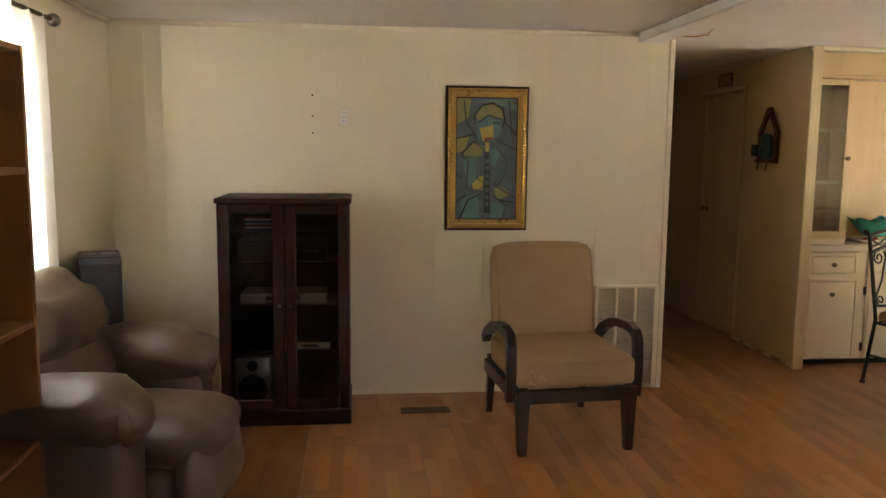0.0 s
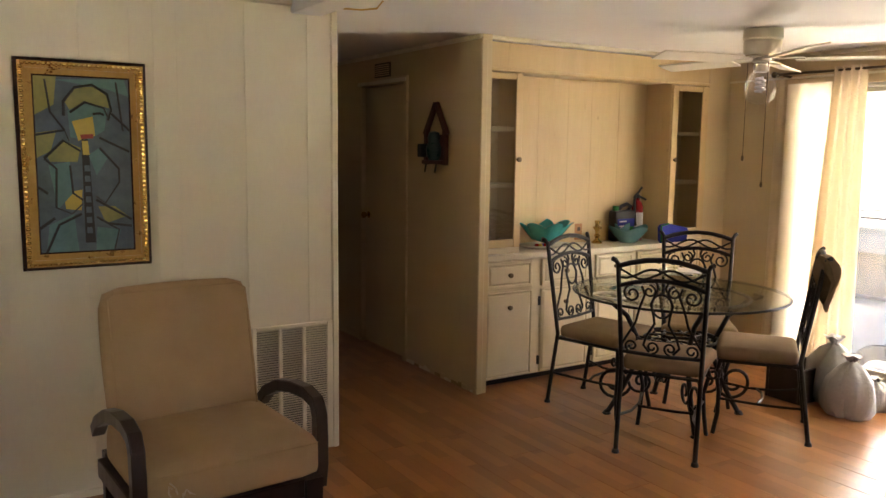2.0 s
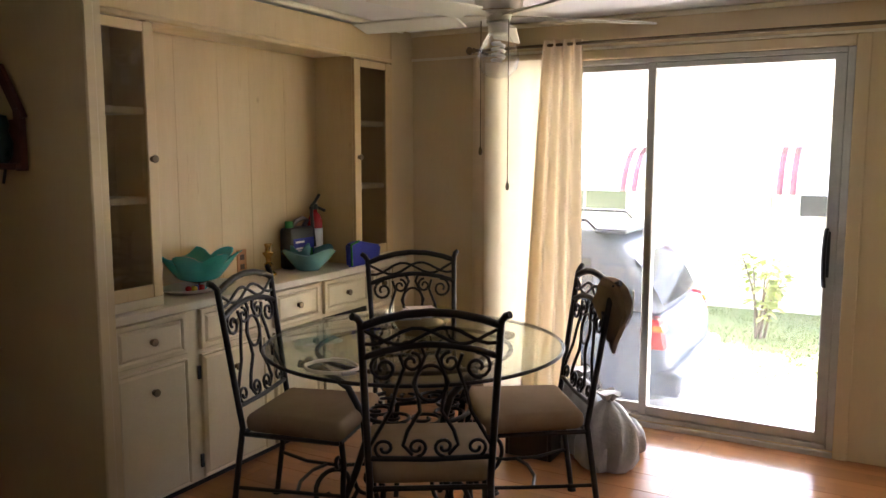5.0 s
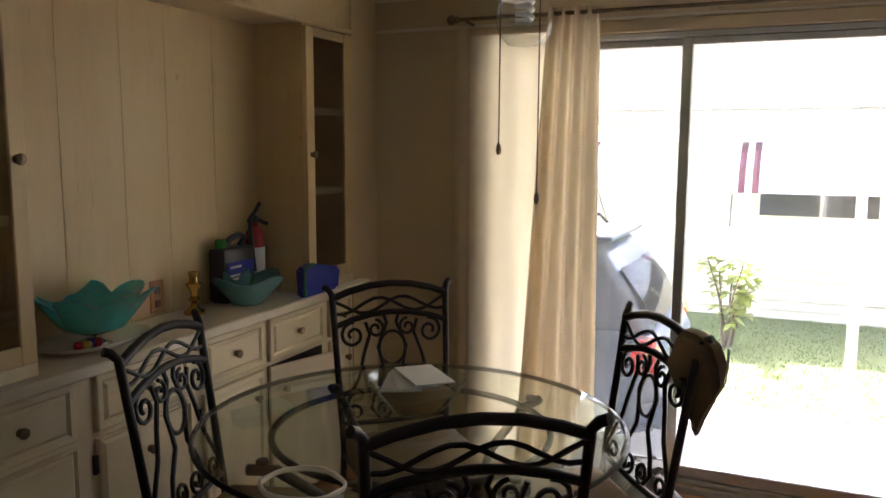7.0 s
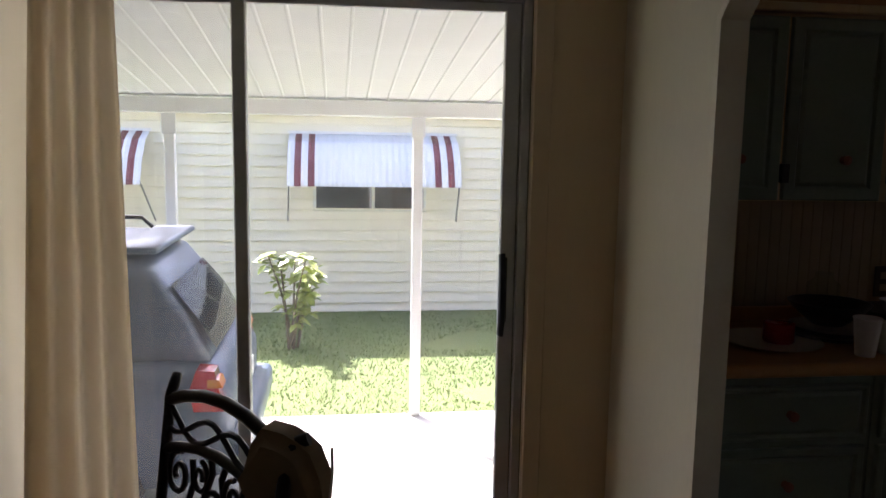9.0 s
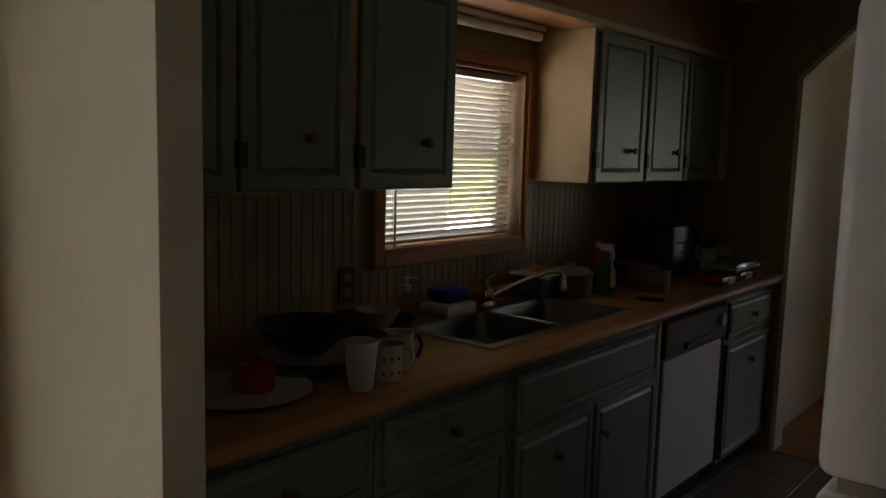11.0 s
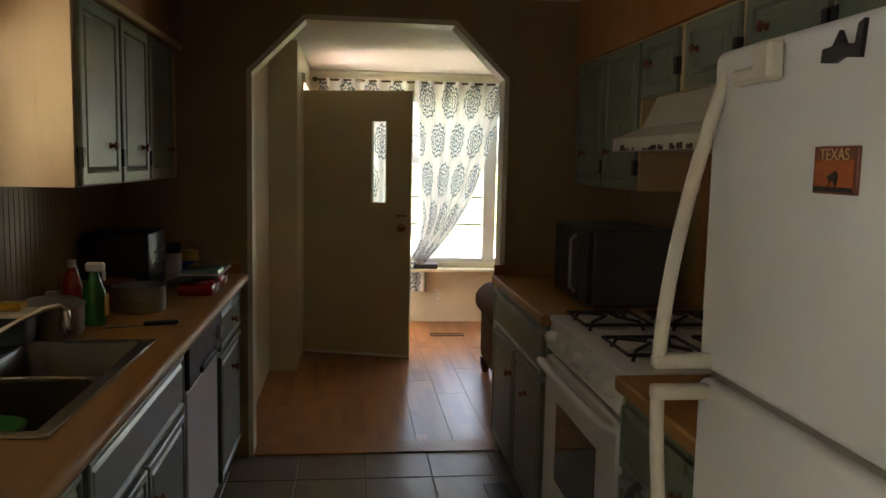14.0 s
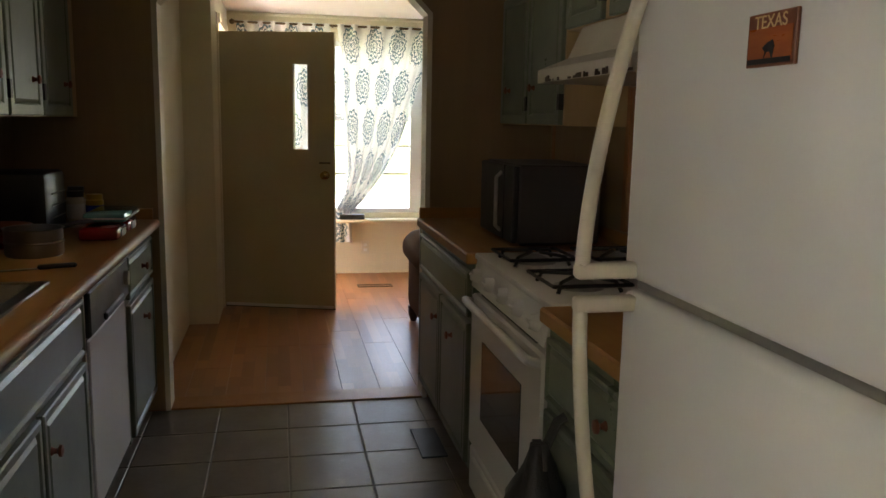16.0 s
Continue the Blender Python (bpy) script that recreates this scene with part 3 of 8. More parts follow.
# marriage-line beam, cornices, baseboards, corner trim
structure(box("beam", 2.46, 2.62, -3.83, 5.30, H - 0.06, H - 0.001, CEILING, bevel=0.006), "white boxed ceiling beam")
structure(box("trim", 2.625, 2.645, -3.83, 5.30, H - 0.022, H - 0.001, TRIM, bevel=0.004), "thin batten beside the ceiling beam")
structure(box("trim", 2.665, 2.70, 5.288, 5.41, 0, H - 0.001, TRIM, bevel=0.006), "cream corner trim at the hallway")
structure(box("trim", 3.815, 3.862, 5.645, 5.69, 0, H - 0.03, CREAM_DINING, bevel=0.006), "beige corner trim beside the hutch")
for x0, x1, y0, y1 in ((-0.70, 2.66, 5.275, 5.30), (-0.70, -0.675, -3.83, 5.275), (-0.70, 5.48, -3.83, -3.805), (6.175, 6.20, 2.94, 5.72), (5.50, 6.175, 2.94, 2.96), (3.87, 6.02, 5.665, 5.69), (3.805, 3.83, 5.66, 8.6)):
    bm = bmesh.new()
    put_box(bm, x0, x1, y0, y1, H - 0.028, H - 0.001, 0.006)
    structure(part("trim", bm, TRIM), "thin cream cornice under the ceiling")
rng = random.Random(31)
worn = structure(new("baseboard"), "worn chipped beige baseboard in the hallway")
at = 5.70
while at < 6.56:
    step = rng.uniform(0.03, 0.09)
    box("chip", 3.822, 3.8295, at, min(at + step, 6.57) - 0.001, 0, rng.uniform(0.012, 0.04), rng.choice((CREAM_DINING, TRIM, DARK_PANEL)), worn, bevel=0.002)
    at += step
structure(box("baseboard", 3.818, 3.83, 7.35, 8.6, 0, 0.055, CREAM_DINING, bevel=0.004), "worn cream baseboard in the hallway")
structure(box("baseboard", -0.70, 2.23, 5.29, 5.30, 0, 0.035, TRIM, bevel=0.003), "thin cream baseboard")
structure(box("threshold", 4.37, 5.585, -0.66, -0.50, -0.004, 0.008, ORANGE_WOOD, bevel=0.004), "wooden threshold between laminate and tile")
# seams of the wall panelling
rng = random.Random(4)
at = -0.5
while at < 2.6:
    structure(box("trim", at, at + 0.004, 5.2965, 5.30, 0.04, H - 0.03, CREAM), "faint vertical panel seam")
    at += rng.choice((0.10, 0.2, 0.31))

# ---- outdoors ----
GZ = -0.75
bm = bmesh.new()
xs = [-900, -60, -12, 6.0, 10.0, 11.2, 12.6, 14.2, 22, 60, 900]
ys = [-900, -60, -14, -4, 0, 3, 6, 10, 20, 60, 900]


def ground_z(x):
    return GZ - 0.02 + (0.02 * min(max((x - 10.0) / 4.2, 0), 1))


vs = [[bm.verts.new((x, y, ground_z(x))) for y in ys] for x in xs]
for i in range(len(xs) - 1):
    for j in range(len(ys) - 1):
        bm.faces.new((vs[i][j], vs[i + 1][j], vs[i + 1][j + 1], vs[i][j + 1]))
structure(part("ground", bm, GRASS), "patchy green lawn with bare sandy spots")
structure(box("patio_slab", 6.33, 10.0, -6.0, 14.0, GZ - 0.12, GZ, CONCRETE, bevel=0.01), "pale concrete carport slab")
structure(box("skirting", 6.20, 6.31, -3.95, 8.7, GZ - 0.05, -0.145, WHITE_METAL), "white skirting below the home")
structure(box("skirting", -0.82, 6.2, -3.95, -3.85, GZ - 0.05, -0.145, WHITE_METAL), "white skirting below the home")
structure(box("driveway", 5.6, 10.0, -30, -5.0, GZ - 0.1, GZ - 0.005, CONCRETE), "pale concrete drive before the home")
structure(box("road", -60, 60, -19, -13, GZ - 0.1, GZ + 0.01, CONCRETE), "pale road in front of the home")

# lawn blades in view of the patio door
rng = random.Random(11)
verts, faces = [], []
for i in range(26000):
    x, y = 10.0 + 4.1 * rng.random(), -1.0 + 8.5 * rng.random()
    if noise.noise(Vector((x * 1.1, y * 1.1, 3))) > 0.32:
        continue
    z, h, a, lean = ground_z(x), rng.uniform(0.015, 0.04), rng.random() * math.tau, rng.uniform(-0.03, 0.03)
    w = 0.006
    k = len(verts)
    verts += [(x - w * math.cos(a), y - w * math.sin(a), z), (x + w * math.cos(a), y + w * math.sin(a), z), (x + lean, y + lean * 0.7, z + h)]
    faces.append((k, k + 1, k + 2))
me = bpy.data.meshes.new("grass")
me.from_pydata(verts, [], faces)
me.materials.append(BLADE)
tagged(new("grass", me), "short green lawn grass in uneven tufts", "grass", kind="stuff")

# carport: roof pans, fascia beam, posts
carport = thing("carport", (8.4, 4, GZ), "white aluminium carport roof on slim posts", "carport")
bm = bmesh.new()
y = -3.0
while y < 11.0:
    z0, z1 = 2.36, 1.85
    prof = [(y, 0), (y + 0.14, 0), (y + 0.147, 0.007), (y + 0.157, 0.007), (y + 0.163, 0)]
    lo = [(6.34, a, z0 - b) for a, b in prof]
    hi = [(10.04, a, z1 - b) for a, b in prof]
    for k in range(4):
        bm.faces.new([bm.verts.new(p) for p in (lo[k], lo[k + 1], hi[k + 1], hi[k])])
    y += 0.163
roof = part("roof_pan", bm, WHITE_METAL, carport, "ribbed white roof pans")
box("roof_top", 6.34, 10.06, -3.0, 11.0, 2.44, 2.47, WHITE_METAL, carport)
beam = box("beam", 9.93, 10.01, -3.0, 11.0, 1.72, 1.845, WHITE_METAL, carport, bevel=0.01)
for yy in (-0.4, 3.265, 5.19, 8.9):
    post = box("post", 9.915, 9.985, yy - 0.04, yy + 0.04, GZ, 1.722, WHITE_METAL, carport, bevel=0.006)
    box("bracket", 9.907, 9.915, yy - 0.055, yy + 0.055, 1.56, 1.72, WHITE_METAL, post, bevel=0.003)

# neighbouring home
NX = 14.1
neighbour = thing("neighbour_house", (NX, 4, ground_z(NX)), "cream sided mobile home with striped window awnings", "house")
box("wall", NX + 0.02, NX + 4.5, -8, 20, -0.80, 1.85, SIDING, neighbour)
box("roof", NX - 0.25, NX + 4.8, -8.3, 20.3, 1.85, 2.02, WHITE_METAL, neighbour, bevel=0.02)
bm_board = bmesh.new()
put_prism(bm_board, [(NX - 0.034, 0.0), (NX - 0.034, 0.012), (NX - 0.006, 0.137), (NX + 0.02, 0.137), (NX + 0.02, 0.0)], 1, -8, 20)
board = part("siding_board", bm_board, SIDING, neighbour)
board.location.z = -0.77
for k in range(1, 19):
    b2 = new("siding_board", board.data)
    b2.parent, b2.matrix_parent_inverse = neighbour, board.matrix_parent_inverse.copy()
    b2.location.z = -0.77 + 0.139 * k


def awning_window(y0, y1):
    """A window with a sheet-metal awning striped at both ends, on struts."""
    wz0 = 0.60
    win = box("window", NX - 0.03, NX + 0.03, y0 + 0.38, y1 - 0.30, wz0, 1.55, WHITE_METAL, neighbour, bevel=0.005, label="white window frame")
    mid = (y0 + y1) / 2
    for a, b in ((y0 + 0.42, mid - 0.02), (mid + 0.02, y1 - 0.34)):
        box("pane", NX - 0.042, NX - 0.031, a, b, wz0 + 0.04, 1.5, CAR_GLASS, win)
    n = 26
    step = (y1 - y0) / n
    awn = None
    for k in range(n):
        stripe = k in (1, 3, n - 2, n - 4)
        bm = bmesh.new()
        a, b = y0 + k * step, y0 + (k + 1) * step
        pts = [(NX - 0.02, 1.61), (NX - 0.28, 1.50), (NX - 0.50, 1.28), (NX - 0.63, 1.02), (NX - 0.64, 0.96)]
        c = (a + b) / 2
        for (p, q), (r, s) in zip(pts, pts[1:]):
            for u, v, du, dv in ((a, c, 0, 0.014), (c, b, 0.014, 0)):
                bm.faces.new([bm.verts.new(t) for t in ((p - du, u, q), (r - du, u, s), (r - dv, v, s), (p - dv, v, q))])
        bmesh.ops.remove_doubles(bm, verts=bm.verts, dist=0.0001)
        part("awning_slat", bm, MAROON if stripe else WHITE_METAL, neighbour, "maroon awning stripe" if stripe else "")
    box("awning_rail", NX - 0.05, NX - 0.015, y0 - 0.02, y1 + 0.02, 1.605, 1.64, WHITE_METAL, neighbour)
    for yy, d in ((y0 + 0.02, -0.05), (y1 - 0.02, 0.05)):
        tube("strut", [(NX - 0.02, yy + d, 0.47), (NX - 0.61, yy, 1.02)], 0.012, ALU, neighbour, 6)


awning_window(2.345, 4.515)
awning_window(6.245, 8.42)

# shrub by the neighbour's wall
shrub = thing("shrub", (12.2, 4.40, ground_z(12.2)), "young broad-leaved shrub with yellow-green leaves", "shrub")
rng = random.Random(5)
bm = bmesh.new()
tips = []
for k in range(8):
    a = rng.random() * math.tau
    base = Vector((12.2 + rng.uniform(-.06, .06), 4.40 + rng.uniform(-.06, .06), ground_z(12.2)))
    top = base + Vector((math.cos(a) * rng.uniform(0.1, 0.36), math.sin(a) * rng.uniform(0.12, 0.36), rng.uniform(0.6, 1.1)))
    mid = base.lerp(top, 0.5) + Vector((0, 0, 0.12))
    put_tube(bm, [base, mid, top], 0.016, 6, 0.006)
    tips += [base.lerp(top, f) + Vector((rng.uniform(-.05, .05), rng.uniform(-.05, .05), 0)) for f in (0.45, 0.6, 0.72, 0.82, 0.9, 0.97, 1.0)]
part("stem", bm, BARK, shrub)
bm = bmesh.new()
for tip in tips:
    for k in range(4):
        a, e, ln = rng.random() * math.tau, rng.uniform(-0.5, 0.7), rng.uniform(0.11, 0.20)
        d = Vector((math.cos(a) * math.cos(e), math.sin(a) * math.cos(e), math.sin(e)))
        s = d.cross(Vector((0, 0, 1))).normalized() * ln * 0.28
        m1, m2 = tip + d * ln * 0.35, tip + d * ln * 0.7 - Vector((0, 0, 0.015))
        end = tip + d * ln - Vector((0, 0, 0.04))
        v = [bm.verts.new(p) for p in (tip, m1 + s, m2 + s * 0.8, end, m2 - s * 0.8, m1 - s)]
        bm.faces.new(v[:4])
        bm.faces.new((v[0], v[3], v[4], v[5]))
part("crown", bm, LEAF, shrub)


# parked car, rear towards the patio door's line of sight
def car():
    cx0, cx1, yb, L = 8.0, 9.75, 4.50, 4.5
    root = thing("car", ((cx0 + cx1) / 2, yb + L / 2, GZ), "slate blue older sport utility car with dusty paint", "car")
    mid = (cx0 + cx1) / 2

    def shell(rows, mat, name, label=""):
        """Lofts cross-sections (y, half width, z low, z high, roundness) from tail to nose."""
        bm = bmesh.new()
        rings = []
        n = 20
        for y, hw, z0, z1, p in rows:
            ring = []
            for k in range(n):
                a = math.tau * (k + 0.5) / n
                c, s = math.cos(a), math.sin(a)
                ring.append(bm.verts.new((mid + hw * math.copysign(abs(c) ** p, c), y, (z0 + z1) / 2 + (z1 - z0) / 2 * math.copysign(abs(s) ** p, s))))
            rings.append(ring)
        for a, b in zip(rings, rings[1:]):
            for k in range(n):
                bm.faces.new((a[k], a[(k + 1) % n], b[(k + 1) % n], b[k]))
        bm.faces.new(rings[0])
        bm.faces.new(rings[-1][::-1])
        return part(name, bm, mat, root, label, smooth=50)
    g = GZ
    body = shell([(yb + 0.02, 0.70, g + 0.42, g + 0.92, 0.35), (yb + 0.10, 0.82, g + 0.30, g + 1.04, 0.3), (yb + 0.35, 0.875, g + 0.26, g + 1.08, 0.25),
                  (yb + 1.2, 0.88, g + 0.24, g + 1.06, 0.22), (yb + 3.2, 0.87, g + 0.24, g + 1.02, 0.22), (yb + 4.0, 0.82, g + 0.28, g + 0.95, 0.3), (yb + L, 0.62, g + 0.4, g + 0.75, 0.4)], CAR_PAINT, "body", "dusty slate blue body")
    cabin = shell([(yb + 0.16, 0.62, g + 0.98, g + 1.10, 0.4), (yb + 0.30, 0.68, g + 0.98, g + 1.40, 0.34), (yb + 0.50, 0.70, g + 0.98, g + 1.67, 0.3), (yb + 0.75, 0.71, g + 0.98, g + 1.77, 0.28),
                   (yb + 1.8, 0.72, g + 0.98, g + 1.79, 0.28), (yb + 2.6, 0.70, g + 0.98, g + 1.72, 0.3), (yb + 3.3, 0.62, g + 0.98, g + 1.08, 0.4)], CAR_PAINT, "cabin", "slate blue roof and pillars")
    # rear window, lying on the slope of the tail
    bm = bmesh.new()
    rows = [(yb + 0.145, g + 1.12, 0.60), (yb + 0.245, g + 1.32, 0.60), (yb + 0.40, g + 1.53, 0.57)]
    pts = [[bm.verts.new((mid + s * w, y - 0.012 * (1 - abs(s) ** 2) - 0.018, z)) for s in (-1, -0.5, 0, 0.5, 1)] for y, z, w in rows]
    for a, b in zip(pts, pts[1:]):
        for k in range(4):
            bm.faces.new((a[k], a[k + 1], b[k + 1], b[k]))
    bmesh.ops.solidify(bm, geom=bm.faces[:], thickness=0.012)
    part("rear_window", bm, CAR_GLASS, root, "grey tinted rear window", smooth=40)
    for side in (-1, 1):
        xw = mid + side * 0.725
        for a, b in ((0.55, 1.30), (1.36, 2.25), (2.31, 2.95)):
            bm = bmesh.new()
            put_prism(bm, [(yb + a + 0.10, g + 1.10), (yb + b, g + 1.10), (yb + b, g + 1.52), (yb + a + 0.16, g + 1.52)], 0, xw - 0.02, xw + 0.02)
            part("side_window", bm, CAR_GLASS, root, "dark side window")
        bm = bmesh.new()
        put_prism(bm, [(yb + 0.05, g + 0.80), (yb + 0.22, g + 0.80), (yb + 0.24, g + 0.94), (yb + 0.20, g + 1.06), (yb + 0.10, g + 1.05)], 0, mid + side * 0.72, mid + side * 0.868)
        lamp = part("tail_light", bm, TAIL_RED, root, "red tail lamp")
        bm = bmesh.new()
        put_prism(bm, [(yb + 0.055, g + 0.95), (yb + 0.14, g + 0.95), (yb + 0.14, g + 1.0), (yb + 0.075, g + 1.0)], 0, mid + side * 0.73, mid + side * 0.874)
        part("indicator", bm, TAIL_ORANGE, lamp, "orange indicator lens")
        rail = tube("roof_rail", [(mid + side * 0.56, yb + 0.72, g + 1.76), (mid + side * 0.57, yb + 0.80, g + 1.84), (mid + side * 0.57, yb + 1.6, g + 1.85), (mid + side * 0.56, yb + 2.35, g + 1.80), (mid + side * 0.55, yb + 2.4, g + 1.74)], 0.016, BLACK, root, 8)
        for yy in (0.85, 3.55):
            bm = bmesh.new()
            m = Matrix.Translation((mid + side * 0.80, yb + yy, g + 0.34)) @ Matrix.Rotation(radians(90), 4, 'Y')
            put_lathe(bm, [(0.20, -0.11), (0.32, -0.10), (0.34, -0.05), (0.34, 0.05), (0.32, 0.10), (0.20, 0.11)], sides=24)
            bmesh.ops.transform(bm, matrix=m, verts=bm.verts)
            wheel = part("wheel", bm, RUBBER, root, "black tyre", smooth=40)
            bm = bmesh.new()
            put_lathe(bm, [(0.02, -0.115), (0.19, -0.112), (0.20, 0.0), (0.19, 0.112), (0.02, 0.115)], sides=20)
            bmesh.ops.transform(bm, matrix=m, verts=bm.verts)
            part("rim", bm, SILVER, wheel, "silver rim", smooth=40)
    bm = bmesh.new()
    put_box(bm, mid - 0.84, mid + 0.84, yb - 0.09, yb + 0.20, g + 0.38, g + 0.60, 0.06, seg=3)
    part("rear_bumper", bm, CAR_PAINT, root, "blue-grey rear bumper", smooth=50)
    box("licence_plate", mid - 0.16, mid + 0.16, yb - 0.012, yb + 0.02, g + 0.72, g + 0.86, WHITE, root, bevel=0.004)
    bm = bmesh.new()
    put_box(bm, mid - 0.62, mid + 0.62, yb + 0.44, yb + 0.72, g + 1.73, g + 1.775, 0.02, seg=2)
    part("spoiler", bm, CAR_PAINT, root, smooth=50)
    tube("wiper", [(mid, yb + 0.13, g + 1.10), (mid - 0.35, yb + 0.155, g + 1.18)], 0.008, BLACK, root, 6)
    root.scale = (1, 1, 0.93)


car()

# ---- dining room ----
def knob(parent, x, y, z, axis, r, mat, stand=0.022):
    """A small turned cabinet knob standing out of a face: axis (dx, dy)."""
    bm = bmesh.new()
    put_lathe(bm, [(r * 0.75, 0), (r * 0.45, stand * 0.3), (r * 0.42, stand * 0.55), (r, stand * 0.75), (r * 0.92, stand), (r * 0.3, stand * 1.12), (0, stand * 1.14)], sides=14)
    d = Vector((axis[0], axis[1], 0))
    m = Matrix.Translation((x, y, z)) @ d.to_track_quat('Z', 'Y').to_matrix().to_4x4()
    bmesh.ops.transform(bm, matrix=m, verts=bm.verts)
    return part("knob", bm, mat, parent, smooth=60)


def raised_panel(name, u0, u1, z0, z1, plane, out, axis, mat, parent, thick=0.02, border=0.035, label=""):
    """A door or drawer front with a bevelled raised field. axis 'y': spans x at y=plane; 'x': spans y at x=plane; out: +1 or -1."""
    bm = bmesh.new()

    def p(u, d, z):
        return (u, plane + out * d, z) if axis == 'y' else (plane + out * d, u, z)
    t = thick
    loops = [(0, 0), (0, t * 0.8), (0.004, t), (border - 0.008, t), (border, t * 0.55), (border + 0.012, t * 0.95)]
    rings = []
    for inset, d in loops:
        rings.append([bm.verts.new(p(u, d, z)) for u, z in ((u0 + inset, z0 + inset), (u1 - inset, z0 + inset), (u1 - inset, z1 - inset), (u0 + inset, z1 - inset))])
    for a, b in zip(rings, rings[1:]):
        for k in range(4):
            bm.faces.new((a[k], a[(k + 1) % 4], b[(k + 1) % 4], b[k]))
    bm.faces.new(rings[-1])
    bm.faces.new(rings[0][::-1])
    return part(name, bm, mat, parent, label)


FY = 5.735      # front of the hutch
hutch = thing("hutch", (4.95, 5.85, 0), "built-in pickled pine hutch with cream drawers and doors", "hutch")
box("base", 3.88, 5.955, FY, 6.00, 0.05, 0.852, HUTCH_PAINT, hutch, label="cream painted base cabinet")
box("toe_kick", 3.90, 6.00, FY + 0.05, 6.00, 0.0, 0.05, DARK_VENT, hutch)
COLS = [(3.925, 4.305), (4.387, 4.80), (4.873, 5.235), (5.275, 5.69), (5.74, 5.94)]
for k, (a, b) in enumerate(COLS):
    d = raised_panel("drawer_front", a, b, 0.655, 0.835, FY, -1, 'y', HUTCH_PAINT, hutch, border=0.028)
    knob(d, (a + b) / 2, FY - 0.019, 0.745, (0, -1), 0.017, ANTIQUE)
    if k == 3:
        bm = bmesh.new()
        put_box(bm, 0, b - a, -0.02, 0, 0.06, 0.632, 0.004, Matrix.Translation((a, FY - 0.002, 0)) @ Matrix.Rotation(radians(-17), 4, 'Z'))
        d = part("door", bm, HUTCH_PAINT, hutch, "cream door standing ajar")
        knob(d, a + 0.06, FY - 0.042, 0.53, (0, -1), 0.017, ANTIQUE)
        # Thin dark sheet on the solid body, in place of the open cabinet's shade.
        box("recess_shade", a, b, FY - 0.001, FY + 0.004, 0.06, 0.632, DARK_VENT, hutch)
        continue
    d = raised_panel("door", a, b, 0.06, 0.632, FY, -1, 'y', HUTCH_PAINT, hutch, border=0.012 if k < 2 else 0.03)
    knob(d, (a + b) / 2 if k < 2 else b - 0.06, FY - 0.019, 0.53, (0, -1), 0.017, ANTIQUE)
    for z in (0.14, 0.55):
        box("hinge", a - 0.016, a - 0.002, FY - 0.012, FY + 0.002, z - 0.03, z + 0.03, BLACK, d)
top = box("worktop", 3.872, 6.03, FY - 0.072, 6.00, 0.853, 0.89, LAMINATE, hutch, bevel=0.005, label="speckled cream laminate top")
# back boards
for k, (a, b) in enumerate(((4.19, 4.5315), (4.532, 4.8015), (4.802, 5.0215), (5.022, 5.2915), (5.292, 5.57))):
    box("back_board", a, b, 5.985, 6.0 - 0.002 * (k % 2), 0.891, 2.06, PICKLED, hutch, bevel=0.0012)
for name, x0, x1, hinge in (("left", 3.872, 4.187, 0), ("right", 5.57, 5.955, 1)):
    cab = box("side_cabinet", x0, x1, 5.955, 6.0, 0.891, 2.06, PICKLED, hutch, label="shallow cabinet back")
    if hinge:
        box("side_panel", x0, x0 + 0.018, FY, 5.985, 0.891, 2.06, PICKLED, hutch)
        box("side_panel", x1 - 0.018, x1, FY, 5.985, 0.891, 2.06, PICKLED, hutch)
    else:
        box("side_panel", x1 - 0.018, x1, FY, 5.985, 0.891, 2.06, PICKLED, hutch)
        box("side_panel", x0, x0 + 0.012, FY, 5.985, 0.891, 2.06, PICKLED, hutch)
    for z in (1.33, 1.695):
        box("shelf", x0 + 0.02, x1 - 0.02, FY + 0.025, 5.954, z - 0.014, z + 0.014, HUTCH_PAINT, hutch, bevel=0.003)
    fw = 0.055 if not hinge else 0.06
    g0, g1, h0, h1 = x0 + (0.035 if not hinge else fw), x1 - (0.05 if not hinge else 0.07), 0.985, 2.005
    bm = bmesh.new()
    put_box(bm, x0, g0, FY - 0.02, FY, 0.93, 2.045, 0.003)
    put_box(bm, g1, x1, FY - 0.02, FY, 0.93, 2.045, 0.003)
    put_box(bm, g0, g1, FY - 0.019, FY - 0.001, 0.93, h0, 0.003)
    put_box(bm, g0, g1, FY - 0.019, FY - 0.001, h1, 2.045, 0.003)
    d = part("door_frame", bm, PICKLED, hutch, "pine framed glass door")
    pane = box("pane", g0, g1, FY - 0.012, FY - 0.008, h0, h1, SMOKED, d, label="dusty smoked glass")
    pane.visible_shadow = False
    knob(d, x1 - 0.03 if not hinge else x0 + 0.035, FY - 0.02, 1.50, (0, -1), 0.017, ANTIQUE)
    box("cabinet_rail", x0, x1, FY - 0.018, FY, 0.891, 0.929, HUTCH_PAINT, hutch)
sof = box("soffit", 3.872, 5.955, FY - 0.012, 6.0, 2.062, H - 0.03, PICKLED, hutch, label="pine soffit board with knots")
box("soffit_moulding", 3.872, 5.955, FY - 0.026, FY - 0.012, 2.05, 2.075, PICKLED, hutch, bevel=0.006)
box("filler", 5.957, 6.20, 5.72, 6.01, 0, H - 0.001, CREAM_DINING, hutch, label="beige filler wall strip")

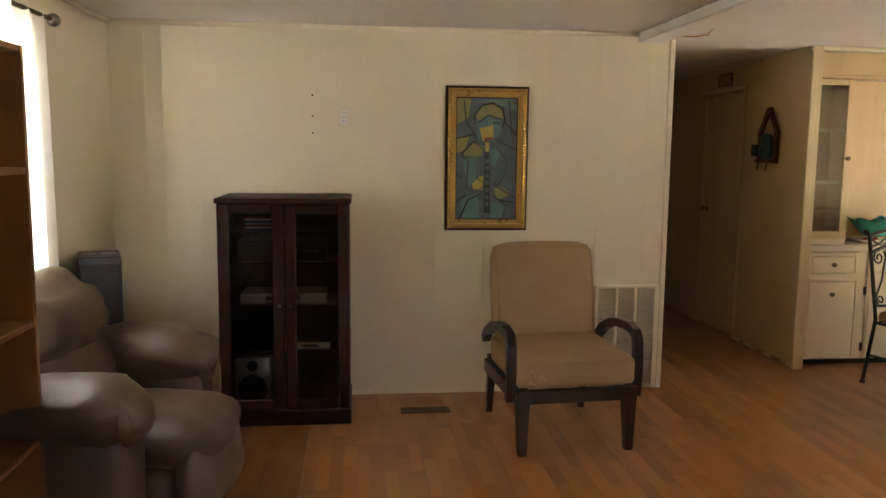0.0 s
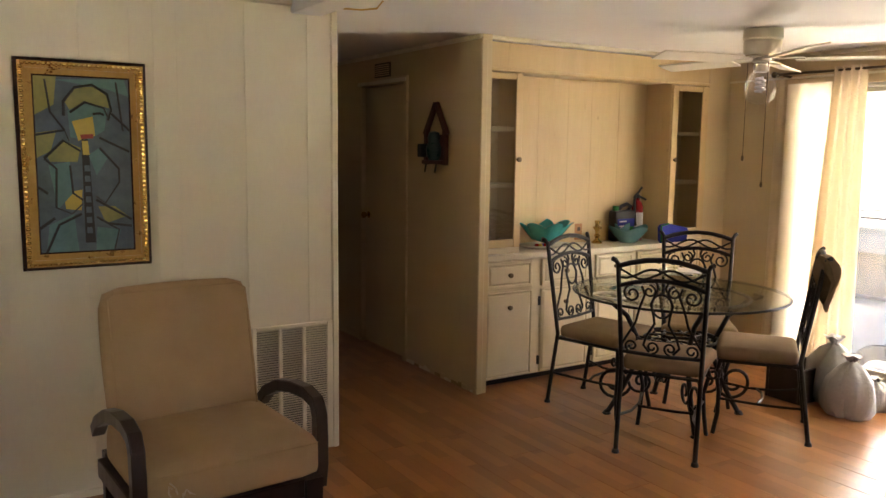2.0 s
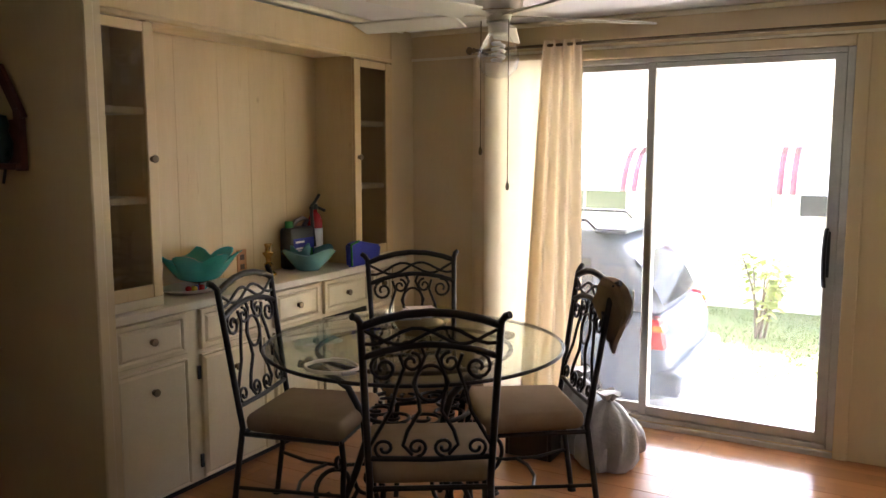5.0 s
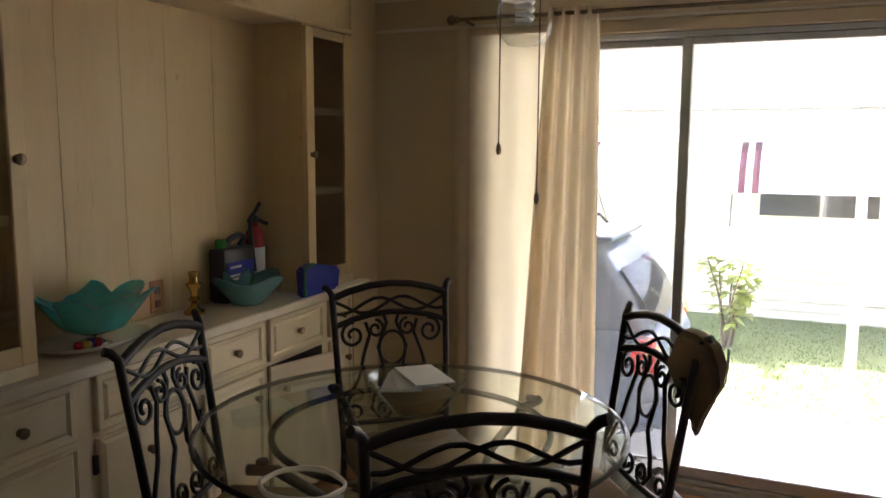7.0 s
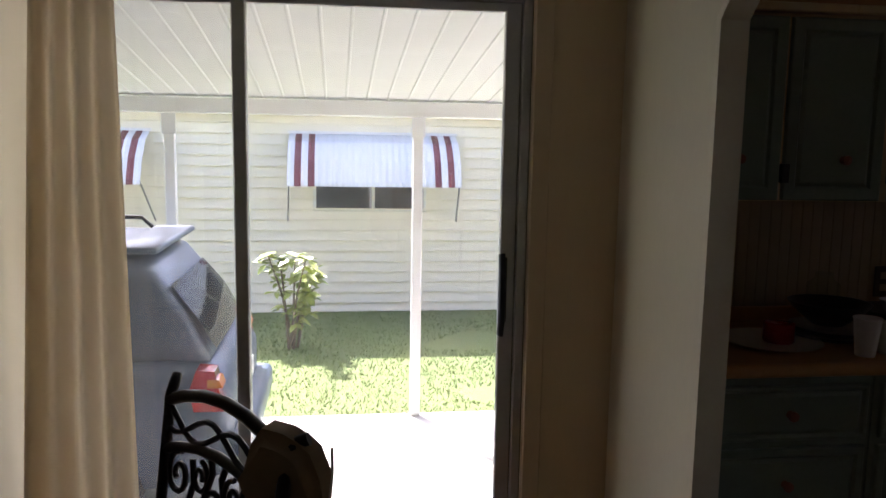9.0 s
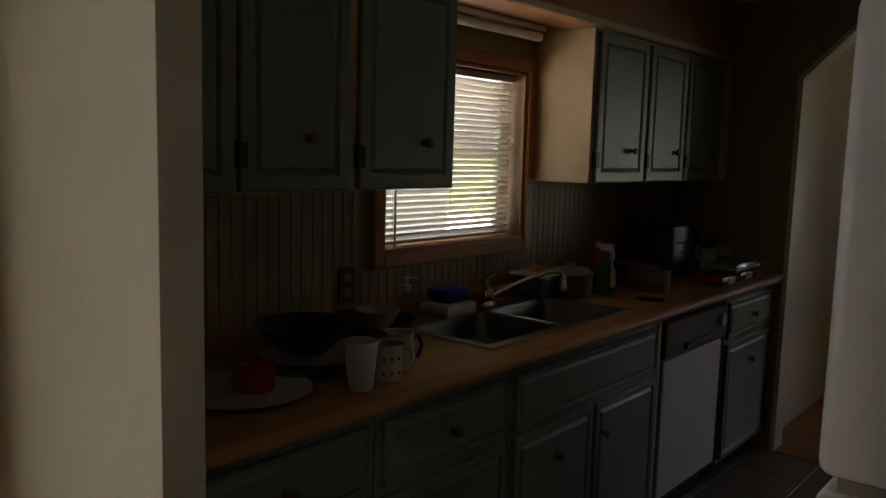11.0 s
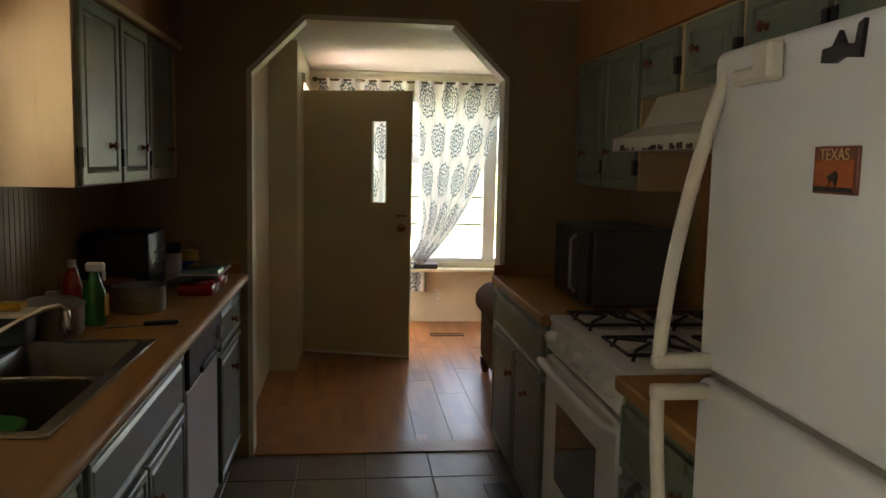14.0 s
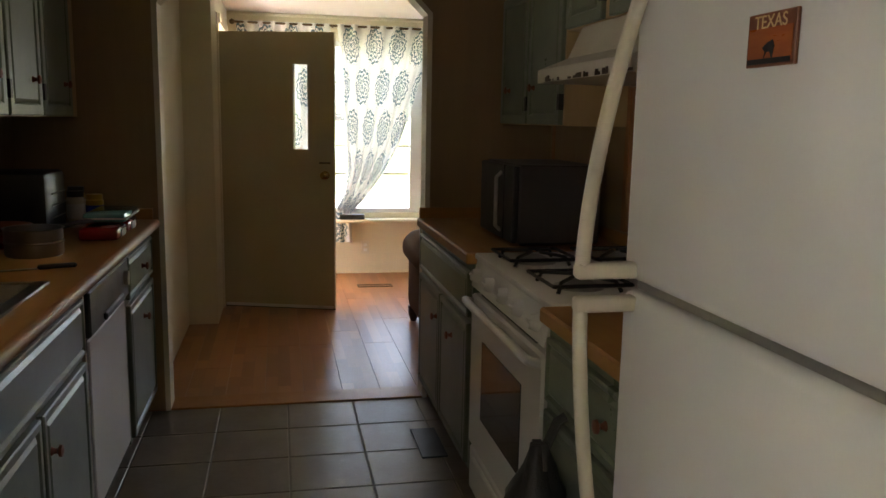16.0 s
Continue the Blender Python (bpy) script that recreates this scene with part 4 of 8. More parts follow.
# things on the hutch
plate = lathe("plate", [(0.0, 0.89), (0.11, 0.892), (0.17, 0.902), (0.20, 0.916), (0.205, 0.92), (0.19, 0.917), (0.11, 0.90), (0.0, 0.898)], (4.50, 5.84, 0), CERAMIC, sides=40)
plate.scale = (1, 0.62, 1)
plate.location.y = 5.84 * 0.38
tagged(plate, "large cream oval serving plate under the glass bowl", "plate")


def petals(a, r, z):
    f = max(0.0, (z - 0.965) / 0.095)
    lobe = abs(math.cos(3.5 * a)) ** 0.6 - 0.55
    return r * (1 + 0.42 * f * lobe), z + 0.055 * f * lobe


bowl = thing("flower_bowl", (4.50, 5.84, 0.90), "teal glass flower-shaped bowl on a silver foot", "bowl")
lathe("foot", [(0.055, 0.90), (0.05, 0.908), (0.022, 0.916), (0.024, 0.930), (0.03, 0.934)], (4.50, 5.84, 0), CHROME, bowl, label="silver beaded foot")
lathe("cup", [(0.0, 0.934), (0.05, 0.936), (0.10, 0.956), (0.125, 0.99), (0.155, 1.035), (0.172, 1.055), (0.165, 1.055), (0.145, 1.03), (0.115, 0.99), (0.09, 0.962), (0.0, 0.945)], (4.50, 5.84, 0), TEAL, bowl, sides=60, wave=petals)
rng = random.Random(2)
for k, mt in enumerate((RED, YELLOW, BLUE, RED)):
    b = lathe("glass_sweet", [(0, 0), (0.012, 0.004), (0.016, 0.014), (0.012, 0.024), (0, 0.028)], (4.40 + 0.022 * k, 5.80 - 0.012 * (k % 2), 0.904), mt, sides=10)
    tagged(b, "small coloured wrapped sweet on the plate", "sweet", "sweets on the plate")

candle = thing("brass_candlestick", (5.03, 5.89, 0.89), "small polished brass candlestick", "candlestick")
lathe("stem", [(0.04, 0.89), (0.04, 0.90), (0.018, 0.915), (0.012, 0.93), (0.024, 0.945), (0.012, 0.96), (0.016, 0.985), (0.03, 1.0), (0.032, 1.01), (0.018, 1.012), (0.016, 1.035), (0.022, 1.05), (0.020, 1.055), (0, 1.05)], (5.03, 5.89, 0), BRASS, candle)


def wavy(a, r, z):
    f = max(0.0, (z - 0.92) / 0.09)
    return r * (1 + 0.10 * f * math.cos(4 * a)), z + 0.018 * f * math.cos(4 * a + 0.6)


bowl2 = lathe("glass_bowl", [(0.0, 0.89), (0.06, 0.891), (0.07, 0.90), (0.115, 0.95), (0.155, 1.0), (0.15, 1.003), (0.11, 0.958), (0.06, 0.905), (0, 0.90)], (5.28, 5.83, 0), PALE_TEAL, sides=40, wave=wavy)
tagged(bowl2, "pale teal wavy glass bowl on the worktop", "bowl")
small = lathe("glass_cup", [(0.0, 0.93), (0.03, 0.932), (0.055, 0.98), (0.06, 1.015), (0.055, 1.015), (0.045, 0.98), (0, 0.945)], (5.25, 5.86, 0), PALE_TEAL, sides=24, wave=wavy)
tagged(small, "small pale teal glass cup in the bowl", "cup")
jug = thing("coolant_jug", (5.31, 5.93, 0.89), "black plastic fluid jug with a green cap", "jug")
bm = bmesh.new()
put_box(bm, 5.21, 5.41, 5.885, 5.975, 0.89, 1.12, 0.02, seg=2)
put_tube(bm, [(5.36, 5.93, 1.11), (5.40, 5.93, 1.15), (5.36, 5.93, 1.165), (5.30, 5.93, 1.15), (5.26, 5.93, 1.11)], 0.014)
part("body", bm, BLACK, jug, smooth=40)
lathe("cap", [(0.024, 1.118), (0.024, 1.15), (0.02, 1.155), (0, 1.155)], (5.245, 5.93, 0), GREEN_PL, jug, sides=16, label="green screw cap")
box("label", 5.225, 5.395, 5.881, 5.884, 0.93, 1.06, BLUE, jug, label="dark blue printed label")
for z, a, b in ((1.035, 5.24, 5.31), (1.0, 5.24, 5.30), (0.985, 5.24, 5.31), (0.97, 5.24, 5.29), (0.955, 5.24, 5.30)):
    box("print_bar", a, b, 5.8785, 5.8805, z, z + 0.010, PAPER, jug, label="pale print line")
box("print_bar", 5.325, 5.385, 5.8785, 5.8805, 0.955, 1.0, GREEN_PL, jug, label="green print patch")
ext = thing("fire_extinguisher", (5.47, 5.93, 0.89), "red fire extinguisher with a black handle", "extinguisher")
lathe("cylinder", [(0.04, 0.89), (0.042, 0.90), (0.042, 1.14), (0.03, 1.175), (0.014, 1.19), (0.014, 1.205)], (5.47, 5.93, 0), RED, ext)
lathe("valve", [(0.016, 1.205), (0.016, 1.235), (0, 1.24)], (5.47, 5.93, 0), BLACK, ext, sides=12)
tube("lever", [(5.44, 5.93, 1.225), (5.475, 5.93, 1.25), (5.50, 5.92, 1.29)], 0.009, BLACK, ext)
tube("lever", [(5.43, 5.93, 1.215), (5.475, 5.93, 1.222), (5.535, 5.91, 1.195)], 0.009, BLACK, ext)
tube("hose", [(5.43, 5.92, 1.22), (5.415, 5.91, 1.18), (5.42, 5.905, 1.08), (5.425, 5.9, 1.0)], 0.010, BLACK, ext)
bm = bmesh.new()
put_lathe(bm, [(0.0435, 0.93), (0.0435, 1.10)], (5.47, 5.93, 0), 24)
part("label", bm, PAPER, ext, "white instruction label", smooth=60)
pouch = thing("blue_pouch", (5.6, 5.69, 0.89), "blue cloth pouch with a green edge", "pouch")
bm = bmesh.new()
put_prism(bm, [(5.46, 0.89), (5.74, 0.89), (5.76, 0.99), (5.53, 1.035), (5.45, 1.02)], 1, 5.668, 5.713)
bmesh.ops.bevel(bm, geom=bm.edges[:], offset=0.012, segments=2, affect='EDGES')
part("bag", bm, BLUE, pouch, smooth=40)
tube("edge_piping", [(5.462, 5.668, 0.9), (5.456, 5.668, 1.018), (5.53, 5.668, 1.033)], 0.006, GREEN_PL, pouch, label="green piping")
out_h = thing("power_outlet", (4.93, 5.985, 0.97), "orange-brown outlet plate on the hutch back", "outlet")
box("plate", 4.895, 4.965, 5.979, 5.986, 0.91, 1.03, ORANGE_WOOD, out_h, bevel=0.003)
for z in (0.94, 0.99):
    box("socket", 4.915, 4.945, 5.976, 5.9795, z - 0.014, z + 0.014, BROWN_PL, out_h, bevel=0.003)

# ---- sliding patio door ----
SX0, SX1 = 6.215, 6.305
slider = structure(new("door_1"), "aluminium sliding patio door with two glass panels")
bm = bmesh.new()
put_box(bm, SX0, SX1, 3.26, 3.295, 0.03, 2.03, 0.004)
put_box(bm, SX0, SX1, 5.095, 5.13, 0.03, 2.03, 0.004)
put_box(bm, SX0, SX1, 3.295, 5.095, 2.005, 2.03, 0.004)
put_box(bm, SX0, SX1, 3.295, 5.095, 0.03, 0.055, 0.004)
frame_ob = part("door_frame", bm, ALU, slider)
for k, (a, b, x) in enumerate(((3.296, 4.255, 6.228), (4.21, 5.094, 6.265))):
    bm = bmesh.new()
    w = 0.045
    put_box(bm, x, x + 0.03, a, a + (0.055 if k == 0 else w), 0.056, 2.004, 0.004)
    put_box(bm, x, x + 0.03, b - w, b, 0.056, 2.004, 0.004)
    put_box(bm, x + 0.001, x + 0.029, a + w, b - w, 1.972, 2.004, 0.004)
    put_box(bm, x + 0.001, x + 0.029, a + w, b - w, 0.056, 0.11, 0.004)
    sash = part("sash", bm, ALU, slider)
    pane = box("pane", x + 0.012, x + 0.018, a + w, b - w, 0.105, 1.974, DUSTY, sash)
    pane.visible_shadow = False
    if k == 0:
        bm = bmesh.new()
        put_tube(bm, [(x - 0.005, 3.345, 0.865), (x - 0.035, 3.348, 0.91), (x - 0.045, 3.35, 1.01), (x - 0.035, 3.348, 1.105), (x - 0.005, 3.345, 1.15)], 0.014, 8, flat=0.7)
        part("handle", bm, BLACK, sash, "black pull handle", smooth=60)
        box("latch_plate", x - 0.006, x - 0.0005, 3.325, 3.35, 0.91, 1.14, BLACK, sash, bevel=0.002)
bm = bmesh.new()
put_box(bm, 6.183, 6.20, 3.195, 3.26, 0, 2.083, 0.004)
put_box(bm, 6.183, 6.20, 5.13, 5.20, 0, 2.083, 0.004)
put_box(bm, 6.184, 6.20, 3.26, 5.13, 2.03, 2.083, 0.004)
part("casing", bm, CREAM_DINING, slider, "beige door casing")
structure(box("threshold", 6.19, 6.31, 3.26, 5.13, -0.01, 0.029, ALU, bevel=0.004), "aluminium sill of the patio door")


def drape(name, a, b, zt, zb, x, waves, depth, mat, parent, gather=1.0, lean=0.0, rows=14, label="", axis='y', seed=1, thick=0.0):
    """A hanging cloth with folds, from a to b along a wall; gather: how much narrower it is at the bottom."""
    rng = random.Random(seed)
    bm = bmesh.new()
    uv_at = []
    cols = max(24, waves * 10)
    grid = []
    ph = [rng.uniform(-0.5, 0.5) for _ in range(4)]
    for i in range(rows + 1):
        f = i / rows
        line = []
        for j in range(cols + 1):
            u = j / cols
            mid = (a + b) / 2
            w = (b - a) * (1 + (gather - 1) * f)
            pos = mid + (u - 0.5) * w + lean * f
            d = depth * (0.55 + 0.45 * f) * (math.sin(math.tau * waves * u + ph[0] + 0.8 * f * math.sin(3 * u + ph[1])) + 0.35 * math.sin(math.tau * waves * 0.47 * u + ph[2] + 1.5 * f))
            z = zt + (zb - zt) * f
            co = (x + d, pos, z) if axis == 'y' else (pos, x + d, z)
            line.append(bm.verts.new(co))
        grid.append(line)
    layer = bm.loops.layers.uv.new("uv")
    for i in range(rows):
        for j in range(cols):
            fc = bm.faces.new((grid[i][j], grid[i][j + 1], grid[i + 1][j + 1], grid[i + 1][j]))
            for lp, (di, dj) in zip(fc.loops, ((0, 0), (0, 1), (1, 1), (1, 0))):
                lp[layer].uv = ((j + dj) / cols * abs(b - a) * 1.25, (i + di) / rows * abs(zt - zb))
    return part(name, bm, mat, parent, label, smooth=80)


pc = thing("patio_curtain", (6.13, 4.95, 0), "cream grommet curtain drawn aside on a rod", "curtain")
drape("lining", 4.80, 5.20, 2.047, 0.02, 6.165, 3, 0.006, LINING, pc, label="pale inner sheer", seed=3)
drape("drape", 4.585, 4.815, 2.14, 0.02, 6.11, 4, 0.034, CURTAIN, pc, gather=1.65, lean=0.05, label="bunched cream drape", seed=5)
drape("side_drape", 5.19, 5.265, 2.08, 0.02, 6.135, 1, 0.014, CURTAIN, pc, seed=6)
rod = thing("curtain_rod", (6.11, 4.3, 2.12), "bronze curtain rod over the patio door", "curtain rod")
tube("rod", [(6.11, 3.02, 2.115), (6.11, 5.235, 2.115)], 0.009, ANTIQUE, rod)
bm = bmesh.new()
put_lathe(bm, [(0.010, 0), (0.018, 0.01), (0.012, 0.02), (0.024, 0.035), (0.022, 0.05), (0.008, 0.062), (0, 0.064)], sides=14)
bmesh.ops.transform(bm, matrix=Matrix.Translation((6.11, 5.235, 2.115)) @ Matrix.Rotation(radians(-90), 4, 'X'), verts=bm.verts)
part("finial", bm, ANTIQUE, rod, smooth=60)
tube("bracket", [(6.20, 5.20, 2.10), (6.115, 5.20, 2.105)], 0.008, ANTIQUE, rod)
structure(box("trim", 6.188, 6.20, 2.95, 5.72, 2.086, 2.10, TRIM, bevel=0.002), "thin batten above the patio door")


# ---- table and chairs ----
def spiral(cx, cz, r, turns, start, y=0.0, sign=1, n=18, shrink=0.75):
    out = []
    for i in range(n + 1):
        f = i / n
        a = radians(start) + sign * math.tau * turns * f
        rr = r * (1 - shrink * f)
        out.append((cx + rr * math.cos(a), y, cz + rr * math.sin(a)))
    return out


def back_y(z):
    return -0.205 - 0.085 * max(0, (z - 0.45) / 0.58)


def on_back(pts):
    """Lays points of the x-z plane on the chair's leaning back."""
    return [(x, back_y(z), z) for x, _, z in pts]


def dining_chair():
    ch = thing("dining_chair", (0, 0, 0), "black wrought iron scrollwork chair with a brown padded seat", "chair", "chairs round the table")
    w = 0.205
    for s in (-1, 1):
        tube("back_post", [(s * 0.20, -0.27, 0.0), (s * 0.20, -0.235, 0.25), (s * 0.20, -0.205, 0.45)] + [(s * (0.20 + 0.02 * f), back_y(0.45 + 0.55 * f), 0.45 + 0.55 * f) for f in (0.25, 0.5, 0.75, 1)] + [(s * 0.232, back_y(1.02) - 0.012, 1.02), (s * 0.245, back_y(1.03) - 0.022, 1.027)], 0.0125, IRON, ch, 8)
        lathe("foot", [(0.013, 0.0), (0.02, 0.002), (0.018, 0.016), (0.013, 0.022)], (s * 0.20, -0.27, 0), IRON, ch, 10)
        tube("front_leg", [(s * 0.175, 0.20, 0.42), (s * 0.19, 0.215, 0.34), (s * 0.165, 0.20, 0.24), (s * 0.175, 0.20, 0.12), (s * 0.19, 0.22, 0.0)], 0.012, IRON, ch, 8)
        tube("leg_scroll", [(s * 0.175 + s * p[0], 0.20, p[2]) for p in spiral(0.035, 0.36, 0.035, 0.9, 180)], 0.008, IRON, ch, 6)
        tube("side_stretcher", [(s * 0.20, -0.25, 0.20), (s * 0.16, -0.10, 0.185), (s * 0.15, 0.05, 0.185), (s * 0.17, 0.20, 0.20)], 0.008, IRON, ch, 6)
        tube("seat_rail", [(s * 0.20, -0.205, 0.425), (s * 0.19, 0.20, 0.42)], 0.010, IRON, ch, 6)
    tube("front_rail", [(-0.19, 0.20, 0.42), (0.19, 0.20, 0.42)], 0.010, IRON, ch, 6)
    tube("back_rail", [(-0.20, -0.205, 0.425), (0.20, -0.205, 0.425)], 0.010, IRON, ch, 6)
    tube("cross_stretcher", [(-0.155, 0.0, 0.185), (-0.06, -0.03, 0.19), (0.06, -0.03, 0.19), (0.155, 0.0, 0.185)], 0.008, IRON, ch, 6)
    tube("top_rail", on_back([(x, 0, 0.985 + 0.048 * (1 - (x / 0.225) ** 2)) for x in (-0.222, -0.16, -0.08, 0, 0.08, 0.16, 0.222)]), 0.0135, IRON, ch, 8)
    tube("middle_rail", on_back([(x, 0, 0.885 + 0.042 * (1 - (x / 0.215) ** 2)) for x in (-0.214, -0.15, -0.075, 0, 0.075, 0.15, 0.214)]), 0.0115, IRON, ch, 8)
    tube("bottom_rail", on_back([(-0.203, 0, 0.535), (0, 0, 0.528), (0.203, 0, 0.535)]), 0.010, IRON, ch, 8)
    for s in (-1, 1):
        tube("wave_bar", on_back([(s * x, 0, 0.945 + 0.027 * math.sin(math.pi * x / 0.145 + 0.6) + 0.01) for x in [-0.21 + 0.03 * k for k in range(15)]]), 0.0065, IRON, ch, 6)
        # lyre bars, waist scrolls and corner scrolls
        tube("lyre_bar", on_back([(s * 0.03, 0, 0.92), (s * 0.018, 0, 0.89), (s * 0.03, 0, 0.86), (s * 0.055, 0, 0.80), (s * 0.04, 0, 0.74), (s * 0.035, 0, 0.70), (s * 0.075, 0, 0.63), (s * 0.09, 0, 0.58), (s * 0.06, 0, 0.545)]), 0.0068, IRON, ch, 6)
        tube("outer_bar", on_back([(s * 0.10, 0, 0.895), (s * 0.085, 0, 0.85), (s * 0.11, 0, 0.78), (s * 0.13, 0, 0.70), (s * 0.175, 0, 0.62), (s * 0.20, 0, 0.575)]), 0.0068, IRON, ch, 6)
        tube("scroll", on_back([(s * p[0], 0, p[2]) for p in spiral(0.148, 0.850, 0.048, 1.4, 95, sign=-1)]), 0.0065, IRON, ch, 6)
        tube("scroll", on_back([(s * p[0], 0, p[2]) for p in spiral(0.062, 0.868, 0.034, 1.3, 90, sign=1)]), 0.0060, IRON, ch, 6)
        tube("scroll", on_back([(s * p[0], 0, p[2]) for p in spiral(0.150, 0.570, 0.036, 1.3, 270, sign=1)]), 0.0060, IRON, ch, 6)
        tube("scroll", on_back([(s * p[0], 0, p[2]) for p in spiral(0.045, 0.572, 0.034, 1.3, 270, sign=-1)]), 0.0060, IRON, ch, 6)
    tube("oval", on_back(arc(0, 0.795, 0.05, 0, 345, 20, rz=0.062)), 0.0065, IRON, ch, 6, closed=True)
    bm = bmesh.new()
    put_box(bm, -0.215, 0.215, -0.20, 0.225, 0.43, 0.505, 0.034, seg=4)
    for v in bm.verts:
        if v.co.z > 0.48:
            v.co.z += 0.012 * (1 - (v.co.x / 0.22) ** 2) * (1 - (v.co.y / 0.23) ** 2)
        v.co.x *= 1.0 + 0.06 * v.co.y / 0.2
    part("seat", bm, BROWN_SUEDE, ch, "brown microfibre seat pad", smooth=60)
    return ch


def facing(x, y, dx, dy):
    return Matrix.Translation((x, y, 0)) @ Matrix.Rotation(math.atan2(-dx, dy), 4, 'Z')


chair_a = dining_chair()
# places of the middle of each back top and the way each chair faces
SPOTS = [(3.995, 4.305, 0.844, 0.536), (4.315, 5.383, 0.25, -0.968), (5.243, 5.148, -0.713, -0.70), (5.045, 4.13, -0.60, 0.80)]


def chair_pose(spot):
    x, y, dx, dy = spot
    return facing(x + dx * 0.29, y + dy * 0.29, dx, dy)


for spot in SPOTS[1:]:
    copy_thing(chair_a, chair_pose(spot))
chair_a.matrix_basis = chair_pose(SPOTS[0])

TX, TY = 4.645, 4.765
table = thing("dining_table", (TX, TY, 0), "round glass dining table on a black scrolled iron base", "table")
bm = bmesh.new()
put_lathe(bm, [(0.0, 0.742), (0.600, 0.742), (0.612, 0.745), (0.615, 0.749), (0.612, 0.753), (0.600, 0.756), (0.0, 0.756)], (TX, TY, 0), 72)
top = part("glass_top", bm, TABLE_GLASS, table, "clear round glass top", smooth=40)
top.visible_shadow = False
tube("rim", [(TX + 0.612 * math.cos(a), TY + 0.612 * math.sin(a), 0.742) for a in [math.tau * k / 64 for k in range(64)]], 0.0075, IRON, table, 8, closed=True)
tube("top_ring", [(TX + 0.40 * math.cos(a), TY + 0.40 * math.sin(a), 0.725) for a in [math.tau * k / 48 for k in range(48)]], 0.010, IRON, table, 8, closed=True)
tube("shelf_ring", [(TX + 0.235 * math.cos(a), TY + 0.235 * math.sin(a), 0.47) for a in [math.tau * k / 40 for k in range(40)]], 0.010, IRON, table, 8, closed=True)
for k in range(8):
    a = math.tau * k / 8
    pts = [(TX + math.cos(a) * p[0] - math.sin(a) * p[2], TY + math.sin(a) * p[0] + math.cos(a) * p[2], 0.47) for p in spiral(0.155, 0.0, 0.075, 1.3, 0)]
    tube("shelf_scroll", pts, 0.007, IRON, table, 6)
for k in range(4):
    a = math.pi / 4 + math.pi / 2 * k + 0.25
    c, s = math.cos(a), math.sin(a)

    def rad(r, z, c=c, s=s):
        return (TX + c * r, TY + s * r, z)
    tube("leg", [rad(0.50, 0.722), rad(0.42, 0.70), rad(0.30, 0.60), rad(0.235, 0.47), rad(0.225, 0.36), rad(0.27, 0.24), rad(0.33, 0.12), rad(0.39, 0.02), rad(0.41, 0.006)], 0.015, IRON, table, 8)
    tube("leg_scroll", [rad(p[0], p[2]) for p in spiral(0.36, 0.20, 0.105, 1.35, 200, n=26, shrink=0.62)], 0.010, IRON, table, 8)
    tube("leg_scroll", [rad(p[0], p[2]) for p in spiral(0.20, 0.20, 0.075, 1.2, 0, n=20, sign=-1)], 0.009, IRON, table, 8)
    lathe("pad", [(0.025, 0), (0.028, 0.004), (0.02, 0.012), (0, 0.012)], rad(0.40, 0.0), IRON, table, 12)
    lathe("glass_pad", [(0.016, 0.728), (0.018, 0.734), (0.014, 0.741), (0, 0.7415)], rad(0.46, 0.0), BLACK, table, 12)

gb = thing("mail_bowl", (4.70, 4.775, 0.756), "clear glass mixing bowl holding papers on the table", "bowl")
lathe("glass", [(0.0, 0.757), (0.06, 0.757), (0.085, 0.775), (0.125, 0.83), (0.142, 0.865), (0.147, 0.866), (0.13, 0.83), (0.09, 0.78), (0.0, 0.765)], (4.70, 4.775, 0), TABLE_GLASS, gb, 40)
lathe("contents", [(0.0, 0.768), (0.07, 0.772), (0.105, 0.82), (0.0, 0.83)], (4.70, 4.775, 0), SUEDE, gb, 24, label="tan contents of the bowl")
for k in range(3):
    box("envelope", -0.10, 0.10, -0.06, 0.06, 0.845 + 0.009 * k, 0.849 + 0.009 * k, PAPER, gb, m=Matrix.Translation((4.715, 4.775, 0)) @ Matrix.Rotation(radians(20 + 13 * k), 4, 'Z') @ Matrix.Rotation(radians(-3 + 2 * k), 4, 'X'))
cable = thing("coiled_cable", (4.12, 4.79, 0.757), "coiled white cable lying on the glass table", "cable")
tube("coil", [(4.12 + (0.085 + 0.004 * math.sin(k)) * math.cos(k * 0.33), 4.79 + (0.10 + 0.004 * math.cos(2 * k)) * math.sin(k * 0.33), 0.762 + 0.0025 * (k // 19)) for k in range(60)], 0.0045, OFFWHITE, cable, 6)
tube("plug", [(4.06, 4.70, 0.764), (4.10, 4.67, 0.764)], 0.007, SILVER, cable, 8)

# hat hung on the chair by the patio door
hat = thing("sun_hat", (4.88, 4.07, 0.95), "khaki canvas sun hat hung on the chair back", "hat")
bm = bmesh.new()
outline = [(270, 395), (330, 402), (372, 420), (402, 445), (418, 520), (415, 600), (392, 670), (350, 760), (318, 828), (306, 800), (300, 700), (270, 630), (225, 615), (180, 600), (200, 540), (240, 440)]
put_prism(bm, [((a - 310) / 1423, 1.012 - (b - 395) / 1423) for a, b in outline], 1, -0.045, 0.045)
bmesh.ops.bevel(bm, geom=[e for e in bm.edges if abs(e.verts[0].co.y - e.verts[1].co.y) < 1e-6], offset=0.022, segments=3, affect='EDGES')
for v in bm.verts:
    if v.co.z < 0.88:
        v.co.y *= 0.35
    v.co.y += 0.012 * math.sin(v.co.z * 30)
hat_turn = Matrix.Translation((4.902, 4.008, 0.028)) @ Matrix.Rotation(math.atan2(-0.90, -0.43), 4, 'Z')
bmesh.ops.transform(bm, matrix=hat_turn, verts=bm.verts)
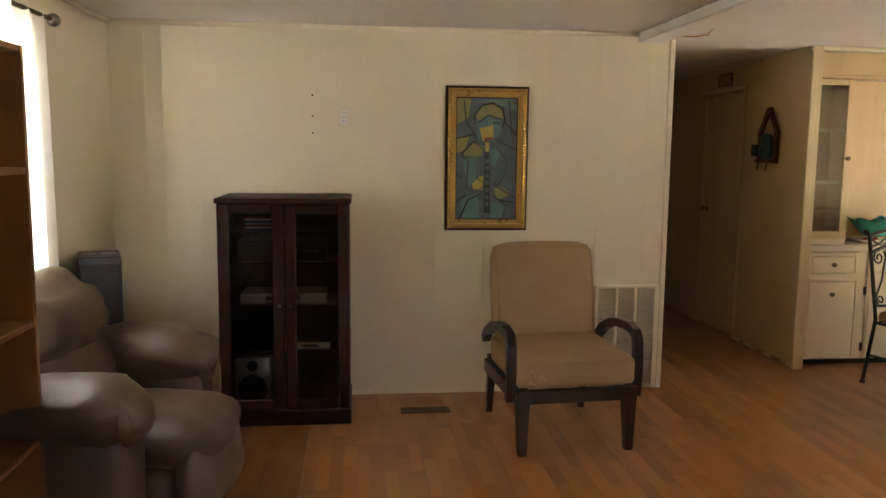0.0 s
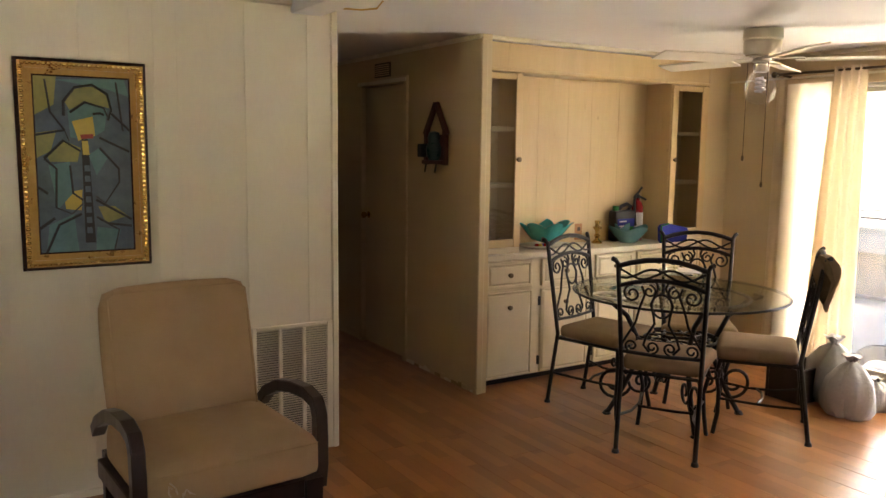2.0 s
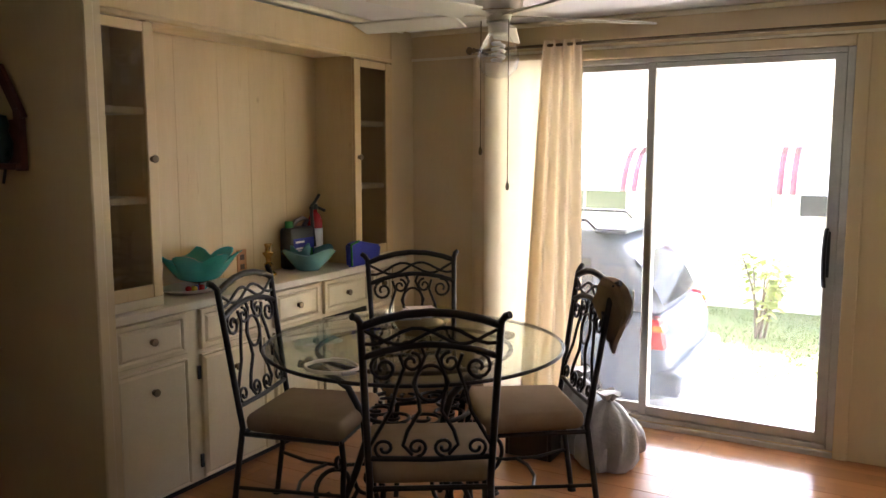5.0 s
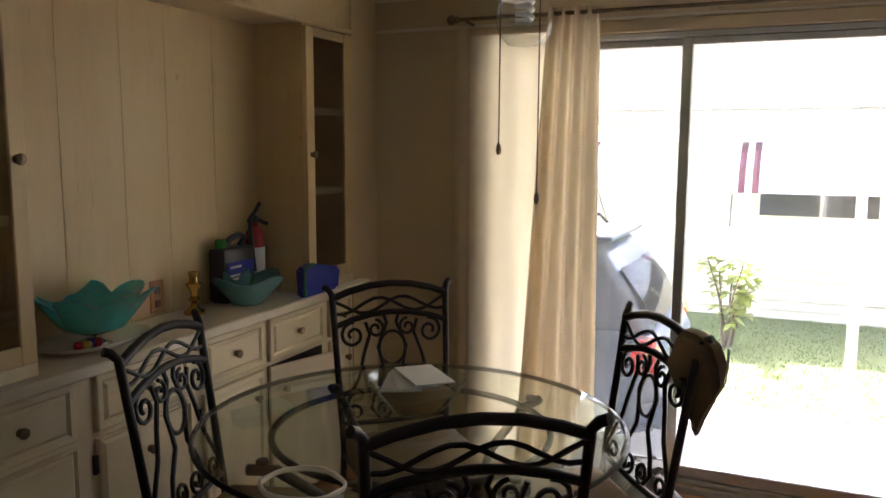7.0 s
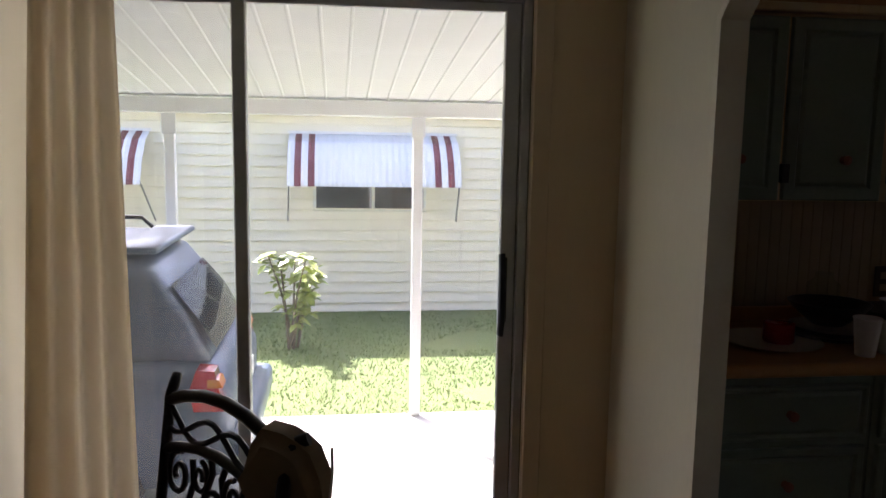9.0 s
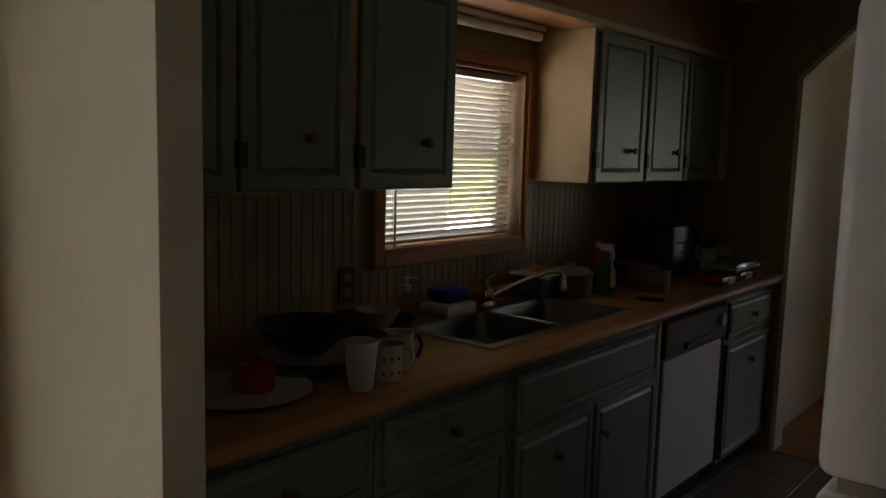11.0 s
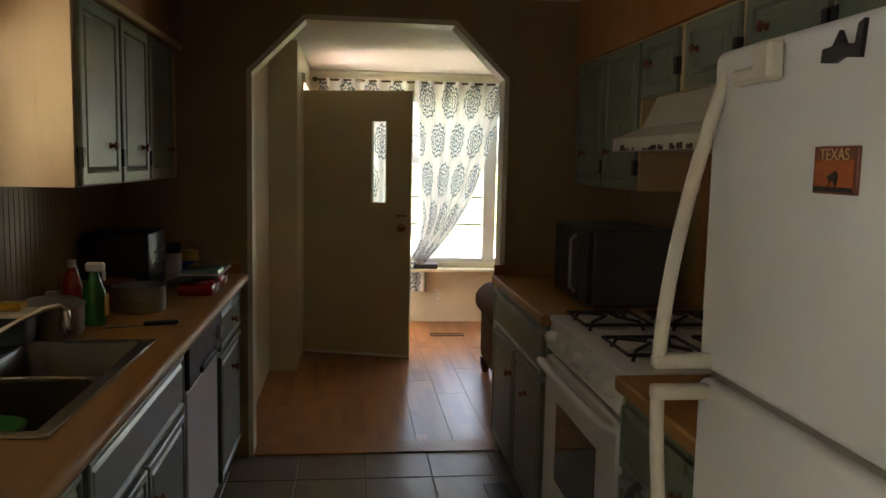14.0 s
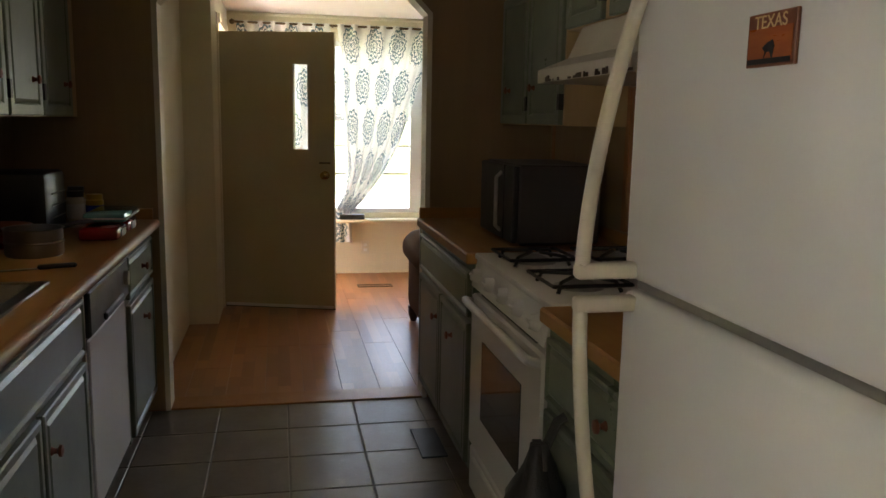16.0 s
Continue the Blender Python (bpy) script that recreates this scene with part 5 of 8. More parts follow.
part("crown", bm, HAT, hat, "floppy khaki crown with hanging flap", smooth=60)
tube("seam", [tuple(hat_turn @ Vector(p)) for p in ((0.073, 0.036, 0.965), (0.077, 0.03, 0.92), (0.072, 0.03, 0.87), (0.045, 0.016, 0.81), (0.012, 0.014, 0.74))], 0.003, OFFWHITE, hat, 6, label="pale edge seam")
lathe("snap", [(0.006, 0), (0.005, 0.003), (0, 0.003)], tuple(hat_turn @ Vector((0.014, 0.046, 0.89))), BRASS, hat, 10)


# bags by the patio door
def sack(name, x, y, r, h, mat, label, seed, tie=True):
    rng = random.Random(seed)
    ph = [rng.random() * 6 for _ in range(4)]
    root = thing(name, (x, y, 0), label, "bag")

    def crumple(a, rr, z):
        k = 1 + 0.10 * math.sin(3 * a + ph[0]) + 0.06 * math.sin(7 * a + ph[1] + z * 9) + 0.05 * math.sin(11 * a + ph[2] - z * 14)
        return rr * k, z + (0.008 * math.sin(5 * a + ph[3]) if z > 0.01 else 0)
    lathe("sack", [(r * 0.8, 0.0), (r, h * 0.12), (r * 1.02, h * 0.35), (r * 0.9, h * 0.6), (r * 0.5, h * 0.8), (r * 0.18, h * 0.88)], (x, y, 0), mat, root, 40, wave=crumple)
    if tie:
        lathe("gathered_top", [(r * 0.18, h * 0.86), (r * 0.14, h * 0.9), (r * 0.3, h * 0.97), (r * 0.42, h)], (x, y, 0), mat, root, 24, wave=crumple)
    return root


sack("rubbish_bag", 5.56, 4.22, 0.14, 0.37, BAG, "grey-white tied plastic bag on the floor", 1)
sack("shopping_bag", 5.80, 4.20, 0.09, 0.20, BAG, "small grey plastic bag by the door track", 2)
sack("paper_sack", 5.72, 4.43, 0.15, 0.42, BAG, "pale plastic sack behind the chair", 3)
tub = thing("storage_crate", (5.62, 4.58, 0), "dark low crate holding bags", "crate")
bm = bmesh.new()
for a in ((5.45, 5.80, 4.47, 4.49), (5.45, 5.80, 4.70, 4.72), (5.45, 5.47, 4.49, 4.70), (5.78, 5.80, 4.49, 4.70)):
    put_box(bm, *a, 0.0, 0.22, 0.004)
put_box(bm, 5.47, 5.78, 4.49, 4.70, 0.0, 0.012)
part("crate", bm, ESPRESSO, tub)

# ceiling fan
FX, FYY = 4.99, 4.58
fan = thing("ceiling_fan", (FX, FYY, 2.03), "cream flush-mount ceiling fan with a clear globe lamp", "fan")
lathe("housing", [(0.085, H), (0.098, H - 0.004), (0.10, H - 0.05), (0.092, H - 0.06), (0.095, H - 0.065), (0.092, H - 0.11), (0.075, H - 0.135), (0.05, H - 0.14), (0.045, H - 0.16), (0.03, H - 0.165)], (FX, FYY, 0), OFFWHITE, fan, 32)
lathe("motor_band", [(0.0775, H - 0.131), (0.080, H - 0.128), (0.078, H - 0.122)], (FX, FYY, 0), BRASS, fan, 32)
for k in range(5):
    a = radians(22 + 72 * k)
    m = Matrix.Translation((FX, FYY, H - 0.15)) @ Matrix.Rotation(a, 4, 'Z') @ Matrix.Rotation(radians(11), 4, 'X')
    bm = bmesh.new()
    put_box(bm, 0.16, 0.62, -0.062, 0.062, -0.004, 0.004, 0.003, m)
    blade = part("blade", bm, OFFWHITE, fan)
    bm = bmesh.new()
    put_prism(bm, [(0.04, -0.012), (0.12, -0.02), (0.20, -0.045), (0.215, 0), (0.20, 0.045), (0.12, 0.02), (0.04, 0.012)], 2, 0.0045, 0.010)
    bmesh.ops.transform(bm, matrix=m, verts=bm.verts)
    part("blade_iron", bm, OFFWHITE, blade)
lathe("lamp_holder", [(0.032, H - 0.165), (0.04, H - 0.175), (0.038, H - 0.205), (0.03, H - 0.21)], (FX, FYY, 0), OFFWHITE, fan, 20)
globe = lathe("globe", [(0.036, H - 0.205), (0.05, H - 0.225), (0.075, H - 0.265), (0.08, H - 0.30), (0.07, H - 0.335), (0.045, H - 0.36), (0.0, H - 0.368)], (FX, FYY, 0), GLOBE, fan, 32, label="clear glass globe")
globe.visible_shadow = False
tube("lamp_coil", [(FX + 0.022 * math.cos(k * 0.7), FYY + 0.022 * math.sin(k * 0.7), H - 0.235 - 0.0022 * k) for k in range(34)], 0.007, WHITE, fan, 6, label="spiral bulb")
for dx, dy, z in ((-0.03, 0.06, 1.643), (-0.005, -0.045, 1.513)):
    ch = tube("pull_chain", [(FX + dx, FYY + dy, H - 0.16), (FX + dx, FYY + dy, z)], 0.0022, ANTIQUE, fan, 5)
    lathe("chain_end", [(0.002, z + 0.002), (0.006, z - 0.006), (0.008, z - 0.02), (0.005, z - 0.03), (0, z - 0.031)], (FX + dx, FYY + dy, 0), ANTIQUE, ch, 10)

fan.matrix_basis = Matrix.Translation((FX + 0.01, FYY - 0.02, H - (H - 2.03) * 1.15)) @ Matrix.Diagonal((1.1, 1.1, 1.15, 1))

# dark framed plaque on the wall beside the kitchen passage
plaque = thing("wall_plaque", (3.95, 2.95, 1.55), "dark framed wall plaque hung by the passage", "plaque")
box("frame", 3.80, 4.12, 2.951, 3.005, 1.56, 2.02, ESPRESSO, plaque, bevel=0.01)

# ---- kitchen, sink side ----
def sage_front(name, y0, y1, z0, z1, x, out, parent, knob_at=None, border=0.03, label=""):
    d = raised_panel(name, y0, y1, z0, z1, x, out, 'x', GREEN_PAINT, parent, thick=0.018, border=border, label=label)
    if knob_at:
        knob(d, x + out * 0.018, knob_at[0], knob_at[1], (out, 0), 0.016, COPPER, 0.026)
    return d


def base_unit(y0, y1, xf, xb, out, label, drawer=True, doors=1, top_z=0.872):
    """A base cabinet: body, toe kick, a drawer above one or two doors. xf: its face; out: the way it faces along x."""
    u = thing("base_cabinet", ((xf + xb) / 2, (y0 + y1) / 2, 0), label, "cabinet", "kitchen base cabinets")
    box("body", min(xf, xb), max(xf, xb), y0, y1, 0.09, top_z, GREEN_PAINT, u)
    if top_z < 0.87:
        box("face_frame", min(xf, xf - out * 0.02), max(xf, xf - out * 0.02), y0, y1, top_z, 0.872, GREEN_PAINT, u)
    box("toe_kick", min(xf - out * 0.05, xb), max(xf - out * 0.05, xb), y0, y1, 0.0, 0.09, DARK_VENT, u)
    g = 0.02
    top = 0.84
    if drawer:
        sage_front("drawer_front", y0 + g, y1 - g, 0.672, top, xf, out, u, ((y0 + y1) / 2, 0.755) if doors == 1 else None, 0.02)
        top = 0.648
    step = (y1 - y0 - g) / doors
    for k in range(doors):
        a, b = y0 + g + k * step, y0 + (k + 1) * step
        sage_front("door", a, b, 0.11, top, xf, out, u, (b - 0.045 if k % 2 == 0 and doors > 1 else (a + b) / 2, top - 0.11))
    return u


EX = 5.655
base_unit(-0.505, 0.115, EX, 6.195, -1, "sage green base cabinet at the end of the worktop")
base_unit(0.80, 1.765, EX, 6.195, -1, "sage green sink cabinet with two doors", doors=2, top_z=0.735)
base_unit(1.77, 2.31, EX, 6.195, -1, "sage green base cabinet with a drawer")
base_unit(2.315, 2.86, EX, 6.195, -1, "sage green base cabinet by the passage")

dw = thing("dishwasher", (5.92, 0.45, 0), "white dishwasher with a black control panel", "dishwasher")
box("body", 5.67, 6.19, 0.135, 0.785, 0.09, 0.87, BLACK, dw)
box("door_panel", 5.645, 5.669, 0.165, 0.745, 0.125, 0.69, WHITE, dw, bevel=0.004, label="white door panel")
box("door_edge", 5.652, 5.6695, 0.14, 0.77, 0.11, 0.70, BLACK, dw, label="black door surround")
box("control_panel", 5.632, 5.669, 0.14, 0.77, 0.705, 0.85, BLACK, dw, bevel=0.006, label="black control panel")
box("handle", 5.618, 5.631, 0.30, 0.60, 0.72, 0.745, BLACK, dw, bevel=0.005)
bm = bmesh.new()
put_lathe(bm, [(0.028, 0), (0.026, 0.015), (0.0, 0.017)], sides=18)
bmesh.ops.transform(bm, matrix=Matrix.Translation((5.631, 0.22, 0.785)) @ Matrix.Rotation(radians(-90), 4, 'Y'), verts=bm.verts)
part("dial", bm, SILVER, dw, smooth=50)
box("filler_strip", 5.645, 5.70, 0.786, 0.80, 0.0, 0.87, HUTCH_PAINT, dw)
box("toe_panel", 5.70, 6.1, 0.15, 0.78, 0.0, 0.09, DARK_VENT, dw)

# worktop round the sink
SY0, SY1, SX_0, SX_1 = 0.95, 1.805, 5.692, 6.12
wt = thing("worktop", (5.9, 1.2, 0.873), "orange wood-look laminate worktop with a raised back lip", "worktop")
bm = bmesh.new()
for a in ((5.62, SX_0 + 0.02, -0.505, 2.86), (SX_1 - 0.02, 6.195, -0.505, 2.86), (SX_0 + 0.02, SX_1 - 0.02, -0.505, SY0 + 0.02), (SX_0 + 0.02, SX_1 - 0.02, SY1 - 0.02, 2.86)):
    put_box(bm, *a, 0.874, 0.915)
part("top", bm, BUTCHER, wt)
box("back_lip", 6.172, 6.194, -0.505, 2.86, 0.9155, 0.965, BUTCHER, wt, bevel=0.003)
box("end_lip", 5.63, 6.171, -0.505, -0.485, 0.9155, 0.965, BUTCHER, wt, bevel=0.003)
tube("front_edge", [(5.62, -0.505, 0.895), (5.62, 2.86, 0.895)], 0.0205, BUTCHER, wt, 10)

sink = thing("sink", (5.92, 1.35, 0.75), "double bowl stainless steel sink set in the worktop", "sink")
bm = bmesh.new()
R = 0.9165
for a in ((SX_0, SX_0 + 0.035, SY0, SY1), (SX_1 - 0.075, SX_1, SY0, SY1), (SX_0 + 0.035, SX_1 - 0.075, SY0, SY0 + 0.03), (SX_0 + 0.035, SX_1 - 0.075, SY1 - 0.03, SY1), (SX_0 + 0.035, SX_1 - 0.075, 1.37, 1.40)):
    put_box(bm, *a, R, R + 0.006)
part("rim", bm, STEEL, sink)
# Chrome beads added to draw the bright glint along rim and divider.
tube("rim_glint_bead", [(SX_0 + 0.003, SY0 + 0.02, R + 0.003), (SX_0 + 0.003, SY1 - 0.02, R + 0.003), (SX_0 + 0.02, SY1 - 0.003, R + 0.003), (SX_1 - 0.01, SY1 - 0.003, R + 0.003)], 0.0035, CHROME, sink, 8, label="bright bead added for the rim's glint")
tube("divider_glint_bead", [(SX_0 + 0.06, 1.393, R + 0.004), (SX_0 + 0.08, 1.396, R + 0.0075), (SX_1 - 0.12, 1.396, R + 0.0075), (SX_1 - 0.10, 1.393, R + 0.004)], 0.004, CHROME, sink, 8)


def basin(x0, x1, y0, y1, name):
    """An open steel bowl with rounded corners and sloping sides."""
    bm = bmesh.new()

    def ring(inset, z, r):
        out = []
        for cx, cy, a0 in ((x1 - inset - r, y1 - inset - r, 0), (x0 + inset + r, y1 - inset - r, 90), (x0 + inset + r, y0 + inset + r, 180), (x1 - inset - r, y0 + inset + r, 270)):
            for k in range(6):
                a = radians(a0 + 18 * k)
                out.append(bm.verts.new((cx + r * math.cos(a), cy + r * math.sin(a), z)))
        return out
    rows = [ring(0.0, R + 0.0065, 0.05), ring(0.004, R, 0.05), ring(0.015, 0.835, 0.055), ring(0.03, 0.808, 0.05), ring(0.06, 0.798, 0.04)]
    n = len(rows[0])
    for a, b in zip(rows, rows[1:]):
        for k in range(n):
            bm.faces.new((a[k], a[(k + 1) % n], b[(k + 1) % n], b[k]))
    bm.faces.new(rows[-1])
    return part(name, bm, BOWL_STEEL, sink, smooth=40)


basin(SX_0 + 0.03, SX_1 - 0.07, SY0 + 0.025, 1.375, "bowl")
basin(SX_0 + 0.03, SX_1 - 0.07, 1.395, SY1 - 0.025, "bowl")
faucet = thing("faucet", (6.10, 1.33, 0.92), "chrome kitchen faucet with a low arched spout", "faucet")
lathe("base", [(0.035, 0.922), (0.034, 0.93), (0.022, 0.94), (0.02, 0.985), (0.012, 0.99), (0, 0.99)], (6.09, 1.30, 0), CHROME, faucet)
tube("spout", [(6.09, 1.30, 0.95), (6.06, 1.265, 0.975), (5.995, 1.19, 1.02), (5.945, 1.135, 1.046), (5.915, 1.10, 1.050), (5.905, 1.09, 1.035)], 0.0085, CHROME, faucet, 10)
lathe("aerator", [(0.014, 0.975), (0.015, 0.98), (0.015, 1.02), (0.011, 1.035)], (5.904, 1.088, 0), CHROME, faucet, 14)
tube("lever", [(6.09, 1.30, 0.985), (6.07, 1.34, 1.03), (6.02, 1.33, 1.06)], 0.008, CHROME, faucet, 8)
tube("sprayer", [(6.09, 1.45, 0.923), (6.05, 1.44, 0.95), (5.98, 1.42, 0.985)], 0.010, CHROME, faucet, 8)
gbowl = lathe("green_dish", [(0.0, 0.80), (0.045, 0.80), (0.085, 0.855), (0.08, 0.855), (0.04, 0.808), (0, 0.806)], (5.925, 1.545, 0), GREEN_PL, sides=28)
tagged(gbowl, "green plastic dish lying in the sink", "dish")


# ---- upper cabinets ----
def upper(name_label, y0, y1, z0, z1, xf, xb, out, splits, knob_z):
    u = thing("wall_cabinet", ((xf + xb) / 2, (y0 + y1) / 2, z0), name_label, "cabinet", "kitchen wall cabinets")
    box("body", min(xf, xb), max(xf, xb), y0, y1, z0, z1, PICKLED, u, label="pale wood cabinet body")
    for a, b, ky in splits:
        sage_front("door", a, b, z0 + 0.004, z1 - 0.012, xf, out, u, (ky, knob_z), 0.045)
        hy = a + 0.004 if abs(ky - b) < abs(ky - a) else b - 0.004
        box("hinge", min(xf + out * 0.002, xf + out * 0.022), max(xf + out * 0.002, xf + out * 0.022), hy - 0.012, hy + 0.012, z0 + 0.06, z0 + 0.12, BLACK, u)
    return u


upper("sage green wall cabinet with pale wood side beyond the window", -0.50, 0.90, 1.37, 1.955, 5.93, 6.195, -1, [(0.47, 0.875, 0.60), (0.075, 0.445, 0.19), (-0.36, 0.055, -0.24)], 1.50)
upper("sage green wall cabinet before the window", 1.717, 2.86, 1.366, 1.955, 5.93, 6.195, -1, [(1.735, 2.125, 1.87), (2.16, 2.50, 2.30), (2.515, 2.85, 2.66)], 1.50)
structure(box("soffit", 5.915, 6.195, -0.505, 2.86, 1.957, H - 0.001, ORANGE_WOOD), "orange wood soffit over the wall cabinets")
structure(box("trim", 5.898, 5.914, -0.505, 2.86, 1.957, 1.985, PICKLED, bevel=0.004), "pale moulding under the soffit")
lt = thing("tube_lamp", (6.08, 1.35, 1.9), "white tube lamp under the soffit", "lamp")
tube("tube", [(6.10, 1.02, 1.915), (6.10, 1.70, 1.915)], 0.017, WHITE, lt, 10)
box("housing", 6.08, 6.12, 1.0, 1.72, 1.935, 1.956, WHITE, lt, bevel=0.004)

# window with blind
kwin = structure(new("window_1"), "kitchen window with a horizontal blind in a stained wood casing")
bm = bmesh.new()
put_box(bm, 6.19, 6.32, 0.955, 0.97, 1.15, 1.78)
put_box(bm, 6.19, 6.32, 1.74, 1.755, 1.15, 1.78)
put_box(bm, 6.19, 6.32, 0.955, 1.755, 1.78, 1.795)
put_box(bm, 6.185, 6.32, 0.955, 1.755, 1.135, 1.15)
part("lining", bm, ORANGE_WOOD, kwin, "orange stained window lining")
bm = bmesh.new()
put_box(bm, 6.175, 6.199, 0.90, 0.954, 1.09, 1.84, 0.004)
put_box(bm, 6.175, 6.199, 1.756, 1.80, 1.09, 1.84, 0.004)
put_box(bm, 6.176, 6.199, 0.954, 1.756, 1.796, 1.84, 0.004)
put_box(bm, 6.176, 6.199, 0.954, 1.756, 1.09, 1.134, 0.004)
part("casing", bm, ORANGE_WOOD, kwin, "stained wood casing")
bm = bmesh.new()
for a in ((0.971, 1.00), (1.71, 1.739)):
    put_box(bm, 6.292, 6.315, *a, 1.152, 1.778)
for z in ((1.152, 1.18), (1.45, 1.475), (1.75, 1.778)):
    put_box(bm, 6.293, 6.314, 1.0, 1.71, *z)
part("sash", bm, WHITE_METAL, kwin, "white window sash")
pane = box("pane", 6.300, 6.304, 1.0, 1.71, 1.17, 1.76, CLEAR, kwin)
pane.visible_shadow = False
blind = thing("window_blind", (6.25, 1.35, 1.15), "white slatted blind in the kitchen window", "blind")
box("head_rail", 6.235, 6.265, 0.985, 1.735, 1.752, 1.778, WHITE, blind, bevel=0.003)
box("bottom_rail", 6.238, 6.262, 0.985, 1.735, 1.157, 1.17, WHITE, blind, bevel=0.003)
bm = bmesh.new()
put_box(bm, -0.0125, 0.0125, 0.985, 1.735, -0.0008, 0.0008, m=Matrix.Rotation(radians(40), 4, 'Y'))
first = part("slat", bm, OFFWHITE, blind)
first.location = (6.25, 0, 1.185)
for k in range(1, 27):
    s2 = new("slat", first.data)
    s2.parent, s2.matrix_parent_inverse = blind, first.matrix_parent_inverse.copy()
    s2.location = (6.25, 0, 1.185 + 0.0212 * k)
for yy in (1.06, 1.36, 1.66):
    tube("ladder_cord", [(6.236, yy, 1.17), (6.236, yy, 1.755)], 0.0012, WHITE, blind, 5)
tube("wand", [(6.225, 1.66, 1.755), (6.222, 1.66, 1.09)], 0.004, OFFWHITE, blind, 6)

# bead boards behind the worktop
wains = structure(new("wainscot"), "brown beaded boards behind the kitchen worktop")
bm = bmesh.new()
put_box(bm, -0.004, 0.0, -0.0185, 0.0185, 0.966, 1.364, 0.003)
bead0 = part("bead_board", bm, DARK_PANEL, wains)
places = [-0.485 + 0.0405 * k for k in range(83)]
bead0.location = (6.2, places[0], 0)
for yy in places[1:]:
    if 0.88 < yy < 1.83:
        continue
    b2 = new("bead_board", bead0.data)
    b2.parent, b2.location = wains, (6.2, yy, 0)
bm = bmesh.new()
put_box(bm, -0.004, 0.0, -0.0185, 0.0185, 0.966, 1.09, 0.003)
low0 = part("bead_board", bm, DARK_PANEL, wains)
low = [yy for yy in places if 0.88 < yy < 1.83]
low0.location = (6.2, low[0], 0)
for yy in low[1:]:
    b2 = new("bead_board", low0.data)
    b2.parent, b2.location = wains, (6.2, yy, 0)
ok_ = thing("power_outlet", (6.19, 1.91, 1.05), "brown outlet plate on the beaded boards", "outlet")
box("plate", 6.186, 6.1955, 1.875, 1.945, 0.995, 1.11, BROWN_PL, ok_, bevel=0.003)
for z in (1.03, 1.075):
    box("socket", 6.184, 6.1862, 1.895, 1.925, z - 0.013, z + 0.013, DARK_PANEL, ok_, bevel=0.002)

# ---- things on the sink-side worktop ----
Z = 0.9155


def standing(name, profile, x, y, mat, label, category, sides=24, z=Z, group=""):
    return tagged(lathe(name, [(r, z + h) for r, h in profile], (x, y, 0), mat, sides=sides), label, category, group)


cup = standing("foam_cup", [(0.0, 0), (0.028, 0), (0.029, 0.003), (0.040, 0.112), (0.043, 0.115), (0.041, 0.118), (0.038, 0.112), (0.027, 0.006), (0, 0.006)], 5.69, 2.325, PAPER, "white foam drinking cup on the worktop", "cup")


def mug(x, y, mat, handle_mat, label, turn):
    m = thing("mug", (x, y, Z), label, "mug", "mugs by the sink")
    lathe("cup", [(0, Z), (0.036, Z), (0.04, Z + 0.006), (0.041, Z + 0.09), (0.0435, Z + 0.094), (0.038, Z + 0.092), (0.037, Z + 0.01), (0, Z + 0.008)], (x, y, 0), mat, m, 28)
    c, s = math.cos(turn), math.sin(turn)
    tube("handle", [(x + c * r, y + s * r, Z + h) for r, h in ((0.038, 0.075), (0.062, 0.078), (0.072, 0.05), (0.06, 0.022), (0.038, 0.02))], 0.006, handle_mat, m, 8)
    return m


m1 = mug(5.705, 2.225, CERAMIC, CERAMIC, "white mug with small red marks", -2.0)
for k in range(6):
    a = 2.2 + 0.5 * (k % 3)
    bm = bmesh.new()
    put_box(bm, -0.003, 0.003, -0.001, 0.001, -0.004, 0.004, m=Matrix.Translation((5.705 + 0.0415 * math.cos(a), 2.225 + 0.0415 * math.sin(a), Z + 0.025 + 0.035 * (k // 3))) @ Matrix.Rotation(a - math.pi / 2, 4, 'Z'))
    part("red_mark", bm, RED, m1)
mug(5.765, 2.12, CERAMIC, BLUE, "pale mug with a blue handle", -1.9)
for k in range(4):
    standing("plate", [(0, 0), (0.07, 0), (0.12, 0.012), (0.132, 0.018), (0.12, 0.017), (0.07, 0.006), (0, 0.006)], 5.90, 2.30, CERAMIC if k % 2 else PALE_TEAL, "dinner plate in a stack of dirty dishes", "plate", 36, Z + 0.009 * k, "stacked plates")
standing("mixing_bowl", [(0, 0), (0.05, 0), (0.11, 0.05), (0.13, 0.075), (0.125, 0.075), (0.045, 0.008), (0, 0.008)], 5.92, 2.30, BLACK, "black bowl on the stacked plates", "bowl", 32, Z + 0.045)
dish = standing("serving_plate", [(0, 0), (0.10, 0.001), (0.15, 0.014), (0.155, 0.018), (0.10, 0.008), (0, 0.007)], 5.84, 2.545, CERAMIC, "round cream plate at the worktop's end", "plate", 40)
standing("red_tin", [(0, 0), (0.045, 0), (0.048, 0.005), (0.048, 0.06), (0.042, 0.062), (0, 0.058)], 5.84, 2.52, RED, "red tin standing on the plate", "tin", 24, Z + 0.009)
pan = thing("frying_pan", (6.0, 1.98, Z), "black frying pan with a long handle", "pan")
lathe("pan", [(0, Z + 0.03), (0.10, Z + 0.03), (0.13, Z + 0.07), (0.133, Z + 0.075), (0.125, Z + 0.07), (0.098, Z + 0.036), (0, Z + 0.036)], (6.0, 1.99, 0), BLACK, pan, 36)
tube("handle", [(5.90, 2.08, Z + 0.068), (5.82, 2.145, Z + 0.093), (5.74, 2.20, Z + 0.105)], 0.012, BLACK, pan, 8, flat=0.6)
lathe("stand", [(0.06, Z), (0.06, Z + 0.03), (0, Z + 0.03)], (6.0, 1.99, 0), BLACK, pan, 16)
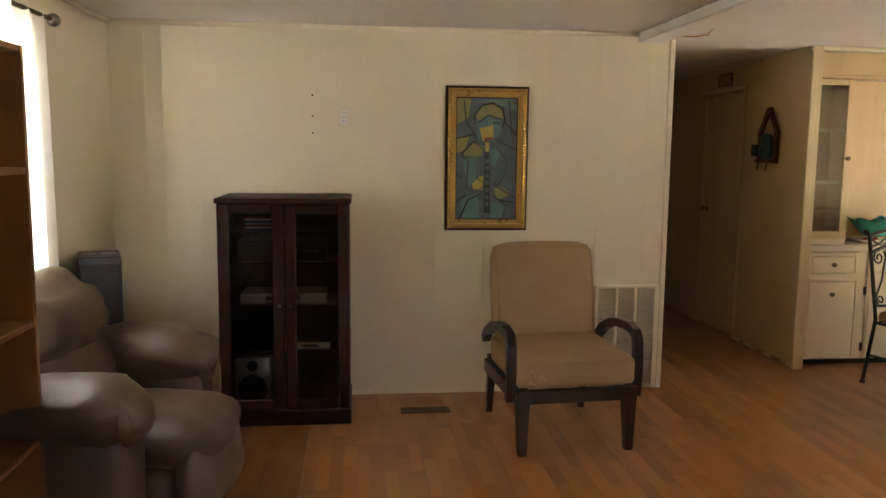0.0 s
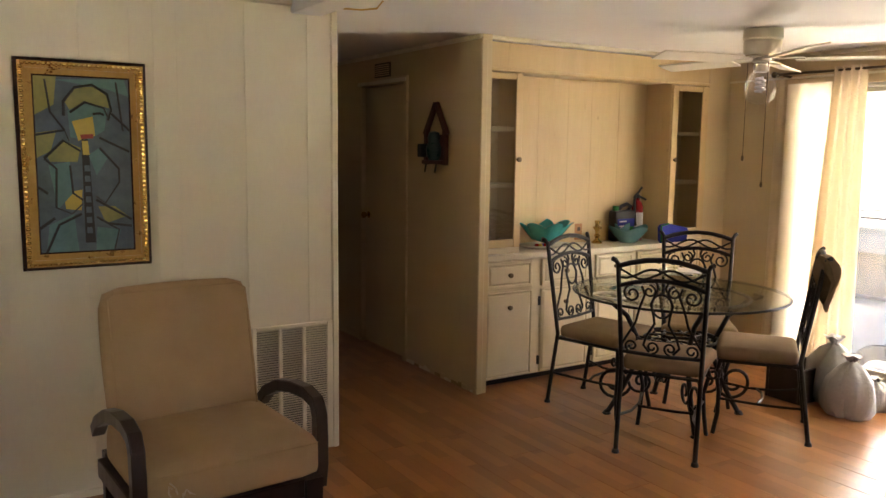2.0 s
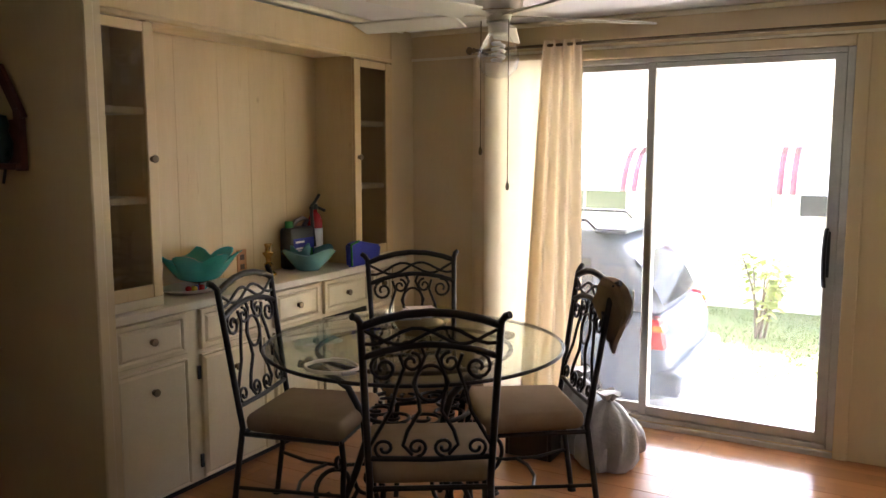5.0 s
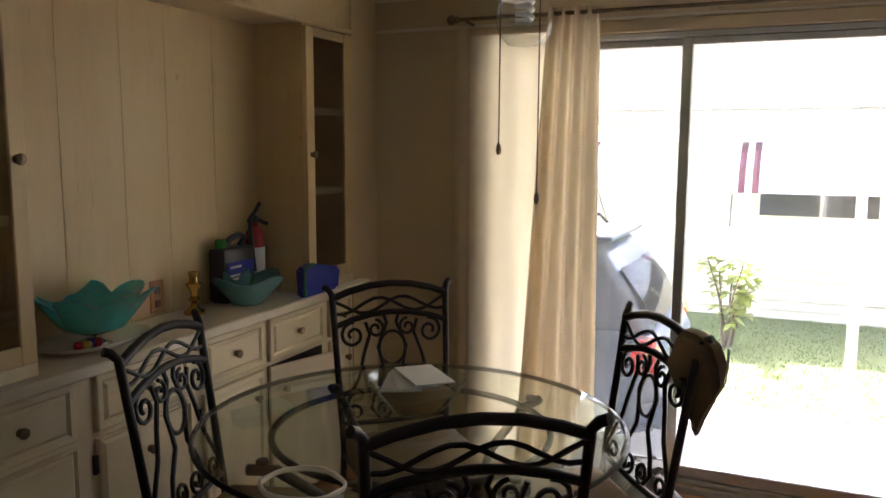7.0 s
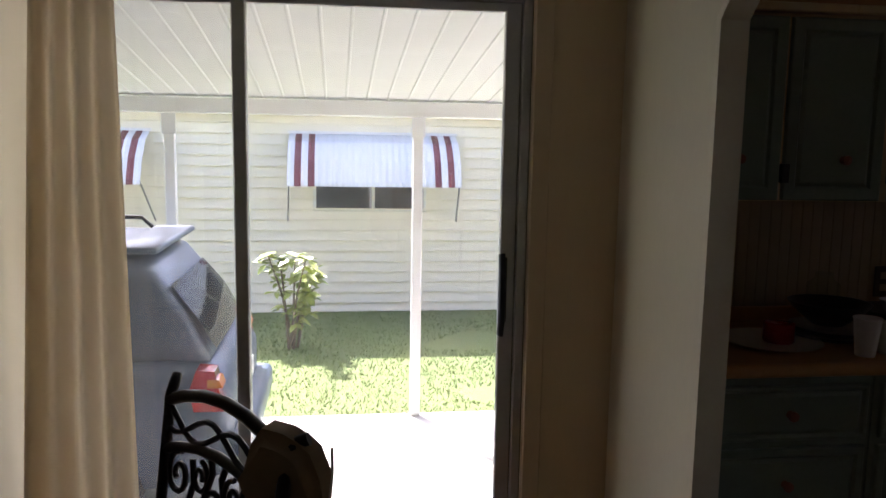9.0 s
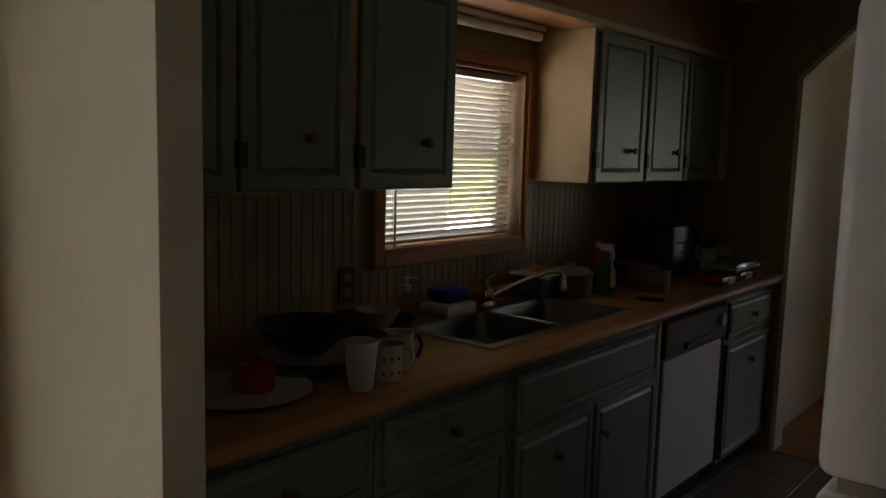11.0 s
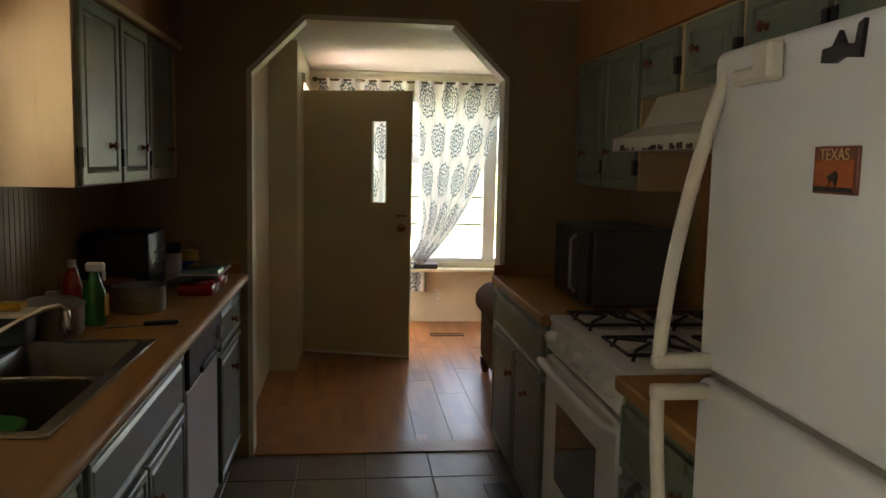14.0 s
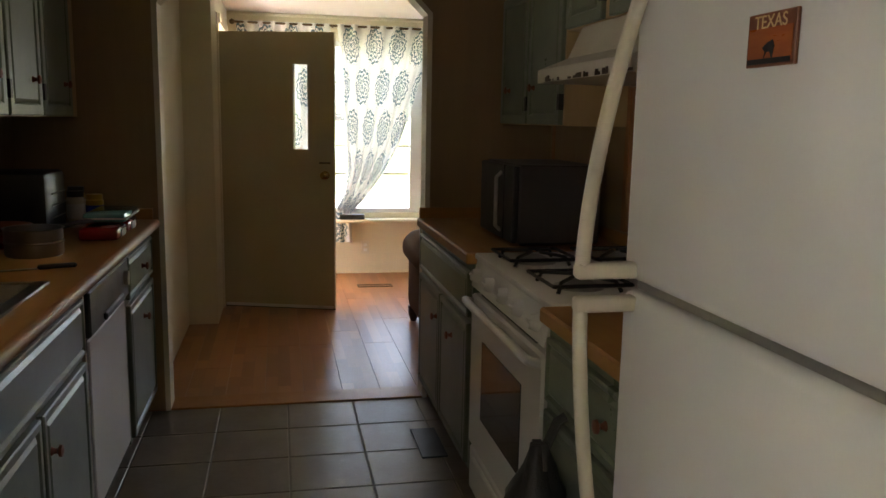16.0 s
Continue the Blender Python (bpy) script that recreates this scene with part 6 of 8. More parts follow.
pan2 = thing("saucepan_lid", (5.86, 2.14, Z), "grey bowl lying by the frying pan", "bowl")
lathe("bowl", [(0, Z + 0.085), (0.04, Z + 0.085), (0.062, Z + 0.125), (0.058, Z + 0.125), (0.036, Z + 0.09), (0, Z + 0.09)], (5.90, 2.06, 0), SILVER, pan2, 28)
lathe("foot", [(0.03, Z), (0.03, Z + 0.085), (0, Z + 0.085)], (5.90, 2.06, 0), SILVER, pan2, 14)
jar = thing("glass_jar", (6.08, 2.22, Z), "clear glass jar standing on a yellow bowl", "jar")
lathe("yellow_bowl", [(0, Z), (0.05, Z), (0.08, Z + 0.06), (0.076, Z + 0.06), (0, Z + 0.055)], (6.08, 2.22, 0), YELLOW, jar, 28, label="yellow plastic bowl")
lathe("glass", [(0.05, Z + 0.06), (0.055, Z + 0.07), (0.055, Z + 0.15), (0.03, Z + 0.17), (0.03, Z + 0.19)], (6.08, 2.22, 0), CLEAR, jar, 28, label="clear glass")
soap = thing("soap_bottle", (5.99, 1.845, Z), "clear pump soap bottle beside the sink", "bottle")
lathe("bottle", [(0, Z), (0.028, Z), (0.03, Z + 0.01), (0.028, Z + 0.10), (0.018, Z + 0.14), (0.012, Z + 0.145)], (5.955, 1.885, 0), CLEAR, soap, 20)
lathe("pump", [(0.014, Z + 0.146), (0.014, Z + 0.165), (0.005, Z + 0.168), (0.005, Z + 0.185), (0.012, Z + 0.187), (0, Z + 0.195)], (5.955, 1.885, 0), PAPER, soap, 14)
tube("nozzle", [(5.955, 1.885, Z + 0.189), (5.925, 1.87, Z + 0.186)], 0.004, PAPER, soap, 6)
caddy = thing("sponge_tray", (6.10, 1.52, Z), "white tray holding a blue sponge", "tray")
bm = bmesh.new()
put_box(bm, 6.03, 6.16, 1.44, 1.60, Z + 0.008, Z + 0.05, 0.012, seg=2)
part("tray", bm, CERAMIC, caddy, smooth=40)
bm = bmesh.new()
put_box(bm, 6.045, 6.15, 1.46, 1.58, Z + 0.05, Z + 0.10, 0.018, seg=2)
part("sponge", bm, BLUE, caddy, "dark blue sponge cloth", smooth=40)
pot = thing("slow_cooker", (6.02, 0.86, Z), "grey pot with a lid behind the sink", "pot")
lathe("pot", [(0, Z), (0.085, Z), (0.09, Z + 0.01), (0.092, Z + 0.085), (0.098, Z + 0.09), (0, Z + 0.095)], (6.03, 0.83, 0), STEEL, pot, 32)
lathe("lid", [(0.095, Z + 0.093), (0.07, Z + 0.108), (0.02, Z + 0.113), (0.018, Z + 0.13), (0, Z + 0.132)], (6.03, 0.83, 0), SILVER, pot, 32)
tubb = thing("food_tub", (6.08, 0.98, Z), "clear plastic tub with sponges on its lid", "tub")
bm = bmesh.new()
put_box(bm, 6.02, 6.16, 0.945, 1.06, Z + 0.007, Z + 0.09, 0.014, seg=2)
part("tub", bm, TUB_BLUE, tubb, smooth=40)
box("lid", 6.012, 6.168, 0.938, 1.067, Z + 0.09, Z + 0.102, PAPER, tubb, bevel=0.004)
box("sponge", 6.05, 6.12, 0.96, 1.02, Z + 0.102, Z + 0.125, YELLOW, tubb, bevel=0.006)
spray = thing("spray_bottle", (5.945, 0.70, Z), "green spray bottle with a white trigger head", "bottle")
lathe("bottle", [(0, Z), (0.036, Z), (0.038, Z + 0.01), (0.036, Z + 0.11), (0.02, Z + 0.15), (0.014, Z + 0.175)], (5.945, 0.70, 0), GREEN_PL, spray, 22)
bm = bmesh.new()
put_box(bm, 5.91, 5.97, 0.687, 0.713, Z + 0.175, Z + 0.205, 0.006)
put_box(bm, 5.908, 5.918, 0.693, 0.707, Z + 0.145, Z + 0.178, 0.003)
part("trigger_head", bm, PAPER, spray)
box("label", 5.9045, 5.9085, 0.68, 0.72, Z + 0.03, Z + 0.10, YELLOW, spray, label="yellow label patch")
rb = thing("sauce_bottle", (6.06, 0.56, Z), "red sauce bottle with a white cap", "bottle")
lathe("bottle", [(0, Z), (0.03, Z), (0.032, Z + 0.12), (0.014, Z + 0.17)], (6.06, 0.56, 0), RED, rb, 20)
lathe("cap", [(0.015, Z + 0.17), (0.013, Z + 0.195), (0, Z + 0.196)], (6.06, 0.56, 0), PAPER, rb, 14)
pp = thing("steel_saucepan", (5.85, 0.45, Z), "stacked stainless steel saucepans with a black handle", "saucepan")
lathe("pan", [(0, Z), (0.085, Z), (0.09, Z + 0.008), (0.09, Z + 0.042), (0.094, Z + 0.046), (0.09, Z + 0.05), (0.088, Z + 0.05), (0.09, Z + 0.056), (0.09, Z + 0.088), (0.095, Z + 0.092), (0.088, Z + 0.092), (0.086, Z + 0.055), (0, Z + 0.055)], (5.866, 0.455, 0), STEEL, pp, 36)
tube("handle", [(5.80, 0.38, Z + 0.083), (5.76, 0.31, Z + 0.09), (5.73, 0.24, Z + 0.085)], 0.010, BLACK, pp, 8, flat=0.6)
rbowl = standing("red_bowl", [(0, 0), (0.05, 0), (0.11, 0.055), (0.106, 0.055), (0.045, 0.007), (0, 0.007)], 6.02, 0.28, RED, "red bowl at the back of the worktop", "bowl", 32)
standing("clay_bowl", [(0, 0), (0.05, 0), (0.10, 0.05), (0.096, 0.05), (0.045, 0.007), (0, 0.007)], 6.02, 0.28, COPPER, "brown bowl inside the red bowl", "bowl", 32, Z + 0.03)
# Boxy stand-in for unclear dark clutter; the oven form is made up.
dark = thing("toaster_oven", (6.02, 0.0, Z), "black box with bars standing in for dark clutter", "toaster oven")
bm = bmesh.new()
put_box(bm, 5.90, 6.16, -0.12, 0.16, Z + 0.015, Z + 0.25, 0.02, seg=2)
part("body", bm, BLACK, dark, smooth=40)
for k in range(3):
    tube("rack_bar", [(5.895, -0.09, Z + 0.08 + 0.045 * k), (5.895, 0.10, Z + 0.08 + 0.045 * k)], 0.003, STEEL, dark, 6)
for fx in (5.93, 6.13):
    for fy in (-0.09, 0.13):
        lathe("foot", [(0.012, Z), (0.012, Z + 0.02)], (fx, fy, 0), BLACK, dark, 10)
for k, (xx, yy, mt, h, cap) in enumerate(((5.90, -0.26, CERAMIC, 0.15, BLACK), (5.84, -0.33, YELLOW, 0.13, YELLOW), (5.92, -0.36, YELLOW, 0.16, BLACK), (6.0, -0.30, BLACK, 0.2, BLACK))):
    j = thing("spice_jar", (xx, yy, Z), "spice and powder container in the worktop corner", "jar", "jars in the corner")
    lathe("jar", [(0, Z), (0.034, Z), (0.036, Z + 0.006), (0.036, Z + h * 0.8), (0.03, Z + h * 0.84)], (xx, yy, 0), mt, j, 22)
    lathe("cap", [(0.033, Z + h * 0.84), (0.033, Z + h), (0, Z + h)], (xx, yy, 0), cap, j, 20)
    lathe("label", [(0.0366, Z + h * 0.25), (0.0366, Z + h * 0.65)], (xx, yy, 0), BLUE if k == 1 else PAPER, j, 22)
egg = thing("egg_carton", (5.76, -0.05, Z), "pale blue foam egg carton on the meat trays", "carton")
bm = bmesh.new()
put_box(bm, 5.66, 5.82, -0.30, 0.0, Z + 0.045, Z + 0.085, 0.014, seg=2)
part("carton", bm, PALE_TEAL, egg, smooth=40)
box("lid_edge", 5.655, 5.825, -0.305, 0.005, Z + 0.06, Z + 0.066, PAPER, egg)
for k in range(2):
    tr = thing("meat_tray", (5.74, -0.02 + 0.12 * k, Z), "red wrapped food tray on the worktop", "tray", "food trays")
    bm = bmesh.new()
    put_box(bm, 5.66, 5.80, -0.28 + 0.24 * k, -0.06 + 0.22 * k, Z, Z + 0.043, 0.012, seg=2)
    part("tray", bm, RED, tr, smooth=40)
    box("label", 5.655, 5.659, -0.20 + 0.22 * k, -0.12 + 0.22 * k, Z + 0.008, Z + 0.035, PAPER, tr)
knife = thing("kitchen_knife", (5.73, 0.52, Z), "knife with a dark handle on the worktop", "knife")
km = Matrix.Translation((5.785, 0.728, Z)) @ Matrix.Rotation(radians(20), 4, 'Z')
for nm, a, mt in (("blade", (0.0, 0.12, -0.011, 0.011, 0.001, 0.004), STEEL), ("handle", (-0.11, 0.0, -0.012, 0.012, 0.0, 0.014), BLACK)):
    bm = bmesh.new()
    put_box(bm, *a, 0.001 if nm == "blade" else 0.005, m=km)
    part(nm, bm, mt, knife)

# ---- kitchen, stove side ----
WX = 4.38
base_unit(-0.505, 0.545, WX, 3.745, 1, "sage green base cabinet under the microwave", doors=2)
nb = base_unit(1.385, 2.215, WX, 3.745, 1, "sage green base cabinet between stove and refrigerator")
for a, b in ((-0.505, 0.552), (1.378, 2.215)):
    w2 = thing("worktop", (4.08, (a + b) / 2, 0.873), "short orange laminate worktop beside the stove", "worktop")
    box("top", 3.745, 4.41, a, b, 0.873, 0.914, BUTCHER, w2, bevel=0.006)
    box("back_lip", 3.745, 3.765, a, b, 0.9145, 0.965, BUTCHER, w2, bevel=0.003)
    if a < 0:
        box("end_lip", 3.766, 4.40, a, a + 0.02, 0.9145, 0.965, BUTCHER, w2, bevel=0.003)

stove = thing("stove", (4.08, 0.96, 0), "white gas stove with black grates and white knobs", "stove")
Y0, Y1 = 0.560, 1.370
box("body", 3.775, 4.385, Y0, Y1, 0.02, 0.895, WHITE, stove, label="white enamel body")
for fx in (3.82, 4.34):
    for fy in (Y0 + 0.05, Y1 - 0.05):
        lathe("foot", [(0.018, 0.0), (0.018, 0.025)], (fx, fy, 0), BLACK, stove, 10)
bm = bmesh.new()
put_box(bm, 3.775, 4.415, Y0 - 0.003, Y1 + 0.003, 0.896, 0.918, 0.006, seg=2)
part("cooktop", bm, WHITE, stove, smooth=40)
box("back_guard", 3.775, 3.835, Y0, Y1, 0.919, 1.10, WHITE, stove, bevel=0.015)
bm = bmesh.new()
put_prism(bm, [(4.386, 0.80), (4.425, 0.80), (4.405, 0.895), (4.386, 0.895)], 1, Y0, Y1)
cp = part("control_panel", bm, WHITE, stove)
for k in range(5):
    yy = Y0 + 0.08 + k * 0.163
    bm = bmesh.new()
    put_lathe(bm, [(0.026, 0), (0.024, 0.014), (0.019, 0.03), (0.0, 0.031)], sides=18)
    put_box(bm, -0.004, 0.004, -0.019, 0.019, 0.028, 0.036, 0.002)
    bmesh.ops.transform(bm, matrix=Matrix.Translation((4.416, yy, 0.848)) @ Matrix.Rotation(radians(78), 4, 'Y'), verts=bm.verts)
    part("control_knob", bm, WHITE, cp, smooth=50)
bm = bmesh.new()
for k in range(22):
    yy = Y0 + 0.10 + k * 0.028
    put_box(bm, 4.386, 4.412, yy, yy + 0.018, 0.783, 0.797)
part("vent_slots", bm, BLACK, stove, "black vent slots")
od = box("oven_door", 4.386, 4.425, Y0 + 0.008, Y1 - 0.008, 0.215, 0.775, WHITE, stove, bevel=0.008, label="white oven door")
box("oven_window", 4.4255, 4.428, Y0 + 0.18, Y1 - 0.18, 0.36, 0.64, CAR_GLASS, od, bevel=0.001, label="dark oven window")
tube("oven_handle", [(4.42, Y0 + 0.03, 0.745), (4.455, Y0 + 0.035, 0.755), (4.46, Y0 + 0.12, 0.757), (4.46, Y1 - 0.12, 0.757), (4.455, Y1 - 0.035, 0.755), (4.42, Y1 - 0.03, 0.745)], 0.014, WHITE, od, 10)
dr = box("drawer", 4.386, 4.42, Y0 + 0.008, Y1 - 0.008, 0.035, 0.205, WHITE, stove, bevel=0.008, label="white bottom drawer")
box("drawer_grip", 4.4205, 4.432, Y0 + 0.08, Y1 - 0.08, 0.165, 0.185, WHITE, dr, bevel=0.005)
for bx in (3.97, 4.26):
    for by in (Y0 + 0.20, Y1 - 0.20):
        br = lathe("burner", [(0.075, 0.9185), (0.07, 0.922), (0.045, 0.922), (0.045, 0.934), (0.03, 0.94), (0, 0.94)], (bx, by, 0), SILVER, stove, 20, label="grey burner cap")
        bm = bmesh.new()
        r = 0.115
        for k in range(4):
            a = math.pi / 4 + math.pi / 2 * k
            put_tube(bm, [(bx + r * 1.15 * math.cos(a), by + r * 1.15 * math.sin(a), 0.920), (bx + r * math.cos(a), by + r * math.sin(a), 0.948), (bx + 0.02 * math.cos(a), by + 0.02 * math.sin(a), 0.955)], 0.006, 6)
        put_tube(bm, [(bx + s * r, by + t * r, 0.944) for s, t in ((1, 1), (-1, 1), (-1, -1), (1, -1))], 0.006, 6, closed=True)
        part("grate", bm, BLACK, br, "black iron grate", smooth=50)

stove.matrix_basis = Matrix.Translation((4.045, 0.96, 0))

hood = thing("range_hood", (3.95, 0.92, 1.52), "cream range hood with chipped front edge", "range hood")
bm = bmesh.new()
put_prism(bm, [(3.745, 1.52), (4.16, 1.52), (4.16, 1.565), (4.05, 1.61), (4.0, 1.72), (3.745, 1.72)], 1, 0.53, 1.30)
part("canopy", bm, OFFWHITE, hood)
rng = random.Random(9)
bm = bmesh.new()
for k in range(26):
    yy = 0.54 + 0.74 * rng.random()
    put_box(bm, 4.1602, 4.1615, yy, yy + rng.uniform(0.01, 0.04), 1.522, 1.522 + rng.uniform(0.006, 0.022))
part("chipped_paint", bm, BROWN_PL, hood, "rusty chips along the edge", kind="stuff")
upper("sage green wall cabinet over the microwave", -0.50, 0.38, 1.372, 1.955, 4.0, 3.745, 1, [(-0.46, -0.055, -0.31), (-0.04, 0.365, -0.31 + 0.36)], 1.525)
upper("short sage green wall cabinet over the range hood", 0.382, 1.185, 1.722, 1.955, 4.0, 3.745, 1, [(0.40, 0.735, 0.50), (0.80, 1.165, 0.90)], 1.845)
upper("short sage green wall cabinet over the refrigerator", 1.187, 2.86, 1.722, 1.955, 4.0, 3.745, 1, [(1.21, 1.60, 1.33), (1.63, 2.0, 1.9), (2.03, 2.42, 2.1), (2.45, 2.84, 2.7)], 1.845)
structure(box("soffit", 3.745, 4.015, -0.505, 2.86, 1.957, H - 0.001, ORANGE_WOOD), "orange wood soffit over the wall cabinets")
wains2 = structure(new("wainscot"), "orange beaded boards behind the stove")
bm = bmesh.new()
put_box(bm, 0.0, 0.004, -0.0185, 0.0185, 0.966, 1.52, 0.003)
bead1 = part("bead_board", bm, ORANGE_WOOD, wains2)
bead1.location = (3.74, -0.46, 0)
for k in range(1, 66):
    yy = -0.46 + 0.0405 * k
    if yy < 0.36:
        continue
    b2 = new("bead_board", bead1.data)
    b2.parent, b2.location = wains2, (3.74, yy, 0)

mw = thing("microwave", (4.03, 0.2, 0.914), "grey microwave oven with a dark glass door", "microwave")
bm = bmesh.new()
put_box(bm, 3.86, 4.185, -0.05, 0.44, 0.925, 1.225, 0.008)
part("case", bm, CASE_GREY, mw, "grey metal case")
box("door", 4.1855, 4.21, -0.045, 0.31, 0.93, 1.22, BLACK, mw, bevel=0.005, label="black glass door")
box("control_panel", 4.1855, 4.208, 0.315, 0.437, 0.93, 1.22, BLACK, mw, bevel=0.004)
tube("handle", [(4.21, 0.28, 0.96), (4.232, 0.28, 0.98), (4.232, 0.28, 1.17), (4.21, 0.28, 1.19)], 0.008, SILVER, mw, 8)
for fx in (3.89, 4.15):
    for fy in (0.0, 0.39):
        lathe("foot", [(0.012, 0.9145), (0.012, 0.926)], (fx, fy, 0), BLACK, mw, 10)

fr = thing("refrigerator", (4.2, 2.56, 0), "white top-freezer refrigerator with bowed handles and magnets", "refrigerator")
FY0, FY1, FX_ = 2.235, 2.77, 4.58
box("body", 3.79, 4.495, FY0 + 0.005, FY1 - 0.005, 0.02, 1.632, WHITE, fr, bevel=0.006, label="white cabinet")
bm = bmesh.new()
put_box(bm, 4.50, FX_, FY0, FY1, 1.165, 1.638, 0.016, seg=3)
fd = part("freezer_door", bm, WHITE, fr, "white freezer door", smooth=40)
bm = bmesh.new()
put_box(bm, 4.50, FX_, FY0, FY1, 0.09, 1.15, 0.016, seg=3)
ld = part("fridge_door", bm, WHITE, fr, "white refrigerator door", smooth=40)
box("gasket", 4.496, 4.56, FY0 + 0.012, FY1 - 0.012, 1.1505, 1.1645, ALU, fr, label="grey door gap")
box("kick_plate", 4.45, 4.50, FY0 + 0.01, FY1 - 0.01, 0.02, 0.088, BLACK, fr)
for fx in (3.85, 4.42):
    for fy in (FY0 + 0.06, FY1 - 0.06):
        lathe("foot", [(0.018, 0.0), (0.018, 0.024)], (fx, fy, 0), BLACK, fr, 10)


def bow_handle(z_gap, z_end, parent):
    """A flat bowed grip, deepest at the gap between the doors."""
    pts = []
    for k in range(15):
        f = k / 14
        out = 0.080 * (1 - f ** 1.7)
        pts.append((FX_ - 0.004 + out, 2.272, z_gap + (z_end - z_gap) * f))
    bm = bmesh.new()
    put_tube(bm, pts, 0.0105, 10)
    s = 1 if z_end > z_gap else -1
    put_box(bm, FX_ - 0.004, FX_ + 0.086, 2.261, 2.284, min(z_gap - 0.004 * s, z_gap + 0.018 * s), max(z_gap - 0.004 * s, z_gap + 0.018 * s), 0.004)
    part("handle", bm, OFFWHITE, parent, "bowed ivory handle", smooth=50)


bow_handle(1.175, 1.60, fd)
bow_handle(1.142, 0.55, ld)
lock = thing("door_latch", (4.585, 2.40, 1.6), "ivory plastic latch stuck on the freezer door", "latch")
bm = bmesh.new()
put_box(bm, FX_ + 0.0005, FX_ + 0.022, 2.335, 2.435, 1.578, 1.60, 0.005)
put_box(bm, FX_ + 0.0005, FX_ + 0.024, 2.395, 2.437, 1.578, 1.628, 0.005)
part("latch", bm, OFFWHITE, lock)
mag1 = thing("black_magnet", (FX_, 2.55, 1.6), "black cut-out magnet on the freezer door", "magnet")
bm = bmesh.new()
put_prism(bm, [(2.520, 1.588), (2.545, 1.585), (2.560, 1.590), (2.590, 1.586), (2.594, 1.626), (2.584, 1.622), (2.580, 1.602), (2.562, 1.604), (2.552, 1.620), (2.540, 1.604), (2.522, 1.603)], 0, FX_ + 0.0005, FX_ + 0.006)
part("cut_out", bm, BLACK, mag1)
mag2 = thing("souvenir_magnet", (FX_, 2.56, 1.47), "square orange souvenir magnet reading TEXAS", "magnet")
box("card", FX_ + 0.0005, FX_ + 0.005, 2.514, 2.605, 1.438, 1.498, COPPER, mag2, bevel=0.001, label="dark orange card")
SUNSET = material("sunset_print", (0.50, 0.14, 0.02), (0.30, 0.05, 0.015), rough=0.3, scale=12, stretch=(1, 0.6, 3), fine=40, bump=0)
box("picture", FX_ + 0.0052, FX_ + 0.006, 2.519, 2.600, 1.444, 1.481, SUNSET, mag2)
box("dark_base", FX_ + 0.0061, FX_ + 0.0066, 2.519, 2.600, 1.441, 1.447, BLACK, mag2)
bm = bmesh.new()
put_prism(bm, [(2.550, 1.446), (2.553, 1.454), (2.547, 1.459), (2.556, 1.464), (2.566, 1.467), (2.570, 1.460), (2.566, 1.446), (2.562, 1.454), (2.555, 1.454)], 0, FX_ + 0.0061, FX_ + 0.0068)
part("silhouette", bm, BLACK, mag2, "small dark cut-out shape")
cu = bpy.data.curves.new("letters", 'FONT')
cu.body, cu.size, cu.align_x, cu.extrude = "TEXAS", 0.021, 'CENTER', 0.0003
letters = new("letters", cu)
cu.materials.append(material("cream_print", (0.75, 0.55, 0.28), rough=0.4, bump=0))
letters.matrix_basis = Matrix.Translation((FX_ + 0.0062, 2.5595, 1.4805)) @ Matrix.Rotation(radians(90), 4, 'Z') @ Matrix.Rotation(radians(90), 4, 'X')
letters.parent = mag2
letters.matrix_parent_inverse = mag2.matrix_basis.inverted()
mag2.scale = (1, 0.88, 0.88)

hb = thing("hanging_bag", (4.42, 1.62, 0.4), "dark grey plastic bag hung on the cabinet door", "bag")
lathe("sack", [(0.03, 0.28), (0.07, 0.32), (0.085, 0.40), (0.07, 0.50), (0.035, 0.58), (0.02, 0.64)], (4.475, 1.60, 0), BIN, hb, 32,
      wave=lambda a, r, z: (r * (1 + 0.22 * math.sin(3 * a + z * 20) + 0.12 * math.sin(7 * a - z * 33)), z))
tube("handles", [(4.46, 1.60, 0.62), (4.43, 1.60, 0.69), (4.41, 1.60, 0.70)], 0.012, BIN, hb, 6)
kv = thing("floor_register", (4.42, 0.07, 0.0), "black floor register by the base cabinet", "register")
box("grille", 4.39, 4.50, -0.08, 0.23, 0.0, 0.008, BLACK, kv, bevel=0.002)

# ---- living room ----
art = thing("framed_painting", (1.525, 5.29, 1.04), "cubist teal and yellow painting in an ornate gilt frame", "painting")
PX0, PX1, PZ0, PZ1, PY = 1.268, 1.781, 1.039, 1.918, 5.299


def frame_ring(inset0, d0, inset1, d1, mat, name, label=""):
    """One moulding step of the frame, mitred round the picture."""
    bm = bmesh.new()
    a = [(PX0 + inset0, PZ0 + inset0), (PX1 - inset0, PZ0 + inset0), (PX1 - inset0, PZ1 - inset0), (PX0 + inset0, PZ1 - inset0)]
    b = [(PX0 + inset1, PZ0 + inset1), (PX1 - inset1, PZ0 + inset1), (PX1 - inset1, PZ1 - inset1), (PX0 + inset1, PZ1 - inset1)]
    for k in range(4):
        n = (k + 1) % 4
        p = [(*a[k], d0), (*a[n], d0), (*b[n], d1), (*b[k], d1)]
        f = [bm.verts.new((x, PY - d, z)) for x, z, d in p]
        g = [bm.verts.new((x, PY, z)) for x, z, d in p]
        bm.faces.new(f)
        bm.faces.new(g[::-1])
        for i in range(4):
            bm.faces.new((f[i], g[i], g[(i + 1) % 4], f[(i + 1) % 4]))
    return part(name, bm, mat, art, label)


